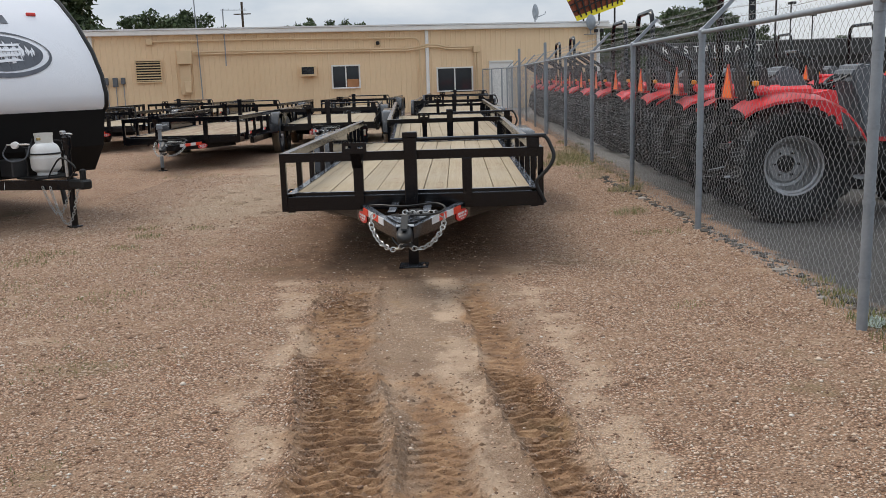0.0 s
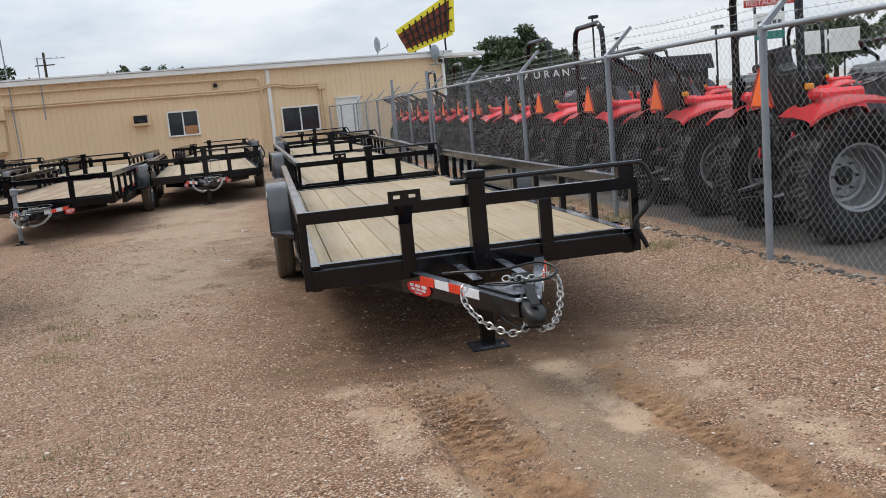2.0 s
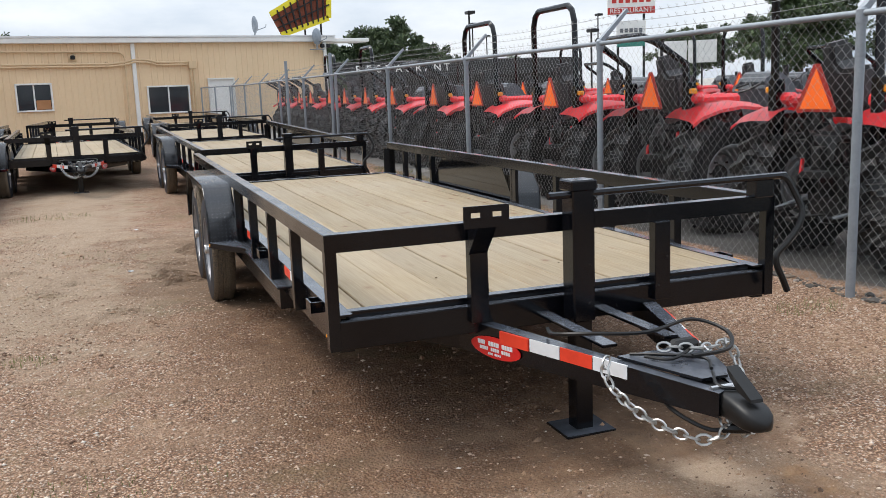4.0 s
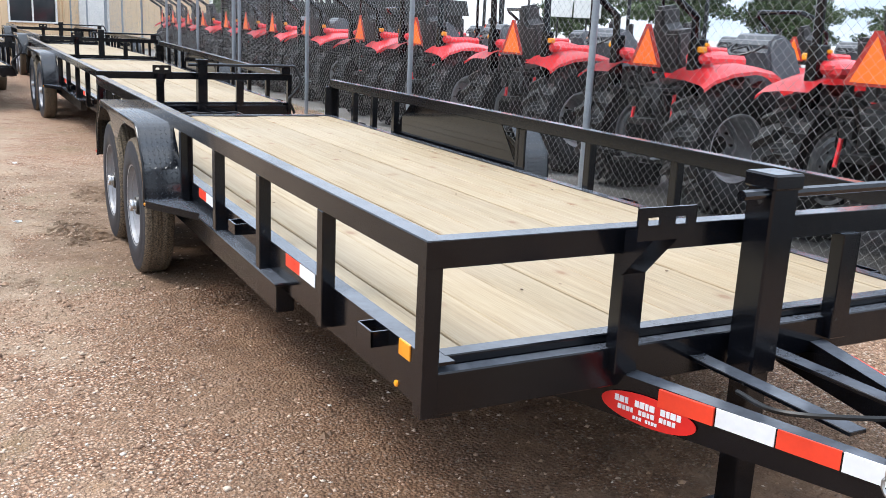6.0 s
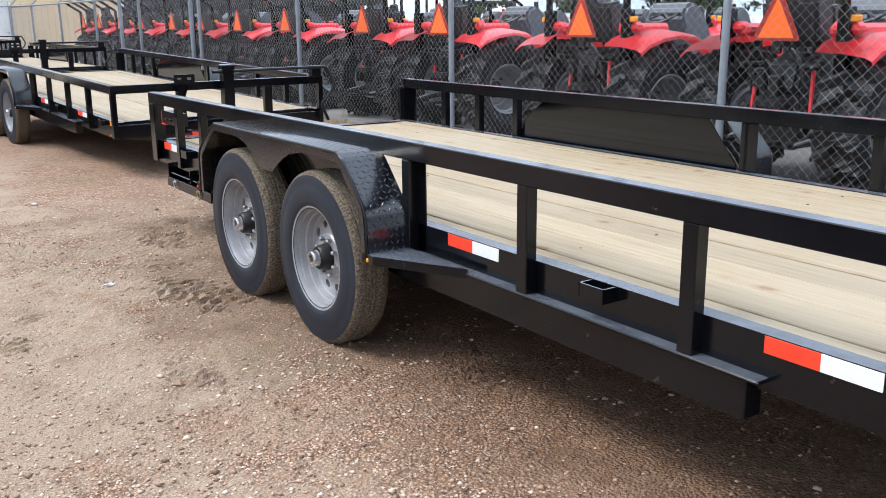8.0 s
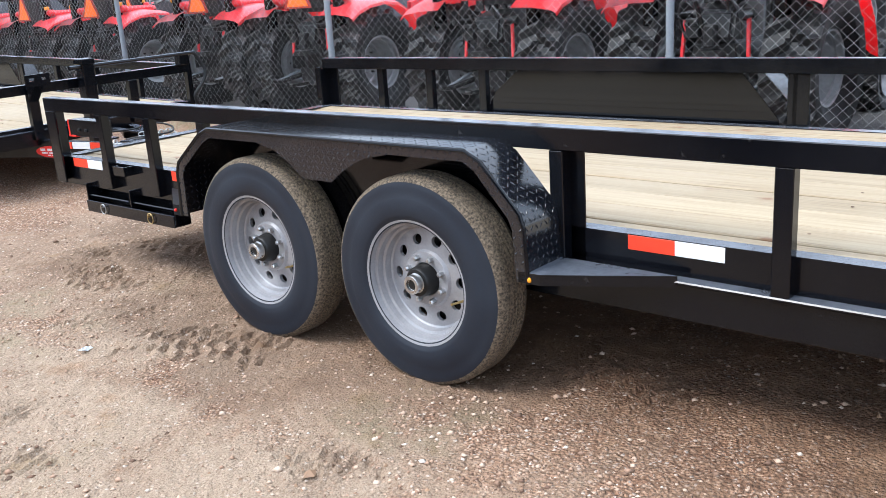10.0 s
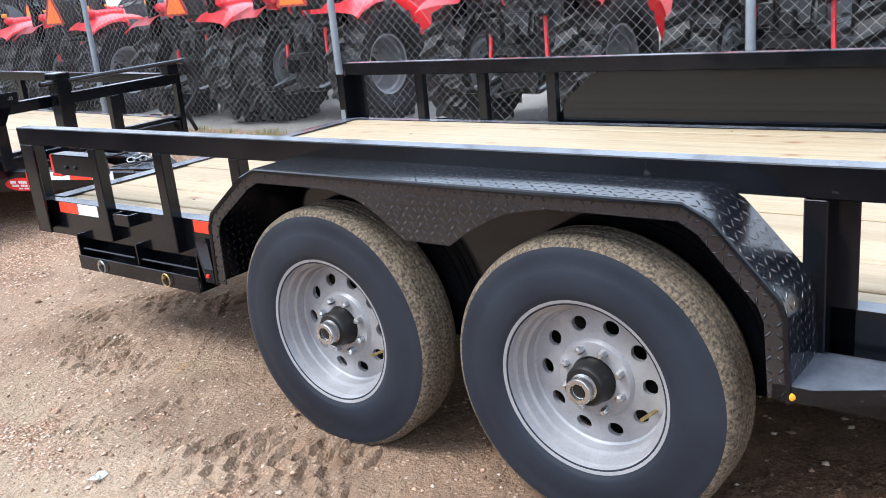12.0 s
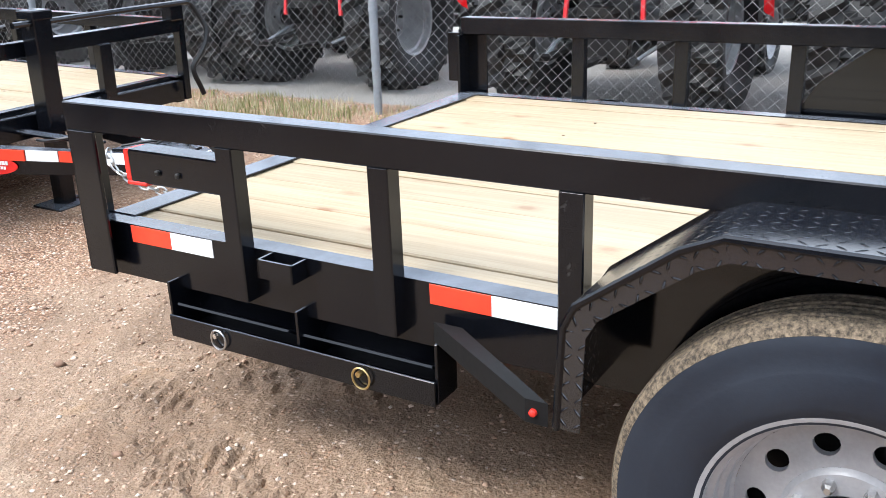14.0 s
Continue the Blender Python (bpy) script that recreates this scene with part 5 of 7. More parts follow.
    for s in (-1, 1):
        outer = [(s * 0.058, tip - 0.06), (s * 0.46, -3.62), (s * 0.80, -3.03), (s * 0.73, -2.98), (s * 0.40, -3.59), (s * 0.02, tip - 0.04)]
        tbm = prism(bmesh.new(), outer, 0.345, 0.480, "z")
        for v in tbm.verts:
            if v.co.y < tip + 0.1:
                v.co.z = 0.385 if v.co.z < 0.4 else 0.466
        part("tongue_beam", tbm, M_BLACK, t)
        run = -3.62 - tip
        d = Vector((0.385, run)).normalized()
        nrm = Vector((s * d.y, -d.x))
        def on(a, off=0.004):
            return Vector((s * (0.075 + 0.385 * a), tip + run * a)) + nrm * off
        for k, (a0, a1) in enumerate(((0.25, 0.378), (0.382, 0.51), (0.514, 0.644), (0.648, 0.78))):
            p, q = on(a0, 0.010 if k == 3 else 0.004), on(a1, 0.010 if k == 3 else 0.004)
            p2, q2 = on(a0, -0.002), on(a1, -0.002)
            part("reflector_tape", prism(bmesh.new(), [(p.x, p.y), (q.x, q.y), (q2.x, q2.y), (p2.x, p2.y)], 0.424, 0.474, "z"), M_TAPE_WHITE if k % 2 == 0 else M_TAPE_RED, t, "white reflective tape" if k % 2 == 0 else "red reflective tape")
        # oval red decal with pale lines of print
        c = on(0.805, 0.006)
        rot = Matrix(((s * d.x, nrm.x, 0), (d.y, nrm.y, 0), (0, 0, 1))).to_4x4()
        ob = bmesh.new()
        loop = [(0.150 * math.cos(2 * math.pi * j / 32), 0.044 * math.sin(2 * math.pi * j / 32)) for j in range(32)]
        prism(ob, loop, -0.002, 0.002, "y")
        ob.transform(Matrix.Translation((c.x, c.y, 0.396)) @ rot)
        dec = part("decal", ob, M_DECAL, t, "oval red decal with three lines of white print")
        bars = bmesh.new()
        for w, h, z in ((0.21, 0.018, 0.015), (0.18, 0.0135, -0.008), (0.07, 0.009, -0.027)):
            x = -w / 2
            k = 0
            while x < w / 2:
                ww = (0.010, 0.013, 0.008, 0.012)[k % 4] * h / 0.015
                if k % 5 != 4:
                    box(bars, (x + ww / 2, 0.004, z), (ww, 0.002, h))
                x += ww + 0.0035
                k += 1
        bars.transform(Matrix.Translation((c.x, c.y, 0.396)) @ rot)
        part("print", bars, M_DECALW, dec, "white lines of print")
    part("coupler_plate", prism(bmesh.new(), [(-0.05, tip + 0.04), (0.05, tip + 0.04), (0.16, tip + 0.38), (-0.16, tip + 0.38)], 0.474, 0.484, "z"), M_BLACK, t)
    cp, rings = bmesh.new(), []
    for y, w, zc, hh in ((tip + 0.16, 0.062, 0.424, 0.042), (tip - 0.02, 0.052, 0.424, 0.042), (tip - 0.08, 0.050, 0.422, 0.042), (tip - 0.13, 0.054, 0.416, 0.041), (tip - 0.165, 0.052, 0.410, 0.037), (tip - 0.192, 0.042, 0.405, 0.029), (tip - 0.210, 0.024, 0.401, 0.018), (tip - 0.216, 0.008, 0.400, 0.006)):
        ring = []
        for j in range(16):
            ca, sa = math.cos(2 * math.pi * j / 16), math.sin(2 * math.pi * j / 16)
            ring.append(cp.verts.new((w * math.copysign(abs(ca) ** 0.55, ca), y, zc + hh * math.copysign(abs(sa) ** 0.55, sa))))
        rings.append(ring)
    for p, q in zip(rings, rings[1:]):
        for j in range(16):
            cp.faces.new((p[j], p[(j + 1) % 16], q[(j + 1) % 16], q[j]))
    cap(cp, rings[0])
    cap(cp, list(reversed(rings[-1])))
    coupler = part("coupler", cp, M_BLACK_MATT, t, "black cast ball coupler", True)
    part("coupler_latch", prism(bmesh.new(), [(tip - 0.045, 0.545), (tip - 0.165, 0.472), (tip - 0.168, 0.461), (tip - 0.10, 0.480), (tip - 0.055, 0.522)], -0.022, 0.022, "x"), M_BLACK_MATT, coupler)
    part("latch_pin", tube(bmesh.new(), [(-0.06, tip - 0.02, 0.468), (0.06, tip - 0.02, 0.468)], 0.010, 8), M_CHROME, coupler)
    part("tongue_brace", boxes(((-0.13, -4.0, 0.49), (0.06, 0.62, 0.012)), ((0.13, -4.0, 0.49), (0.06, 0.62, 0.012)), bevel=0.002), M_BLACK, t)
    part("battery_box", boxes(((0.06, tip + 0.30, 0.517), (0.11, 0.055, 0.042)), bevel=0.015), M_BLACK_MATT, t, "small black breakaway box")
    wire = [(-0.24, -4.02, 0.50), (-0.30, -4.2, 0.53), (-0.22, -4.32, 0.55), (-0.02, -4.38, 0.545), (0.2, -4.33, 0.555), (0.27, -4.45, 0.53), (0.18, -4.58, 0.51), (0.02, -4.6, 0.51)]
    part("wiring", tube(bmesh.new(), smooth_line(wire), 0.0075, 6), M_BLACK_MATT, t, "loose black wiring", True)
    for s in (-1, 1):
        hang = [(s * 0.235, tip + 0.31, 0.505), (s * 0.262, tip + 0.29, 0.47), (s * 0.25, tip + 0.24, 0.41), (s * 0.20, tip + 0.13, 0.345), (s * 0.13, tip + 0.02, 0.312), (s * 0.07, tip - 0.04, 0.31), (s * 0.025, tip - 0.05, 0.335), (s * 0.01, tip - 0.02, 0.375)]
        chain_links(t, smooth_line(hang, 3))
    drop_wire = [(-0.06, tip + 0.30, 0.40), (-0.10, tip + 0.14, 0.36), (-0.03, tip + 0.02, 0.315), (0.03, tip - 0.01, 0.34), (0.05, tip + 0.02, 0.40)]
    for coil in ([(-0.12, tip + 0.36, 0.49), (-0.05, tip + 0.26, 0.505), (0.06, tip + 0.18, 0.50), (0.03, tip + 0.10, 0.49)], [(0.16, tip + 0.34, 0.495), (0.08, tip + 0.27, 0.515), (-0.04, tip + 0.22, 0.50), (-0.10, tip + 0.30, 0.495)], [(0.02, tip + 0.08, 0.485), (-0.03, tip - 0.02, 0.475), (0.03, tip - 0.07, 0.47)]):
        part("wiring", tube(bmesh.new(), smooth_line(coil), 0.006, 6), M_BLACK_MATT, t, "loose black wiring", True)
    part("wiring", tube(bmesh.new(), smooth_line(drop_wire), 0.007, 6), M_BLACK_MATT, t, "loose black wiring", True)
    part("wire_plug", tube(bmesh.new(), [(-0.02, tip - 0.03, 0.335), (0.04, tip - 0.09, 0.345)], 0.016, 8), M_BLACK_MATT, t, "black trailer plug", True)
    chain_links(t, [(-0.03, tip + 0.32, 0.515), (0.08, tip + 0.22, 0.52), (0.2, tip + 0.25, 0.515), (0.24, tip + 0.3, 0.505)])
    if mast_jack:
        jy = FRONT - 0.075
        jack = part("jack", boxes(((0, jy, 0.750), (0.10, 0.10, 0.57)), bevel=0.006), M_BLACK, t, "black square drop-leg jack")
        part("jack_cap", boxes(((0, jy, 1.030), (0.116, 0.116, 0.045)), bevel=0.006), M_BLACK, jack)
        part("drop_leg", boxes(((0, jy, 0.245), (0.078, 0.078, 0.55)), bevel=0.004), M_BLACK, jack)
        part("foot_plate", boxes(((0, jy, -0.006), (0.23, 0.2, 0.012)), bevel=0.003), M_BLACK, jack)
        ra = 0.995
        sh = tube(bmesh.new(), [(-0.15, jy - 0.03, ra), (1.06, jy + 0.03, ra + 0.0)], 0.0155, 8)
        part("crank_shaft", sh, M_BLACK, jack, smooth=True)
        part("shaft_bracket", boxes(((0.96, FRONT + 0.0, 0.94), (0.10, 0.07, 0.08)), bevel=0.004), M_BLACK, jack)
        hd = [(1.03, jy + 0.03, ra), (1.065, jy + 0.02, ra - 0.02), (1.10, jy, 0.90), (1.115, jy - 0.02, 0.84), (1.09, jy - 0.03, 0.77), (1.03, jy - 0.03, 0.70), (0.985, jy - 0.02, 0.65), (0.985, jy - 0.02, 0.60), (1.02, jy - 0.02, 0.53), (1.045, jy - 0.02, 0.475)]
        part("crank_handle", tube(bmesh.new(), smooth_line(hd), 0.015, 8), M_BLACK_MATT, jack, smooth=True)
    else:
        jack = part("jack", tube(bmesh.new(), [(-0.3, -4.02, 0.05), (-0.3, -4.02, 0.72)], 0.032, 12), M_GALV, t, "grey tongue jack", True)
        part("jack_head", boxes(((-0.3, -4.02, 0.76), (0.09, 0.09, 0.10)), bevel=0.01), M_GALV, jack)
        part("jack_handle", tube(bmesh.new(), [(-0.3, -4.02, 0.78), (-0.14, -4.07, 0.79), (-0.14, -4.13, 0.80)], 0.01, 6), M_GALV, jack)
        part("foot_plate", boxes(((-0.3, -4.02, -0.004), (0.16, 0.16, 0.012)), ((-0.3, -4.02, 0.03), (0.045, 0.045, 0.09)), bevel=0.003), M_BLACK, jack)
    # holder plate with two slots on the front rail
    hp = bmesh.new()
    x0, y = -0.43, FRONT - 0.135
    for c, s in (((x0, y, 0.972), (0.19, 0.008, 0.026)), ((x0 - 0.080, y, 0.949), (0.030, 0.008, 0.020)), ((x0 + 0.080, y, 0.949), (0.030, 0.008, 0.020)), ((x0, y, 0.949), (0.050, 0.008, 0.020)), ((x0, y, 0.919), (0.19, 0.008, 0.040))):
        box(hp, c, s)
    part("holder_plate", hp, M_BLACK, t, "black slotted holder plate")
    part("gusset", prism(bmesh.new(), [(FRONT - 0.018, 0.775), (y + 0.004, 0.897), (y + 0.004, 0.937), (FRONT - 0.018, 0.90)], x0 - 0.035, x0 + 0.045, "x"), M_BLACK, t)
    t.matrix_basis = m
    return t


PITCH = -0.2
first = trailer(pose(-0.355, 10.835, 0, PITCH))
second = copy_thing(first, pose(-0.285, 18.95, 0, 1.35, 0, 2.6))
for ob in second.children_recursive:
    if ob.name.startswith(("foot_plate", "drop_leg")):
        ob.location.z += 0.108
copy_thing(first, pose(-2.97, 23.25, 0, PITCH, 0, 3.5))
for x, y, a in ((-0.10, 27.3, 0.6), (-0.05, 35.2, 0.0), (-3.1, 32.0, -1.0), (-5.9, 28.6, 0.0), (-8.6, 24.6, 2.0), (-8.9, 33.0, 0.0), (-11.6, 28.5, 1.0)):
    copy_thing(first, pose(x, y, 0, PITCH, 0, a))
trailer(pose(-4.98, 19.85, 0, PITCH, 0, 1.0), False, M_WOOD_WORN, label="black utility trailer with worn pine deck and a tongue jack")


# ---- tractors behind the fence ----
def lugged_tyre(name, parent, c, r, w, rim_r, lugs):
    """A tractor tyre with a chevron of raised lugs; axle along y."""
    h, seg = w / 2, lugs * 6
    across = [-1.0, -0.9, -0.62, -0.3, -0.04, 0.04, 0.3, 0.62, 0.9, 1.0]
    bm, rings = bmesh.new(), []
    for k in range(seg):
        a = 2 * math.pi * k / seg
        ring = [(-0.62, rim_r), (-0.95, rim_r + (r - rim_r) * 0.4), (-1.0, r * 0.86)]
        for u in across[1:-1]:
            ph = (k / 6 + (0.5 if u > 0 else 0.0) - abs(u) * 0.62) % 1.0
            up = 1.0 if ph < 0.36 else 0.0
            ring.append((u, r * (1.0 - 0.035 * u * u) if up else r * 0.875))
        ring += [(1.0, r * 0.86), (0.95, rim_r + (r - rim_r) * 0.4), (0.62, rim_r)]
        rings.append([bm.verts.new((c[0] + q * math.cos(a), c[1] + u * h, c[2] + q * math.sin(a))) for u, q in ring])
    for k in range(seg):
        p, q = rings[k], rings[(k + 1) % seg]
        for j in range(len(p) - 1):
            bm.faces.new((p[j], p[j + 1], q[j + 1], q[j]))
    ob = part(name, bm, M_TREAD_DARK, parent, "black lugged tractor tyre")
    ob.data.materials.append(M_WALL_RUBBER)
    last = len(ring) - 2
    for i, poly in enumerate(ob.data.polygons):
        if i % (last + 1) in (0, 1, last - 1, last):
            poly.material_index = 1
    return ob


def tractor(m, label="red compact tractor with black seat, roll bar and orange triangle", bar_up=True):
    """Origin on the ground under the rear axle, nose along +x."""
    t = empty("tractor", label, "tractor", "tractors parked along the fence")
    R = 0.575
    for s in (-1, 1):
        yw = s * 0.63
        lugged_tyre("rear_tyre", t, (0, yw, R), R, 0.40, 0.28, 18)
        rm = bmesh.new()
        o = s * 0.165
        lathe(rm, [(yw + o * 0.72, 0.285), (yw + o * 0.76, 0.276), (yw + o * 0.72, 0.262), (yw + o * 0.45, 0.258), (yw + o * 0.40, 0.240), (yw - o * 0.50, 0.228), (yw - o * 0.66, 0.215), (yw - o * 0.72, 0.19), (yw - o * 0.55, 0.165), (yw - o * 0.55, 0.085), (yw - o * 0.75, 0.080)], 36, (0, 0, R), "y")
        lathe(rm, [(yw - o * 0.72, 0.28), (yw - o * 0.7, 0.25), (yw + o * 0.1, 0.245)], 30, (0, 0, R), "y")
        rim = part("rear_rim", rm, M_TRACRIM, t, "silver steel tractor rim", True)
        hm = bmesh.new()
        lathe(hm, [(yw - o * 0.9, 0.085), (yw - o * 0.5, 0.075), (yw - o * 0.42, 0.05), (yw - o * 0.42, 0.001)], 20, (0, 0, R), "y")
        part("hub", hm, M_BLACK_MATT, rim, "black wheel hub", True)
        for j in range(6):
            q = 2 * math.pi * j / 6
            part("wheel_bolt", tube(bmesh.new(), [(0.115 * math.cos(q), yw - o * 0.57, R + 0.115 * math.sin(q)), (0.115 * math.cos(q), yw - o * 0.36, R + 0.115 * math.sin(q))], 0.012, 6), M_BLACK_MATT, rim)
        lugged_tyre("front_tyre", t, (1.62, s * 0.56, 0.36), 0.36, 0.24, 0.19, 16)
        fm = bmesh.new()
        o = s * 0.11
        yf = s * 0.56
        lathe(fm, [(yf + o, 0.2), (yf + o * 0.8, 0.18), (yf + o * 0.2, 0.16), (yf + o * 0.3, 0.06), (yf + o * 0.5, 0.01)], 24, (1.62, 0, 0.36), "y")
        part("front_rim", fm, M_TRACRIM, t, smooth=True)
        # fender: a broad arched sheet over the wheel
        fb = bmesh.new()
        rows = []
        arc = [(-0.50, 1.085), (-0.40, 1.15), (-0.22, 1.205), (0.0, 1.23), (0.22, 1.205), (0.42, 1.10), (0.56, 0.94), (0.66, 0.76), (0.70, 0.62)]
        for x, z in arc:
            rows.append([fb.verts.new((x, s * yy, z + dz)) for yy, dz in ((0.40 + 0.66 * max(0.0, x - 0.15), 0.02), (0.62 + 0.28 * max(0.0, x - 0.15), 0.015), (0.80, -0.01), (0.855, -0.035), (0.86, -0.062))])
        for p, q in zip(rows, rows[1:]):
            for j in range(4):
                fb.faces.new((p[j], p[j + 1], q[j + 1], q[j]))
        ret = bmesh.ops.solidify(fb, geom=list(fb.faces), thickness=0.012)
        part("fender", fb, M_TRED, t, "glossy red wheel fender", True)
        part("fender_console", boxes(((-0.02, s * 0.42, 1.25), (0.56, 0.14, 0.10)), ((-0.27, s * 0.50, 1.27), (0.13, 0.22, 0.09)), bevel=0.03), M_TRED, t)
        part("turn_light", boxes(((-0.33, s * 0.58, 1.335), (0.05, 0.10, 0.05)), bevel=0.01), M_AMBER, t, "amber turn light")
        part("lower_arm", tube(bmesh.new(), [(0.0, s * 0.22, 0.5), (-0.5, s * 0.3, 0.42), (-0.62, s * 0.32, 0.44)], 0.028, 6), M_BLACK_MATT, t)
        part("lift_rod", tube(bmesh.new(), [(-0.30, s * 0.27, 0.62), (-0.27, s * 0.25, 0.98)], 0.017, 6), M_TRED, t)
    lo, hi = 0.95, 2.30
    if bar_up:
        legs = [(-0.34, -0.52, lo), (-0.36, -0.52, hi - 0.18), (-0.36, -0.47, hi - 0.06), (-0.36, -0.38, hi), (-0.36, 0.38, hi), (-0.36, 0.47, hi - 0.06), (-0.36, 0.52, hi - 0.18), (-0.34, 0.52, lo)]
    else:
        legs = [(-0.34, -0.52, lo), (-0.36, -0.52, 1.58), (-0.66, -0.50, 1.78), (-0.76, -0.40, 1.84), (-0.76, 0.40, 1.84), (-0.66, 0.50, 1.78), (-0.36, 0.52, 1.58), (-0.34, 0.52, lo)]
    part("roll_bar", tube(bmesh.new(), legs, 0.034, 8), M_BLACK, t, "black steel roll bar", True)
    for s in (-1, 1):
        part("roll_bar_base", boxes(((-0.33, s * 0.52, 1.17), (0.10, 0.09, 0.5)), bevel=0.01), M_BLACK, t)
    sm = prism(bmesh.new(), [(-0.20, 1.175), (0.20, 1.175), (0.20, 1.205), (0.03, 1.52), (-0.03, 1.52), (-0.20, 1.205)], -0.414, -0.408, "x")
    sign = part("slow_sign", sm, M_SMVRED, t, "orange triangle with dark red border")
    part("sign_face", prism(bmesh.new(), [(-0.16, 1.195), (0.16, 1.195), (0.0, 1.485)], -0.419, -0.414, "x"), M_SMV, sign)
    part("sign_bracket", boxes(((-0.39, 0, 1.16), (0.03, 0.08, 0.16)), bevel=0.004), M_BLACK_MATT, t)
    # rear: axle case, three-point lift, valves and hoses
    gc = bmesh.new()
    prism(gc, [(-0.19, 0.42), (-0.13, 0.36), (0.13, 0.36), (0.19, 0.42), (0.21, 0.62), (0.17, 0.80), (-0.17, 0.80), (-0.21, 0.62)], -0.30, 0.58, "x")
    bmesh.ops.bevel(gc, geom=list(gc.edges), offset=0.025, segments=2, affect="EDGES")
    part("gear_case", gc, M_BLACK_MATT, t, smooth=True)
    hh = prism(bmesh.new(), [(-0.36, 0.80), (-0.30, 1.02), (-0.10, 1.08), (0.22, 1.06), (0.22, 0.78)], -0.16, 0.16, "y")
    bmesh.ops.bevel(hh, geom=list(hh.edges), offset=0.03, segments=2, affect="EDGES")
    part("hydraulic_housing", hh, M_BLACK_MATT, t, smooth=True)
    part("lift_shaft", tube(bmesh.new(), [(-0.20, -0.27, 0.98), (-0.20, 0.27, 0.98)], 0.045, 10), M_BLACK_MATT, t, smooth=True)
    part("pto_guard", prism(bmesh.new(), [(-0.12, 0.56), (-0.12, 0.70), (-0.07, 0.74), (0.07, 0.74), (0.12, 0.70), (0.12, 0.56), (0.105, 0.56), (0.105, 0.69), (-0.105, 0.69), (-0.105, 0.56)], -0.46, -0.30, "x"), M_BLACK_MATT, t)
    part("drawbar", boxes(((-0.40, 0, 0.40), (0.46, 0.07, 0.03)), bevel=0.006), M_BLACK_MATT, t)
    for s in (-1, 1):
        part("lift_arm", tube(bmesh.new(), [(-0.20, s * 0.23, 0.98), (-0.44, s * 0.27, 0.99)], [0.035, 0.025], 8), M_BLACK_MATT, t, smooth=True)
        part("stabiliser", tube(bmesh.new(), [(-0.05, s * 0.38, 0.52), (-0.52, s * 0.31, 0.43)], 0.014, 6), M_GALV, t)
        part("axle_housing", tube(bmesh.new(), [(0, s * 0.15, 0.575), (0, s * 0.34, 0.575), (0, s * 0.46, 0.575)], [0.15, 0.12, 0.10], 12), M_BLACK_MATT, t, smooth=True)
        part("fender_stay", boxes(((-0.16, s * 0.36, 0.98), (0.07, 0.05, 0.50)), bevel=0.01), M_BLACK_MATT, t)
        part("hose", tube(bmesh.new(), smooth_line([(-0.30, s * 0.10, 1.02), (-0.42, s * 0.16, 1.12), (-0.40, s * 0.24, 1.00), (-0.32, s * 0.22, 0.82)]), 0.012, 6), M_SEAT, t, smooth=True)
    part("remote_valve", boxes(((-0.38, 0.13, 0.90), (0.07, 0.10, 0.14)), ((-0.42, 0.10, 0.93), (0.04, 0.03, 0.03)), ((-0.42, 0.16, 0.93), (0.04, 0.03, 0.03)), bevel=0.006), M_BLACK_MATT, t)
    part("engine", boxes(((0.95, 0, 0.58), (0.9, 0.34, 0.34)), bevel=0.04), M_BLACK_MATT, t)
    part("front_axle", boxes(((1.62, 0, 0.38), (0.12, 0.98, 0.11)), bevel=0.02), M_BLACK_MATT, t)
    part("top_link_bracket", boxes(((-0.36, 0, 0.84), (0.10, 0.09, 0.16)), bevel=0.012), M_BLACK_MATT, t)
    part("top_link", tube(bmesh.new(), [(-0.36, 0.05, 0.86), (-0.44, 0.09, 1.10)], 0.018, 6), M_BLACK_MATT, t)
    part("seat", boxes(((0.02, 0, 1.19), (0.46, 0.46, 0.13)), bevel=0.045), M_SEAT, t, "black vinyl seat")
    sb = box(bmesh.new(), (-0.20, 0, 1.43), (0.21, 0.50, 0.50), 0, pose(0, 0, 0, 0, -10, 0))
    bmesh.ops.bevel(sb, geom=[e for e in sb.edges if abs(e.verts[0].co.y - e.verts[1].co.y) < 1e-6 and min(e.verts[0].co.z, e.verts[1].co.z) > 1.4], offset=0.19, segments=5, affect="EDGES")
    bmesh.ops.bevel(sb, geom=[e for e in sb.edges if e.calc_face_angle(0) > 0.9], offset=0.03, segments=2, affect="EDGES")
    part("seat_back", sb, M_SEAT, t, "black vinyl seat back", True)
    part("floor", boxes(((0.62, 0, 0.72), (0.62, 0.95, 0.05)), bevel=0.01), M_BLACK_MATT, t)
    db = prism(bmesh.new(), [(0.86, 0.75), (0.80, 1.08), (0.70, 1.36), (0.74, 1.46), (0.86, 1.50), (1.02, 1.40), (1.14, 1.18), (1.14, 0.75)], -0.25, 0.25, "y")
    bmesh.ops.bevel(db, geom=list(db.edges), offset=0.035, segments=2, affect="EDGES")
    part("dashboard", db, M_GREYPL, t, "grey plastic dash cowl", True)
    hb = prism(bmesh.new(), [(1.0, 0.74), (1.0, 1.22), (1.35, 1.20), (1.75, 1.13), (2.02, 1.0), (2.06, 0.70)], -0.30, 0.30, "y")
    bmesh.ops.bevel(hb, geom=[e for e in hb.edges if abs(e.verts[0].co.y - e.verts[1].co.y) < 1e-6], offset=0.07, segments=3, affect="EDGES")
    part("hood", hb, M_TRED, t, "glossy red hood", True)
    part("grille", boxes(((2.06, 0, 0.92), (0.03, 0.4, 0.3)), bevel=0.01), M_BLACK_MATT, t)
    st = bmesh.new()
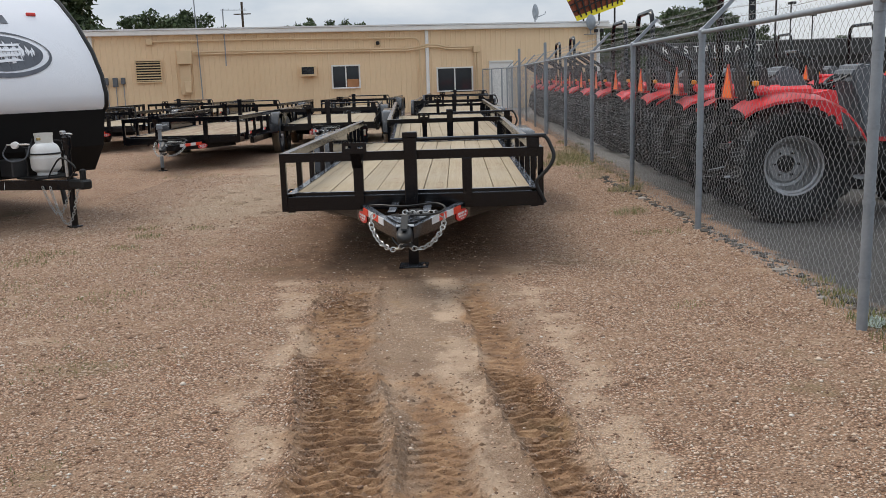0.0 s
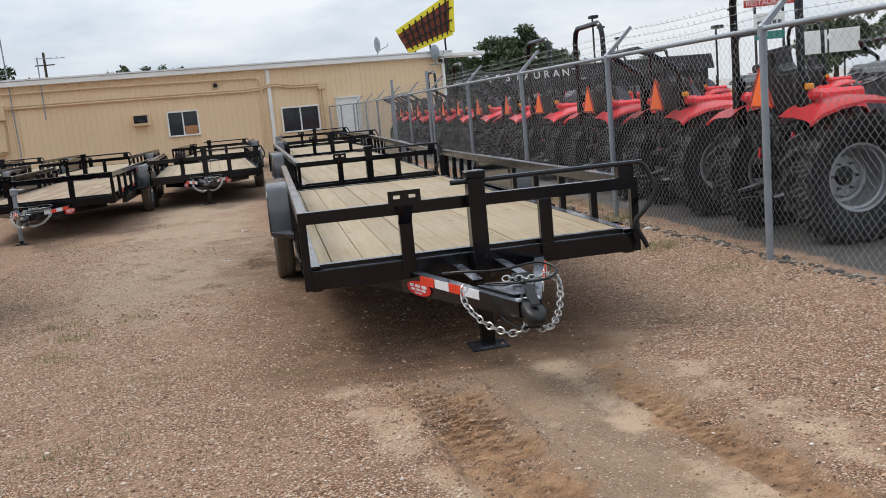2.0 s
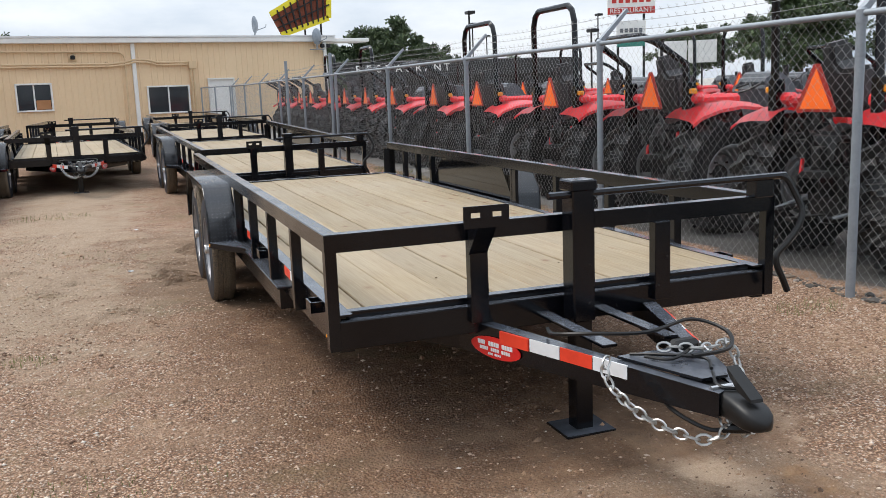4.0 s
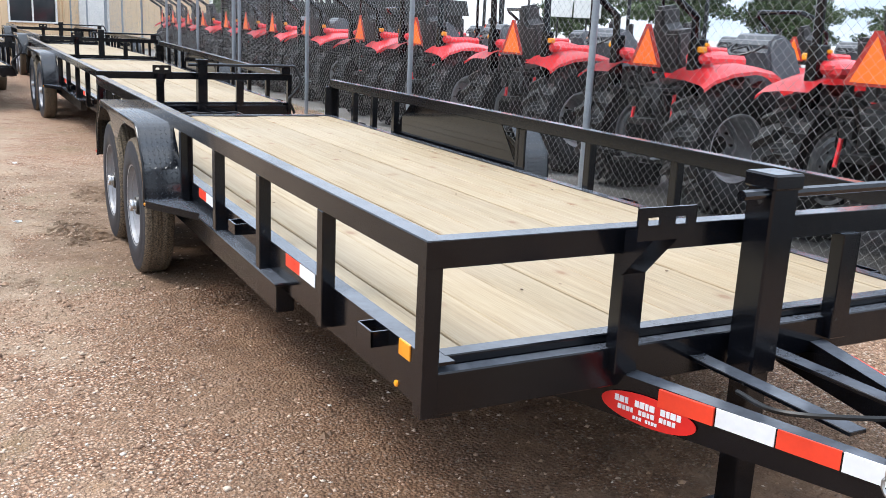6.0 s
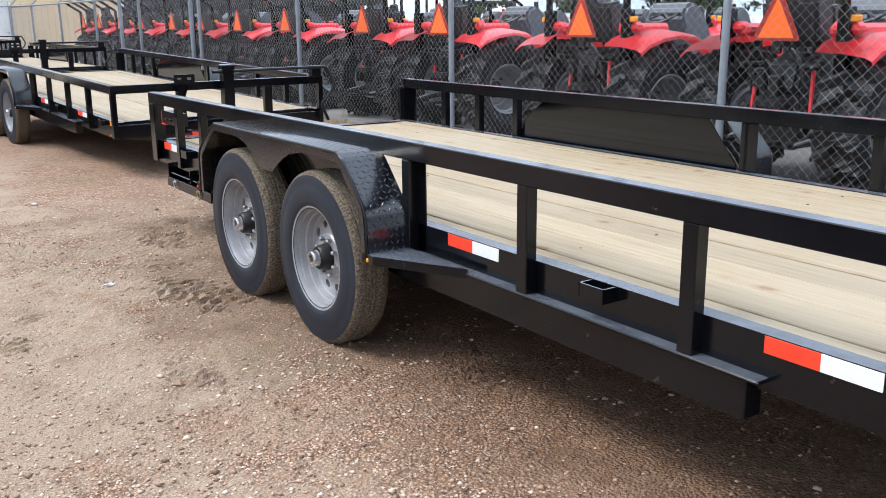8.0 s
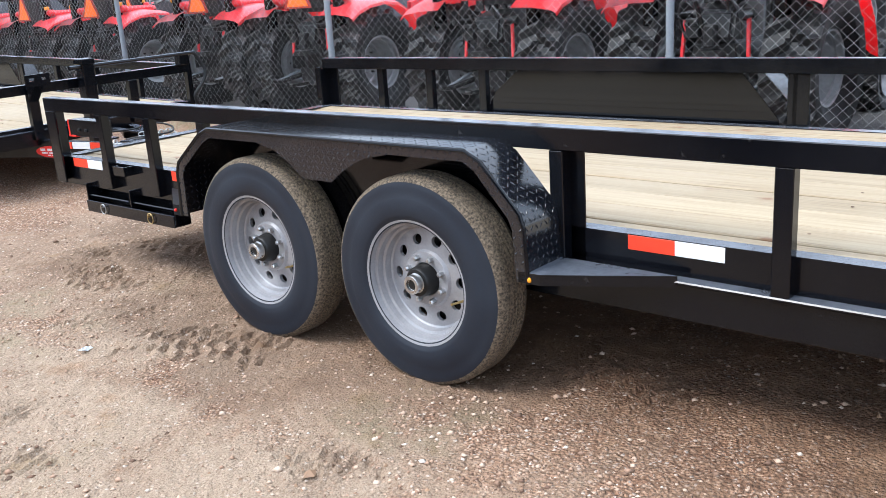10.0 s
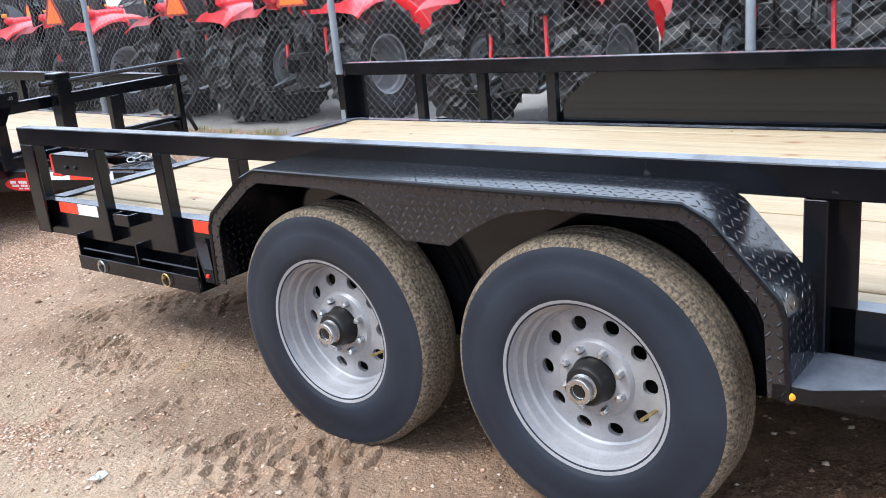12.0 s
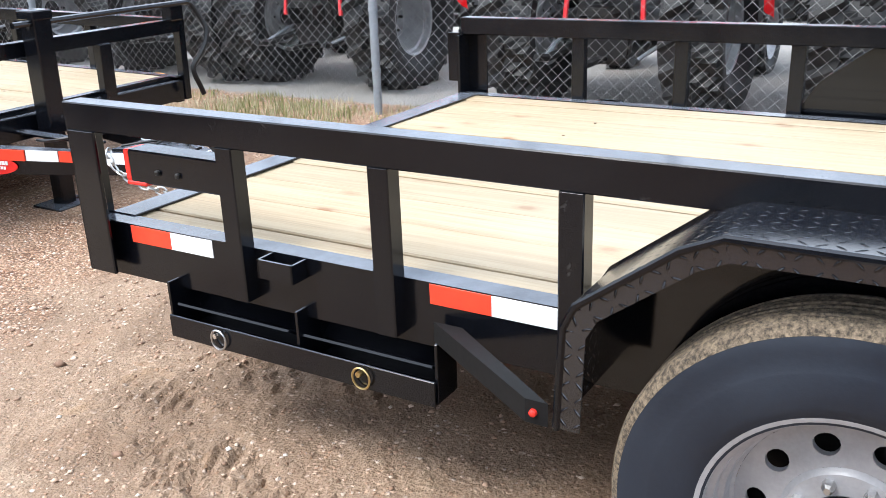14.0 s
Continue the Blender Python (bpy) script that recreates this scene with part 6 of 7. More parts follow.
    a = [Vector((0.70, 0, 1.38)) + Matrix.Rotation(radians(-30), 3, "Y") @ Vector((0.17 * math.cos(2 * math.pi * j / 20), 0.17 * math.sin(2 * math.pi * j / 20), 0)) for j in range(20)]
    tube(st, a, 0.014, 6, True)
    tube(st, [(0.70, 0, 1.38), (0.86, 0, 1.15)], 0.02, 6)
    for j in (0, 7, 13):
        tube(st, [a[j], (0.70, 0, 1.38)], 0.01, 5)
    part("steering_wheel", st, M_SEAT, t, smooth=True)
    part("muffler", tube(bmesh.new(), [(1.4, 0.33, 1.0), (1.4, 0.36, 1.55)], 0.03, 8), M_BLACK_MATT, t)
    t.matrix_basis = m
    return t


TX = 3.12
tr_a = tractor(pose(TX, 9.10, 0, 0, 0, 0))
tr_b = tractor(pose(TX, 23.6, 0, 0, 0, 0), "red compact tractor with folded roll bar and orange triangle", False)
for k, y in enumerate((11.3, 13.42, 15.88, 17.5, 19.98, 21.8, 25.4, 27.2, 29.0, 30.8, 32.6)):
    src = tr_b if k in (0, 3, 4) or k > 6 else tr_a
    copy_thing(src, pose(TX + (0.02, 0.0, 0.06, -0.03)[k % 4], y, 0, 0, 0, (k * 37) % 5 - 2))
for k in range(9):
    copy_thing(tr_b if k % 3 == 1 else tr_a, pose(8.6 + 0.2 * (k % 2), 12.6 + 2.25 * k, 0, 0, 0, (k * 23) % 7 - 3))


# ---- travel trailer beside the yard ----
def camper(m):
    c = empty("travel_trailer", "white travel trailer with rounded nose and grey graphic", "travel trailer")
    w = 1.15
    prof = [(-6.0, 1.18), (0.19, 1.18), (0.225, 1.22), (0.24, 1.36), (0.19, 1.58), (0.05, 1.86), (-0.20, 2.18), (-0.5, 2.46), (-0.9, 2.72), (-1.4, 2.9), (-6.0, 2.9)]
    bm = prism(bmesh.new(), prof, -w, w, "y")
    bmesh.ops.bevel(bm, geom=[e for e in bm.edges if abs(e.verts[0].co.y - e.verts[1].co.y) < 1e-6], offset=0.04, segments=2, affect="EDGES")
    body = part("body", bm, M_CAMPER, c, "white skin with rounded front", True)
    lowp = [(-6.0, 0.44), (-0.12, 0.44), (0.10, 0.75), (0.17, 1.08), (0.195, 1.18), (-6.0, 1.18)]
    part("lower_skirt", prism(bmesh.new(), lowp, -w + 0.01, w - 0.01, "y"), M_BLACK_DULL, c, "black lower skirt")
    for s in (-1, 1):
        pts = [(x + 0.004, s * (w - 0.01), z) for x, z in prof[1:10]]
        part("edge_trim", tube(bmesh.new(), pts, 0.024, 6), M_BLACK_MATT, c, "black edge trim", True)

    # front graphic: an oval emblem and bars of print that follow the nose
    def nose(z):
        for (xa, za), (xb, zb) in zip(prof[1:], prof[2:]):
            if za <= z <= zb:
                return xa + (xb - xa) * (z - za) / (zb - za)
        return 0.0

    def patch(name, loop, mat_, lab, off=0.006):
        b = bmesh.new()
        b.faces.new([b.verts.new((nose(z) + off, y, z)) for y, z in loop])
        bmesh.ops.triangulate(b, faces=b.faces)
        bmesh.ops.subdivide_edges(b, edges=b.edges, cuts=3)
        for v in b.verts:
            v.co.x = nose(v.co.z) + off
        return part(name, b, mat_, body, lab)

    def ring(name, cy, cz, ry, rz, tk, mat_):
        b = bmesh.new()
        n = 40
        out = [b.verts.new((0, cy + ry * math.cos(2 * math.pi * j / n), cz + rz * math.sin(2 * math.pi * j / n))) for j in range(n)]
        inn = [b.verts.new((0, cy + 0.01 + (ry - tk) * math.cos(2 * math.pi * j / n), cz + 0.015 + (rz - tk) * math.sin(2 * math.pi * j / n))) for j in range(n)]
        for j in range(n):
            b.faces.new((out[j], out[(j + 1) % n], inn[(j + 1) % n], inn[j]))
        for v in b.verts:
            v.co.x = nose(v.co.z) + 0.012
        return part(name, b, mat_, body, "grey oval emblem ring")

    cy, cz = -0.04, 1.84
    patch("emblem", [(cy + 0.52 * math.cos(2 * math.pi * j / 36), cz + 0.20 * math.sin(2 * math.pi * j / 36)) for j in range(36)], M_LOGO, "dark grey oval emblem")
    ring("emblem_ring", cy, cz - 0.01, 0.62, 0.26, 0.035, M_LOGO)
    for k in range(4):
        patch("emblem_streak", [(cy - 0.38 + 0.06 * k, cz + 0.09 - 0.06 * k), (cy + 0.30 - 0.04 * k, cz + 0.11 - 0.055 * k), (cy + 0.26, cz + 0.085 - 0.055 * k), (cy - 0.3 + 0.05 * k, cz + 0.065 - 0.06 * k)], M_CAMPER, "pale streak", 0.012)
    for k in range(4):
        patch("print_bar", [(cy - 0.45 + 0.2 * k, cz + 0.34), (cy - 0.30 + 0.2 * k, cz + 0.34), (cy - 0.30 + 0.2 * k, cz + 0.44), (cy - 0.45 + 0.2 * k, cz + 0.44)], M_LOGO, "dark bar of print", 0.008)
    part("clearance_light", boxes(((nose(2.3) + 0.02, 0.62, 2.3), (0.03, 0.12, 0.04)), bevel=0.01), M_REDLENS, body, "small orange clearance light")
    # tongue
    for s in (-1, 1):
        part("tongue_beam", prism(bmesh.new(), [(0.05, s * 0.55), (1.16, s * 0.05), (1.16, s * -0.03), (0.05, s * 0.45)], 0.38, 0.48, "z"), M_BLACK, c)
    part("coupler", boxes(((1.24, 0, 0.44), (0.26, 0.13, 0.10)), bevel=0.02), M_BLACK_MATT, c)
    part("jack", tube(bmesh.new(), [(1.07, 0, -0.03), (1.07, 0, 0.80)], 0.035, 10), M_BLACK, c, smooth=True)
    part("jack_foot", boxes(((1.07, 0, -0.03), (0.12, 0.12, 0.03)), bevel=0.004), M_BLACK, c)
    tb = bmesh.new()
    lathe(tb, [(0.520, 0.10), (0.553, 0.105), (0.570, 0.135), (0.603, 0.154), (0.698, 0.157), (0.703, 0.1585), (0.711, 0.1585), (0.715, 0.157), (0.786, 0.155), (0.819, 0.145), (0.848, 0.122), (0.869, 0.09), (0.877, 0.01)], 32, (0.66, 0.0, 0), "z")
    tank = part("gas_bottle", tb, M_TANK, c, "white gas bottle", True)
    col = bmesh.new()
    bands = [(0.864, 0.094), (0.889, 0.096), (0.947, 0.099), (0.972, 0.10)]
    loops = [[col.verts.new((0.66 + q * math.cos(2 * math.pi * j / 36), q * math.sin(2 * math.pi * j / 36), z)) for j in range(36)] for z, q in bands]
    for k in range(3):
        for j in range(36):
            if not (k == 1 and (22 <= j <= 25 or 28 <= j <= 30 or 4 <= j <= 12)):  # hand holds cut through the collar
                col.faces.new((loops[k][j], loops[k][(j + 1) % 36], loops[k + 1][(j + 1) % 36], loops[k + 1][j]))
    bmesh.ops.solidify(col, geom=list(col.faces), thickness=0.004)
    part("collar", col, M_TANK, tank, "white collar with hand holds", True)
    part("valve", boxes(((0.66, 0, 0.905), (0.04, 0.04, 0.07)), ((0.66, -0.05, 0.91), (0.03, 0.07, 0.03)), bevel=0.006), M_BRASS, tank, "brass bottle valve")
    part("strap", tube(bmesh.new(), [(0.66 + 0.160 * math.cos(2 * math.pi * j / 32), 0.160 * math.sin(2 * math.pi * j / 32), 0.752) for j in range(32)], 0.010, 6, True), M_BLACK_MATT, tank, "black strap")
    part("strap", tube(bmesh.new(), [(0.62, -0.105, 0.918), (0.62, -0.135, 0.835), (0.62, -0.158, 0.786), (0.62, -0.164, 0.728)], 0.010, 6), M_BLACK_MATT, tank, "black strap")
    part("bottle_rod", tube(bmesh.new(), [(0.50, -0.12, 0.50), (0.50, -0.12, 0.74), (0.47, -0.10, 0.80)], 0.008, 6), M_BLACK_MATT, c)
    part("bottle_tray", boxes(((0.66, 0, 0.50), (0.36, 0.5, 0.025)), bevel=0.004), M_BLACK_MATT, c)
    for xa, xb in ((0.44, 0.70), (0.74, 0.90)):
        ya, yb = (-0.55 + (x - 0.05) * 0.52 / 1.11 - 0.004 for x in (xa, xb))
        part("data_label", prism(bmesh.new(), [(xa, ya), (xb, yb), (xb - 0.002, yb - 0.004), (xa - 0.002, ya - 0.004)], 0.39, 0.465, "z"), M_DECALW, c, "white label on the tongue")
    part("jack_head", tube(bmesh.new(), [(1.07, 0, 0.80), (1.07, 0, 0.93), (1.07, 0, 0.95)], [0.045, 0.05, 0.03], 12), M_BLACK, c, "black jack head", True)
    part("jack_crank", boxes(((1.10, 0, 0.965), (0.15, 0.035, 0.022)), ((1.05, -0.02, 0.98), (0.05, 0.05, 0.04)), bevel=0.008), M_CHROME, c, "bright jack crank")
    part("jack_tube", tube(bmesh.new(), [(1.10, -0.05, 0.52), (1.10, -0.05, 0.74)], 0.016, 8), M_CHROME, c, "bright jack sleeve", True)
    part("latch", boxes(((1.30, 0, 0.53), (0.05, 0.06, 0.14)), bevel=0.012), M_BLACK_MATT, c)
    for x0, d in ((0.86, 0.30), (1.0, 0.40)):
        chain_links(c, [(x0 + 0.03 * k, -0.20 + 0.017 * k, 0.42 - d * math.sin(math.pi * k / 9)) for k in range(10)], 0.042)
    part("pigtail", tube(bmesh.new(), smooth_line([(1.16, -0.06, 0.50), (1.30, -0.08, 0.62), (1.10, -0.10, 0.72), (0.92, -0.10, 0.60), (0.86, -0.12, 0.50)]), 0.009, 6), M_BLACK_MATT, c, "black trailer wiring lead", True)
    part("regulator", tube(bmesh.new(), [(0.58, -0.28, 0.86), (0.62, -0.32, 0.86), (0.625, -0.325, 0.86)], [0.038, 0.036, 0.015], 16), M_TANK, c, "pale gas regulator", True)
    part("regulator_arm", tube(bmesh.new(), [(0.50, -0.33, 0.865), (0.74, -0.22, 0.865)], 0.010, 6), M_CHROME, c)
    part("gas_hose", tube(bmesh.new(), smooth_line([(0.50, -0.33, 0.86), (0.46, -0.36, 0.76), (0.56, -0.34, 0.69), (0.70, -0.26, 0.72), (0.74, -0.22, 0.85)]), 0.008, 6), M_GREYPL, c, smooth=True)
    bx = box(bmesh.new(), (0.36, -0.20, 0.60), (0.24, 0.18, 0.20), 0.015)
    part("battery_box", bx, M_SEAT, c, "black battery box")
    part("gas_hose", tube(bmesh.new(), smooth_line([(0.60, -0.26, 0.86), (0.62, -0.16, 0.82), (0.65, -0.06, 0.91)]), 0.009, 6), M_BLACK_MATT, c, smooth=True)
    part("gas_hose", tube(bmesh.new(), smooth_line([(0.66, 0.06, 0.90), (0.62, 0.26, 0.84), (0.5, 0.30, 0.6), (0.45, 0.28, 0.48)]), 0.009, 6), M_BLACK_MATT, c, smooth=True)
    part("stabiliser", tube(bmesh.new(), [(-0.55, 0.9, 0.55), (-0.45, 0.9, 0.02)], 0.03, 8), M_BLACK_MATT, c)
    part("stabiliser", tube(bmesh.new(), [(-0.55, -0.9, 0.55), (-0.45, -0.9, 0.02)], 0.03, 8), M_BLACK_MATT, c)
    for y in (-0.95, 0.95):
        for x in (-3.0, -3.85):
            wb = bmesh.new()
            lathe(wb, [(y - 0.1, 0.2), (y - 0.1, 0.34), (y + 0.1, 0.34), (y + 0.1, 0.2), (y + 0.04, 0.18), (y + 0.04, 0.01)], 28, (x, 0, 0.34), "y")
            part("wheel", wb, M_RUBBER, c, smooth=True)
    c.matrix_basis = m
    return c


camper(pose(-5.02, 10.08, 0.04, 0, 0, -33.2))


# ---- far: trees, signs, lamps, the dark restaurant ----
def tree(name, x, y, h, spread, seed, label="dark green broad oak behind the buildings"):
    rng = np.random.default_rng(seed)
    t = empty(name, label, "tree", "trees behind the yard", m=pose(x, y, 0))
    bm = tube(bmesh.new(), [(0, 0, -0.2), (0.1, 0.05, h * 0.25), (0, 0.1, h * 0.45), (0.2, 0, h * 0.7)], [h * 0.045, h * 0.035, h * 0.026, h * 0.01], 8)
    ends = []
    for k in range(13):
        a, up = rng.uniform(0, 6.28), rng.uniform(0.28, 0.88)
        e = Vector((math.cos(a) * spread * rng.uniform(0.45, 0.85), math.sin(a) * spread * rng.uniform(0.45, 0.85), h * up))
        tube(bm, [(0, 0.05, h * rng.uniform(0.25, 0.42)), e * 0.5 + Vector((0, 0, h * 0.17)), e], [h * 0.02, h * 0.012, h * 0.004], 5)
        ends.append(e)
    part("trunk", bm, M_BARK, t)
    verts, faces = [], []
    ends += [Vector((0, 0, h * 0.86)), Vector((spread * 0.25, 0, h * 0.8)), Vector((-spread * 0.3, 0.1, h * 0.76))]
    ends += [Vector((rng.normal(0, 0.3) * spread, rng.normal(0, 0.3) * spread, h * rng.uniform(0.25, 0.7))) for k in range(8)]
    for e in ends:
        for cl in range(7):
            c = np.array(e) + rng.normal(0, 1, 3) * np.array([spread * 0.17, spread * 0.17, h * 0.07])
            for k in range(130):
                d = rng.normal(0, 1, 3)
                d = d / np.linalg.norm(d) * rng.uniform(0.4, 1.0) * np.array([spread * 0.17, spread * 0.17, h * 0.075])
                p, sz = c + d, rng.uniform(0.14, 0.33) * h / 9
                u, v = rng.normal(0, 1, 3), rng.normal(0, 1, 3)
                u, v = u / np.linalg.norm(u) * sz, v / np.linalg.norm(v) * sz
                b = len(verts)
                verts += [tuple(p - u), tuple(p + v), tuple(p + u)]
                faces.append((b, b + 1, b + 2))
    o = new("crown", mesh_of("crown", verts, faces, M_LEAF))
    o.parent = t
    return t


for k, (x, y, h, sp) in enumerate(((-34.6, 72, 11.6, 6.6), (-44.0, 70, 11.0, 7.0), (-24.0, 72, 6.9, 4.2), (-20.2, 70, 6.9, 3.6), (-12.0, 74, 6.1, 2.6), (-9.4, 74, 6.0, 2.6), (27.0, 101, 9.2, 5.2), (22.5, 104, 6.6, 3.6), (32.0, 103, 6.4, 3.6), (14.2, 80, 6.0, 2.6), (50.0, 118, 5.2, 4.0), (61.0, 94, 7.3, 4.2), (66.5, 83, 11.0, 6.2), (78.0, 78, 7.4, 6.0), (86.0, 66, 7.6, 7.0), (94.0, 56, 7.6, 7.0), (100.0, 42, 7.6, 7.0), (105.0, 26, 10.0, 8.0))):
    tree("oak_tree", x, y, h, sp, 11 + k)


def words(name, body, size, m, material, parent=None, label=""):
    cu = bpy.data.curves.new(name, "FONT")
    cu.body, cu.size, cu.extrude, cu.align_x, cu.align_y = body, size, 0.03, "CENTER", "CENTER"
    tmp = bpy.data.objects.new(name, cu)
    me = bpy.data.meshes.new_from_object(tmp)
    bpy.data.objects.remove(tmp)
    me.materials.clear()
    me.materials.append(material)
    ob = new(name, me)
    ob.matrix_basis = m
    if parent:
        ob.parent = parent
    if label:
        tagged(ob, label)
    return ob


rest = empty("restaurant", "low dark restaurant building with white letters on its front", "building", m=pose(24.7, 90, 0))
part("wall", boxes(((4, 5, 1.5), (30, 10, 3.0)), bevel=0.05), M_DARKBLD, rest)
part("roof", prism(bmesh.new(), [(-0.6, 2.6), (10.6, 2.6), (10.6, 4.5), (0.0, 4.1)], -11.4, 19.4, "x"), M_DARKBLD, rest, "dark sloped fascia and roof")
for k, sign_letter in enumerate("RESTAURANT"):
    words("letter", sign_letter, 1.02, pose(-4.5 + 1.0 * k, -0.42, 3.42, 80, 0, 0), M_WHITE, rest, "white letter of the word RESTAURANT")

sg = empty("pylon_sign", "tall roadside sign with a white and red board", "sign", m=pose(65.4, 114.8, 0, 0, 0, -26) @ Matrix.Scale(1.17, 4))
for x in (-1.5, 1.5):
    part("pole", tube(bmesh.new(), [(x, 0, 0), (x, 0, 9.0)], 0.15, 8), M_BLACK_MATT, sg)
part("board", boxes(((0, -0.2, 10.1), (5.5, 0.5, 2.5)), bevel=0.05), M_WHITE, sg, "white board with red print")
M_SIGNRED = plain("red_sign_print", (0.5, 0.03, 0.02), (0.42, 0.025, 0.018), 1.0, 0.5)
for k in range(6):
    part("name_bar", boxes(((-1.95 + 0.78 * k, -0.47, 10.6), (0.52, 0.04, 0.95)), bevel=0), M_SIGNRED, sg, "red bar of print")
part("board_band", boxes(((0, -0.46, 9.25), (5.4, 0.04, 0.75)), bevel=0), M_SIGNRED, sg, "red band")
words("lettering", "RESTAURANT", 0.8, pose(0, -0.5, 9.25, 90, 0, 0), M_WHITE, sg, "white letters reading RESTAURANT")
part("lower_board", boxes(((0, -0.1, 7.2), (3.4, 0.4, 1.8)), bevel=0.05), M_WHITE, sg, "white lower board")
for k in range(5):
    part("lower_print", boxes(((-1.1 + 0.55 * k, -0.33, 7.0), (0.38, 0.04, 0.45)), bevel=0), M_GREYPL, sg, "grey bar of print")
M_TEAL = plain("teal_sign", (0.03, 0.22, 0.17), (0.025, 0.18, 0.14), 1.0, 0.5)
part("teal_board", boxes(((0, -0.1, 5.6), (3.2, 0.4, 0.9)), bevel=0.05), M_TEAL, sg, "teal board")
wb = empty("billboard", "blank white billboard on posts", "billboard", m=pose(57.5, 90.1, 0, 0, 0, -26))
for x in (-1.6, 1.6):
    part("panel", boxes(((x, 0, 4.3), (3.0, 0.3, 2.4)), bevel=0.03), M_WHITE, wb)
    part("pole", tube(bmesh.new(), [(x, 0.2, 0), (x, 0.2, 4.0)], 0.1, 6), M_BLACK_MATT, wb)

bb = empty("roof_sign", "slanted rust-red lattice sign with yellow border beyond the roof", "sign", m=pose(8.9, 60.0, 0))
corner = [(-1.7, 6.18), (2.0, 8.25), (1.87, 5.93), (-1.1, 4.96)]
part("panel", prism(bmesh.new(), corner, 0.0, 0.1, "y"), M_RUST, bb, "rust red latticed panel")


def strip(a, b, w):
    a, b = Vector(a), Vector(b)
    q = (b - a).normalized()
    q = Vector((-q.y, q.x)) * w / 2
    return [tuple(a + q), tuple(b + q), tuple(b - q), tuple(a - q)]


for a, b in ((corner[2], corner[3]), (corner[1], corner[2]), (corner[0], corner[1])):
    part("border", prism(bmesh.new(), strip(a, b, 0.32), -0.1, 0.0, "y"), M_YELLOW, bb, "yellow border")
for k in range(1, 9):
    u = k / 9
    a = [corner[0][i] + (corner[1][i] - corner[0][i]) * u for i in (0, 1)]
    b = [corner[3][i] + (corner[2][i] - corner[3][i]) * u for i in (0, 1)]
    part("rib", prism(bmesh.new(), strip(a, b, 0.09), -0.16, -0.02, "y"), M_BLACK_MATT, bb)
for v in (0.33, 0.66):
    a = [corner[0][i] + (corner[3][i] - corner[0][i]) * v for i in (0, 1)]
    b = [corner[1][i] + (corner[2][i] - corner[1][i]) * v for i in (0, 1)]
    part("rib", prism(bmesh.new(), strip(a, b, 0.08), -0.2, -0.02, "y"), M_BLACK_MATT, bb)
for x in (-0.6, 0.4, 1.4):
    part("pole", tube(bmesh.new(), [(x, 0.15, 0), (x, 0.15, 6.0)], 0.06, 6), M_BLACK_MATT, bb)

for x, y, h in ((24.0, 70.0, 6.9), (42.0, 110.0, 7.4), (47.5, 92.0, 8.4), (33.0, 92.0, 7.6), (29.0, 60.0, 4.8), (86.0, 80.0, 9.0)):
    lp = empty("street_lamp", "tall dark parking lot lamp", "lamp post", "parking lot lamps", m=pose(x, y, 0))
    part("pole", tube(bmesh.new(), [(0, 0, 0), (0, 0, h)], 0.07, 6), M_BLACK_MATT, lp)
    part("head", boxes(((0.0, -0.2, h + 0.1), (0.6, 0.8, 0.24)), bevel=0.05), M_BLACK_MATT, lp)
for x, y in ((-31.0, 100.0), (-18.3, 80.0)):
    up = empty("utility_pole", "wooden utility pole behind the roof", "utility pole", m=pose(x, y, 0))
    part("pole", tube(bmesh.new(), [(0, 0, 0), (0, 0, 8.4)], 0.10, 8), M_BARK, up)
    part("crossarm", boxes(((0, 0, 7.4), (1.5, 0.08, 0.09))), M_BARK, up)


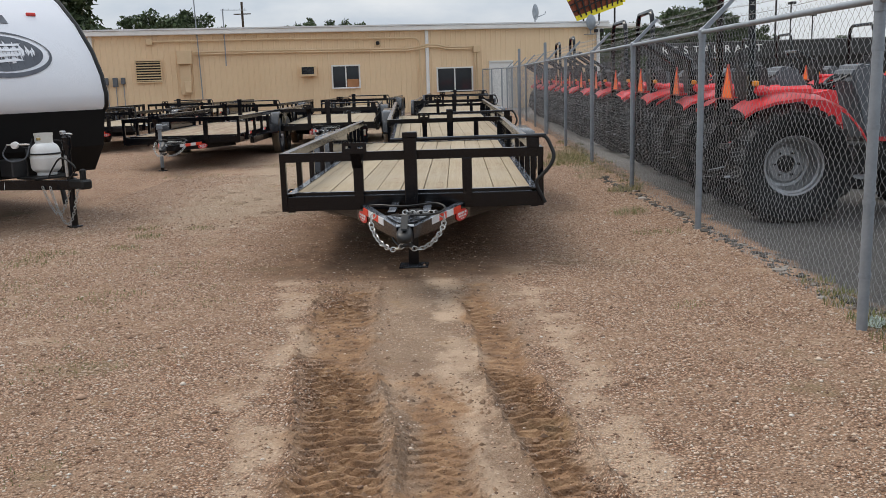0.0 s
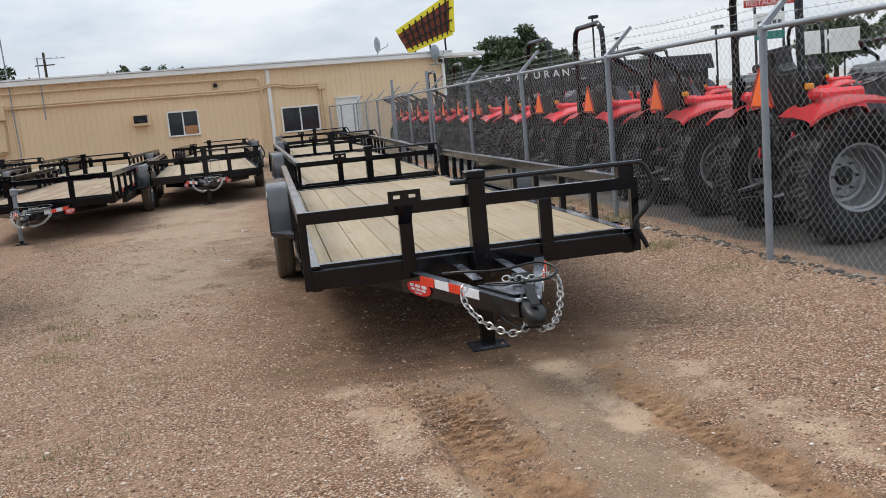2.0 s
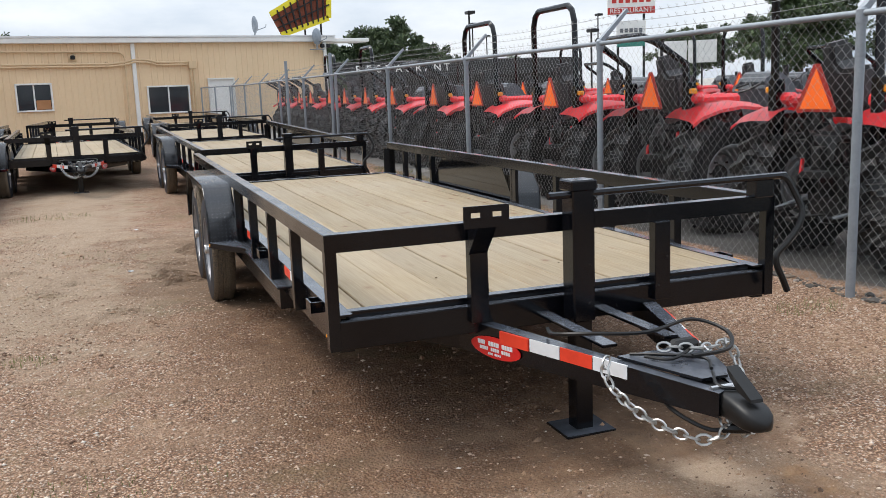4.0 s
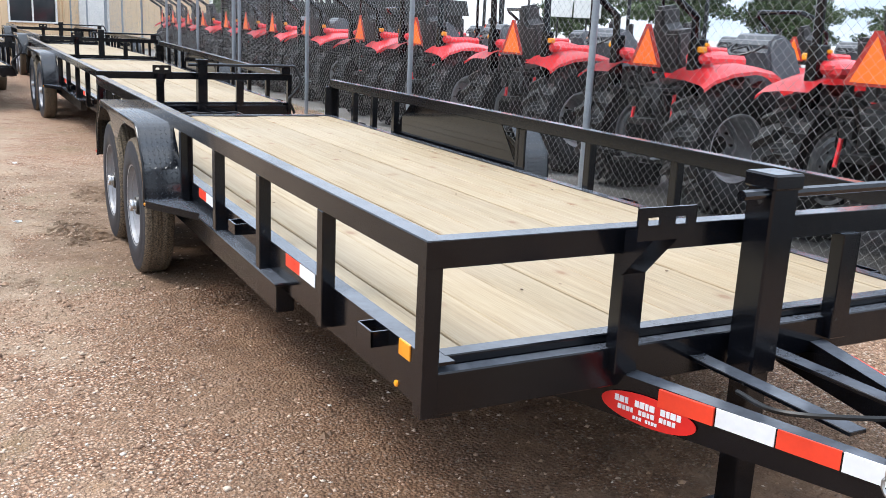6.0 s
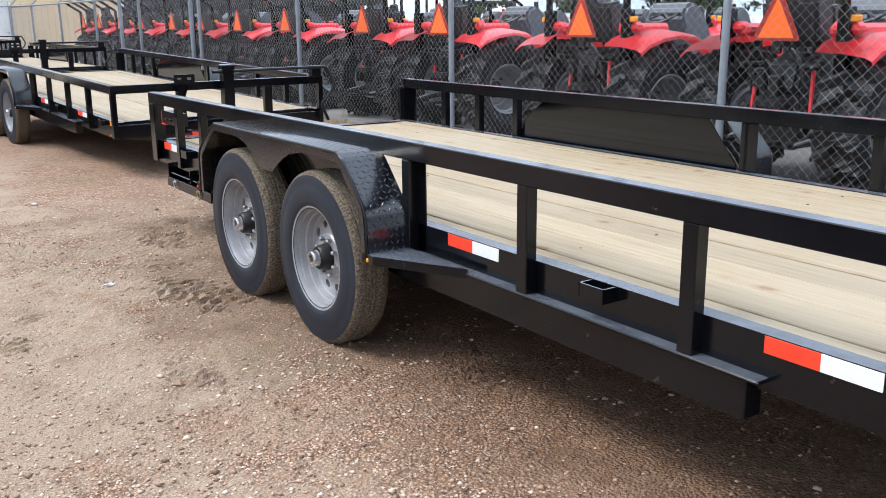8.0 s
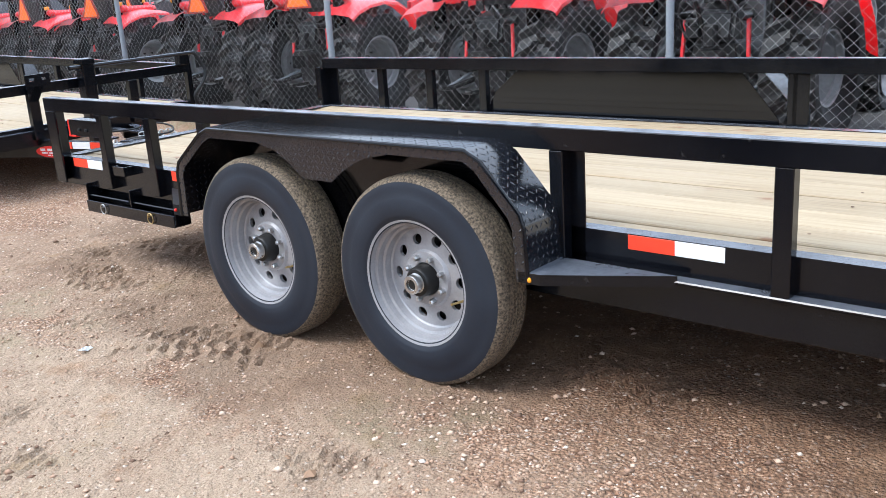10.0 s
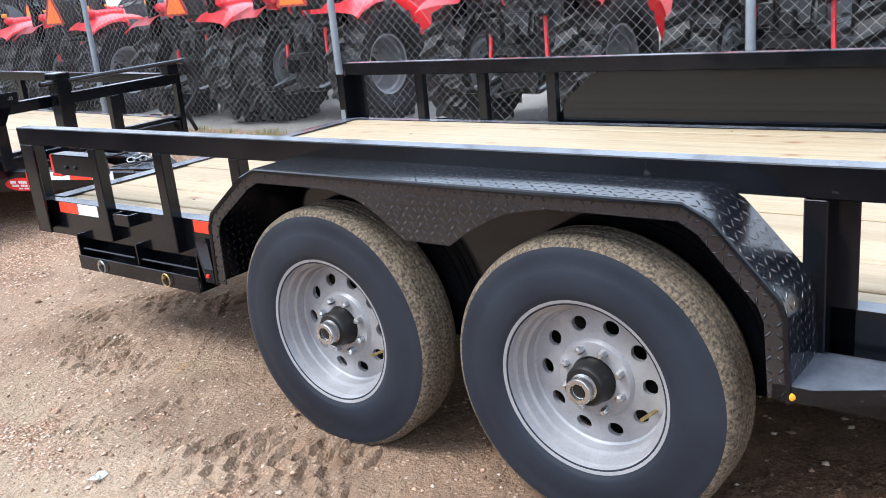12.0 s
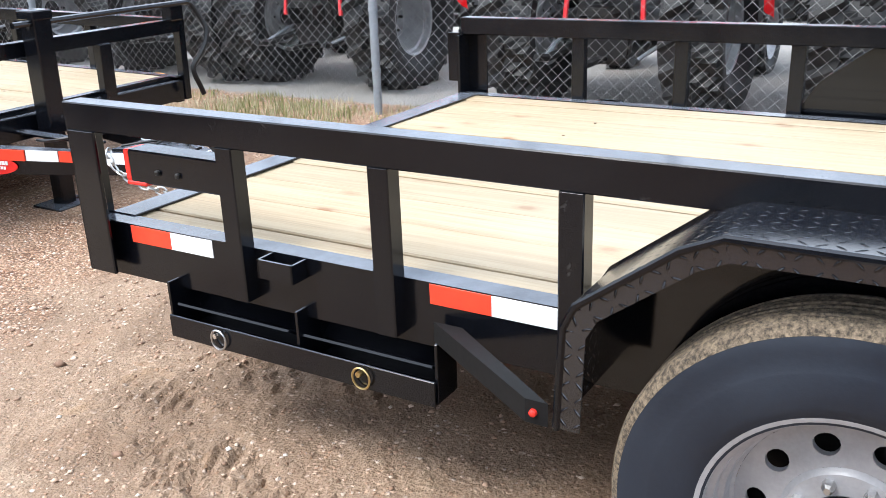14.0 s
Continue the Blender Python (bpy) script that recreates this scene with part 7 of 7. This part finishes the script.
# ---- stones, grass and litter on the yard ----
def scatter_pebbles(count, seed):
    rng = np.random.default_rng(seed)
    octa = np.array([(1, 0, 0), (-1, 0, 0), (0, 1, 0), (0, -1, 0), (0, 0, 1), (0, 0, -0.4)], float)
    tri = np.array([(0, 2, 4), (2, 1, 4), (1, 3, 4), (3, 0, 4), (2, 0, 5), (1, 2, 5), (3, 1, 5), (0, 3, 5)])
    x = rng.uniform(-4.6, 2.3, count)
    y = rng.uniform(1.6, 14.6, count)
    keep = rng.uniform(0, 1, count)
    lane = np.exp(-((x + 0.2) / 0.8) ** 2) * (y < 7.5) + np.exp(-((x + 1.4) / 0.7) ** 2) * np.clip((y - 9.8) / 1.2, 0, 1) * 0.85 + np.exp(-((x + 2.55 + 0.2 * np.sin(y * 1.1)) / 0.75) ** 2) * np.clip((y - 9.2) / 1.2, 0, 1) * 0.85
    under = np.clip((1.36 - np.abs(x + 0.5 + 0.14 * np.sin(y * 2.2))) / 0.4, 0, 1) * np.clip((y - 5.4) / 0.9, 0, 1) * np.clip((13.4 - y) / 0.5, 0, 1)
    for xa, xb, w, far_end in RUTS:
        lane = np.maximum(lane, 1.0 * (np.abs(x - (xb + (xa - xb) * (y - 3.0) / 2.0)) < w * 1.3) * (y < far_end))
    beside = np.clip((1.55 - np.abs(x + 1.0 + 0.2 * np.sin(y * 1.7))) / 0.5, 0, 1) * np.clip((y - 6.2) / 0.8, 0, 1)
    beside = np.maximum(beside, np.clip((x + 3.7) / 0.6, 0, 1) * np.clip((-0.9 - x) / 0.3, 0, 1) * np.clip((y - 9.2) / 1.0, 0, 1))
    ok = (keep > lane * 0.97) & (keep > under * 0.92) & (keep > beside * 0.62)
    x, y = x[ok], y[ok]
    n = len(x)
    size = rng.lognormal(math.log(0.0064), 0.36, n)
    sc = np.stack([size * rng.uniform(0.7, 1.3, n), size * rng.uniform(0.7, 1.3, n), size * rng.uniform(0.4, 0.75, n)], 1)
    ang = rng.uniform(0, 6.28, n)
    v = octa[None] * sc[:, None] * rng.uniform(0.75, 1.2, (n, 6, 1))
    c, s = np.cos(ang)[:, None], np.sin(ang)[:, None]
    v = np.stack([v[..., 0] * c - v[..., 1] * s, v[..., 0] * s + v[..., 1] * c, v[..., 2]], 2)
    v += np.stack([x, y, ground_height(x, y) + sc[:, 2] * 0.2], 1)[:, None]
    f = tri[None] + (np.arange(n) * 6)[:, None, None]
    me = bpy.data.meshes.new("gravel_stones")
    me.vertices.add(n * 6)
    me.vertices.foreach_set("co", v.reshape(-1))
    me.loops.add(n * 24)
    me.loops.foreach_set("vertex_index", f.reshape(-1).astype(np.int32))
    me.polygons.add(n * 8)
    me.polygons.foreach_set("loop_start", np.arange(0, n * 24, 3, dtype=np.int32))
    me.polygons.foreach_set("use_smooth", [True] * (n * 8))
    me.update(calc_edges=True)
    me.materials.append(M_PEBBLE)
    return tagged(new("gravel_stones", me), "loose pink and tan gravel stones on the yard", "gravel", kind="stuff")


scatter_pebbles(180000, 5)


def scatter_clods(count, seed):
    """Crumbs of brown earth thrown up along the ruts."""
    rng = np.random.default_rng(seed)
    verts, faces = [], []
    tri = ((0, 2, 4), (2, 1, 4), (1, 3, 4), (3, 0, 4), (2, 0, 5), (1, 2, 5), (3, 1, 5), (0, 3, 5))
    for k in range(count):
        if k % 3:
            xa, xb, w, far_end = RUTS[int(rng.integers(0, 3))] if rng.random() < 0.6 else RUTS[0]
            y = rng.uniform(1.8, far_end)
            x = xb + (xa - xb) * (y - 3.0) / 2.0 + (w * rng.choice((-1.1, -0.35, 0.3, 1.1)) + rng.normal(0, 0.07))
        elif k % 2:
            y = rng.uniform(6.2, 9.5)
            x = -0.4 + rng.normal(0, 0.75)
        else:
            xa, xb, w = MARKS[int(rng.integers(0, 3))]
            y = rng.uniform(9.0, 13.8)
            x = xa + (xb - xa) * (y - 10.0) / 3.0 + rng.normal(0, 0.14)
        r = rng.lognormal(math.log(0.0036), 0.5)
        if k % 14 == 1:
            r = rng.lognormal(math.log(0.0085), 0.35)  # lumps broken off the rut edges
        z = float(ground_height(np.array(x), np.array(y)))
        b = len(verts)
        for dx, dy, dz in ((1, 0, 0), (-1, 0, 0), (0, 1, 0), (0, -1, 0), (0, 0, 0.8), (0, 0, -0.5)):
            q = r * rng.uniform(0.6, 1.35)
            verts.append((x + dx * q * 1.2, y + dy * q, z + dz * q * 1.2))
        faces += [tuple(b + i for i in f) for f in tri]
    return tagged(new("earth_clods", mesh_of("earth_clods", verts, faces, M_CLOD)), "crumbs of brown earth along the wheel ruts", "earth", kind="stuff")


M_CLOD = leaf_material("brown_earth", (0.085, 0.045, 0.024), (0.33, 0.20, 0.115))
scatter_clods(9000, 12)


def grass(name, spots, material, label, seed):
    rng = np.random.default_rng(seed)
    verts, faces = [], []
    for x, y, r, count, h in spots:
        for k in range(count):
            a, d = rng.uniform(0, 6.28), r * math.sqrt(rng.uniform(0, 1))
            px, py = x + d * math.cos(a) * 1.3, y + d * math.sin(a)
            pz = float(ground_height(np.array(px), np.array(py)))
            hh, w, lean, dr = h * rng.uniform(0.4, 1.1), rng.uniform(0.0012, 0.003), rng.uniform(0.1, 0.7) * h, rng.uniform(0, 6.28)
            ux, uy = math.cos(dr + 1.57) * w, math.sin(dr + 1.57) * w
            lx, ly = math.cos(dr) * lean, math.sin(dr) * lean
            b = len(verts)
            verts += [(px - ux, py - uy, pz - 0.01), (px + ux, py + uy, pz - 0.01), (px + lx * 0.4 + ux * 0.7, py + ly * 0.4 + uy * 0.7, pz + hh * 0.6), (px + lx * 0.4 - ux * 0.7, py + ly * 0.4 - uy * 0.7, pz + hh * 0.6), (px + lx, py + ly, pz + hh)]
            faces += [(b, b + 1, b + 2, b + 3), (b + 3, b + 2, b + 4)]
    return tagged(new(name, mesh_of(name, verts, faces, material)), label, "grass", kind="stuff")


rg = random.Random(4)
green_spots = [(2.3 + rg.uniform(-0.08, 0.12), y + rg.uniform(-0.3, 0.3), 0.10, 90, 0.06) for y in np.arange(3.2, 5.7, 0.13)]
green_spots += [(2.25 + rg.uniform(-0.1, 0.2), y, 0.12, 90, 0.06) for y in np.arange(11.5, 20.0, 0.5)]
green_spots += [(2.07, 11.1, 0.18, 220, 0.08), (1.78, 9.3, 0.17, 170, 0.065), (1.82, 8.1, 0.17, 120, 0.045), (2.0, 14.5, 0.2, 160, 0.09), (2.05, 15.4, 0.2, 180, 0.09)]
green_spots += [(-3.7, 7.9, 0.2, 160, 0.04), (-3.8, 7.5, 0.2, 140, 0.04), (-2.5, 6.2, 0.2, 120, 0.035), (-3.1, 8.8, 0.15, 140, 0.045), (-2.7, 9.2, 0.12, 90, 0.04), (-3.1, 8.1, 0.14, 110, 0.04), (-2.6, 5.8, 0.25, 90, 0.03), (-3.0, 6.1, 0.2, 70, 0.03), (-2.2, 7.1, 0.3, 90, 0.03), (-3.3, 9.3, 0.15, 90, 0.05), (-3.4, 6.6, 0.3, 80, 0.03), (1.45, 5.5, 0.1, 60, 0.03), (-2.1, 4.4, 0.2, 60, 0.02), (-1.6, 5.9, 0.15, 50, 0.02), (-4.3, 14.6, 0.4, 160, 0.05), (-3.0, 16.2, 0.4, 160, 0.05), (-2.6, 12.9, 0.3, 70, 0.03)]
green_spots += [(1.75, 15.1, 0.3, 420, 0.09), (1.95, 15.8, 0.3, 420, 0.10), (1.45, 14.8, 0.25, 260, 0.06)]
green_spots += [(rg.uniform(-3.9, -1.7), rg.uniform(3.2, 7.6), 0.22, 60, 0.018) for k in range(26)]
grass("grass", green_spots, M_GRASS, "short green grass tufts by the fence and on the gravel", 3)
dry_spots = [(2.1 + rg.uniform(-0.25, 0.2), y, 0.17, 150, 0.05) for y in np.arange(12.6, 18.0, 0.3)]
dry_spots += [(1.8, 9.25, 0.14, 120, 0.09), (2.05, 11.0, 0.14, 140, 0.10), (1.95, 15.3, 0.3, 420, 0.07), (1.9, 16.1, 0.3, 420, 0.075), (2.0, 16.9, 0.3, 380, 0.07)]
grass("dry_grass", dry_spots, M_DRYGRASS, "tall dry straw-coloured grass along the fence", 8)


def paper_scrap(x, y, turn, w):
    """A crumpled bit of white paper lying on the ground."""
    bm, rng = bmesh.new(), random.Random(int(turn))
    grid = [[bm.verts.new((w * (i / 4 - 0.5) + rng.uniform(-0.004, 0.004), w * 0.6 * (j / 3 - 0.5) + rng.uniform(-0.004, 0.004), 0.006 + rng.uniform(0, 0.014))) for j in range(4)] for i in range(5)]
    for i in range(4):
        for j in range(3):
            bm.faces.new((grid[i][j], grid[i + 1][j], grid[i + 1][j + 1], grid[i][j + 1]))
    bmesh.ops.solidify(bm, geom=list(bm.faces), thickness=0.0012)
    ob = new("paper_scrap", finish("paper_scrap", bm, M_TAPE_WHITE))
    ob.matrix_basis = pose(x, y, float(ground_height(np.array(x), np.array(y))), 0, 0, turn)
    return tagged(ob, "small crumpled white paper scrap on the bare earth", "litter", "paper scraps")


paper_scrap(-2.11, 11.78, 20, 0.055)
paper_scrap(-2.0, 14.35, 70, 0.06)


def crumbled_edge(count, seed):
    """Broken asphalt and stones lying in a ragged line under the fence."""
    rng = np.random.default_rng(seed)
    bm = bmesh.new()
    for k in range(count):
        y = rng.uniform(4.2, 12.6)
        x = 2.34 - 0.05 * (y - 6.4) + rng.normal(0, 0.045)
        r = rng.lognormal(math.log(0.016), 0.45)
        z = float(ground_height(np.array(x), np.array(y)))
        q = bmesh.ops.create_icosphere(bm, subdivisions=1, radius=r, matrix=pose(x, y, z + r * 0.15, 0, 0, rng.uniform(0, 360)))
        sx, sy, sz = rng.uniform(0.7, 1.5), rng.uniform(0.7, 1.5), rng.uniform(0.35, 0.75)
        for v in q["verts"]:
            j = rng.uniform(0.75, 1.2)
            v.co = Vector((x + (v.co.x - x) * sx * j, y + (v.co.y - y) * sy * j, z + (v.co.z - z) * sz * j))
    return tagged(new("asphalt_rubble", finish("asphalt_rubble", bm, M_RUBBLE)), "crumbled dark asphalt and pale stones under the fence", "rubble", kind="stuff")


def rubble_material():
    m, n, l, b = node_mat("asphalt_rubble")
    g = n.new("ShaderNodeNewGeometry")
    co = n.new("ShaderNodeTexCoord").outputs["Object"]
    c = ramp_node(n, l, g.outputs["Random Per Island"], [(0.0, (0.022, 0.021, 0.020)), (0.6, (0.075, 0.066, 0.056)), (0.8, (0.20, 0.15, 0.11)), (1.0, (0.46, 0.42, 0.37))])
    l.new(mix_node(n, l, 0.25, c, ramp_node(n, l, noise_node(n, l, co, 180.0, 3.0), [(0.3, (0.02, 0.02, 0.02)), (0.7, (0.2, 0.18, 0.16))])), b.inputs["Base Color"])
    b.inputs["Roughness"].default_value = 0.9
    return m


M_RUBBLE = rubble_material()
crumbled_edge(520, 21)


def plastic_litter(x, y, turn, w, label, material):
    """A crumpled bit of film caught at the foot of the fence."""
    bm, rng = bmesh.new(), random.Random(int(turn) + 3)
    grid = [[bm.verts.new((w * (i / 8 - 0.5) + rng.uniform(-0.012, 0.012), w * 0.55 * (j / 6 - 0.5) + rng.uniform(-0.012, 0.012), 0.02 + rng.uniform(0, 0.055) * (1 - abs(i / 4 - 1)))) for j in range(7)] for i in range(9)]
    for i in range(8):
        for j in range(6):
            bm.faces.new((grid[i][j], grid[i + 1][j], grid[i + 1][j + 1], grid[i][j + 1]))
    bmesh.ops.solidify(bm, geom=list(bm.faces), thickness=0.0015)
    ob = new("plastic_litter", finish("plastic_litter", bm, material))
    ob.matrix_basis = pose(x, y, float(ground_height(np.array(x), np.array(y))) - 0.012, 0, 0, turn)
    return tagged(ob, label, "litter")


M_FILM = plain("pale_green_plastic_film", (0.55, 0.62, 0.56), (0.42, 0.52, 0.46), 14.0, 0.3, 0.45, coat=0.2)
plastic_litter(2.34, 4.83, 35, 0.20, "crumpled pale green plastic film at the fence foot", M_FILM)
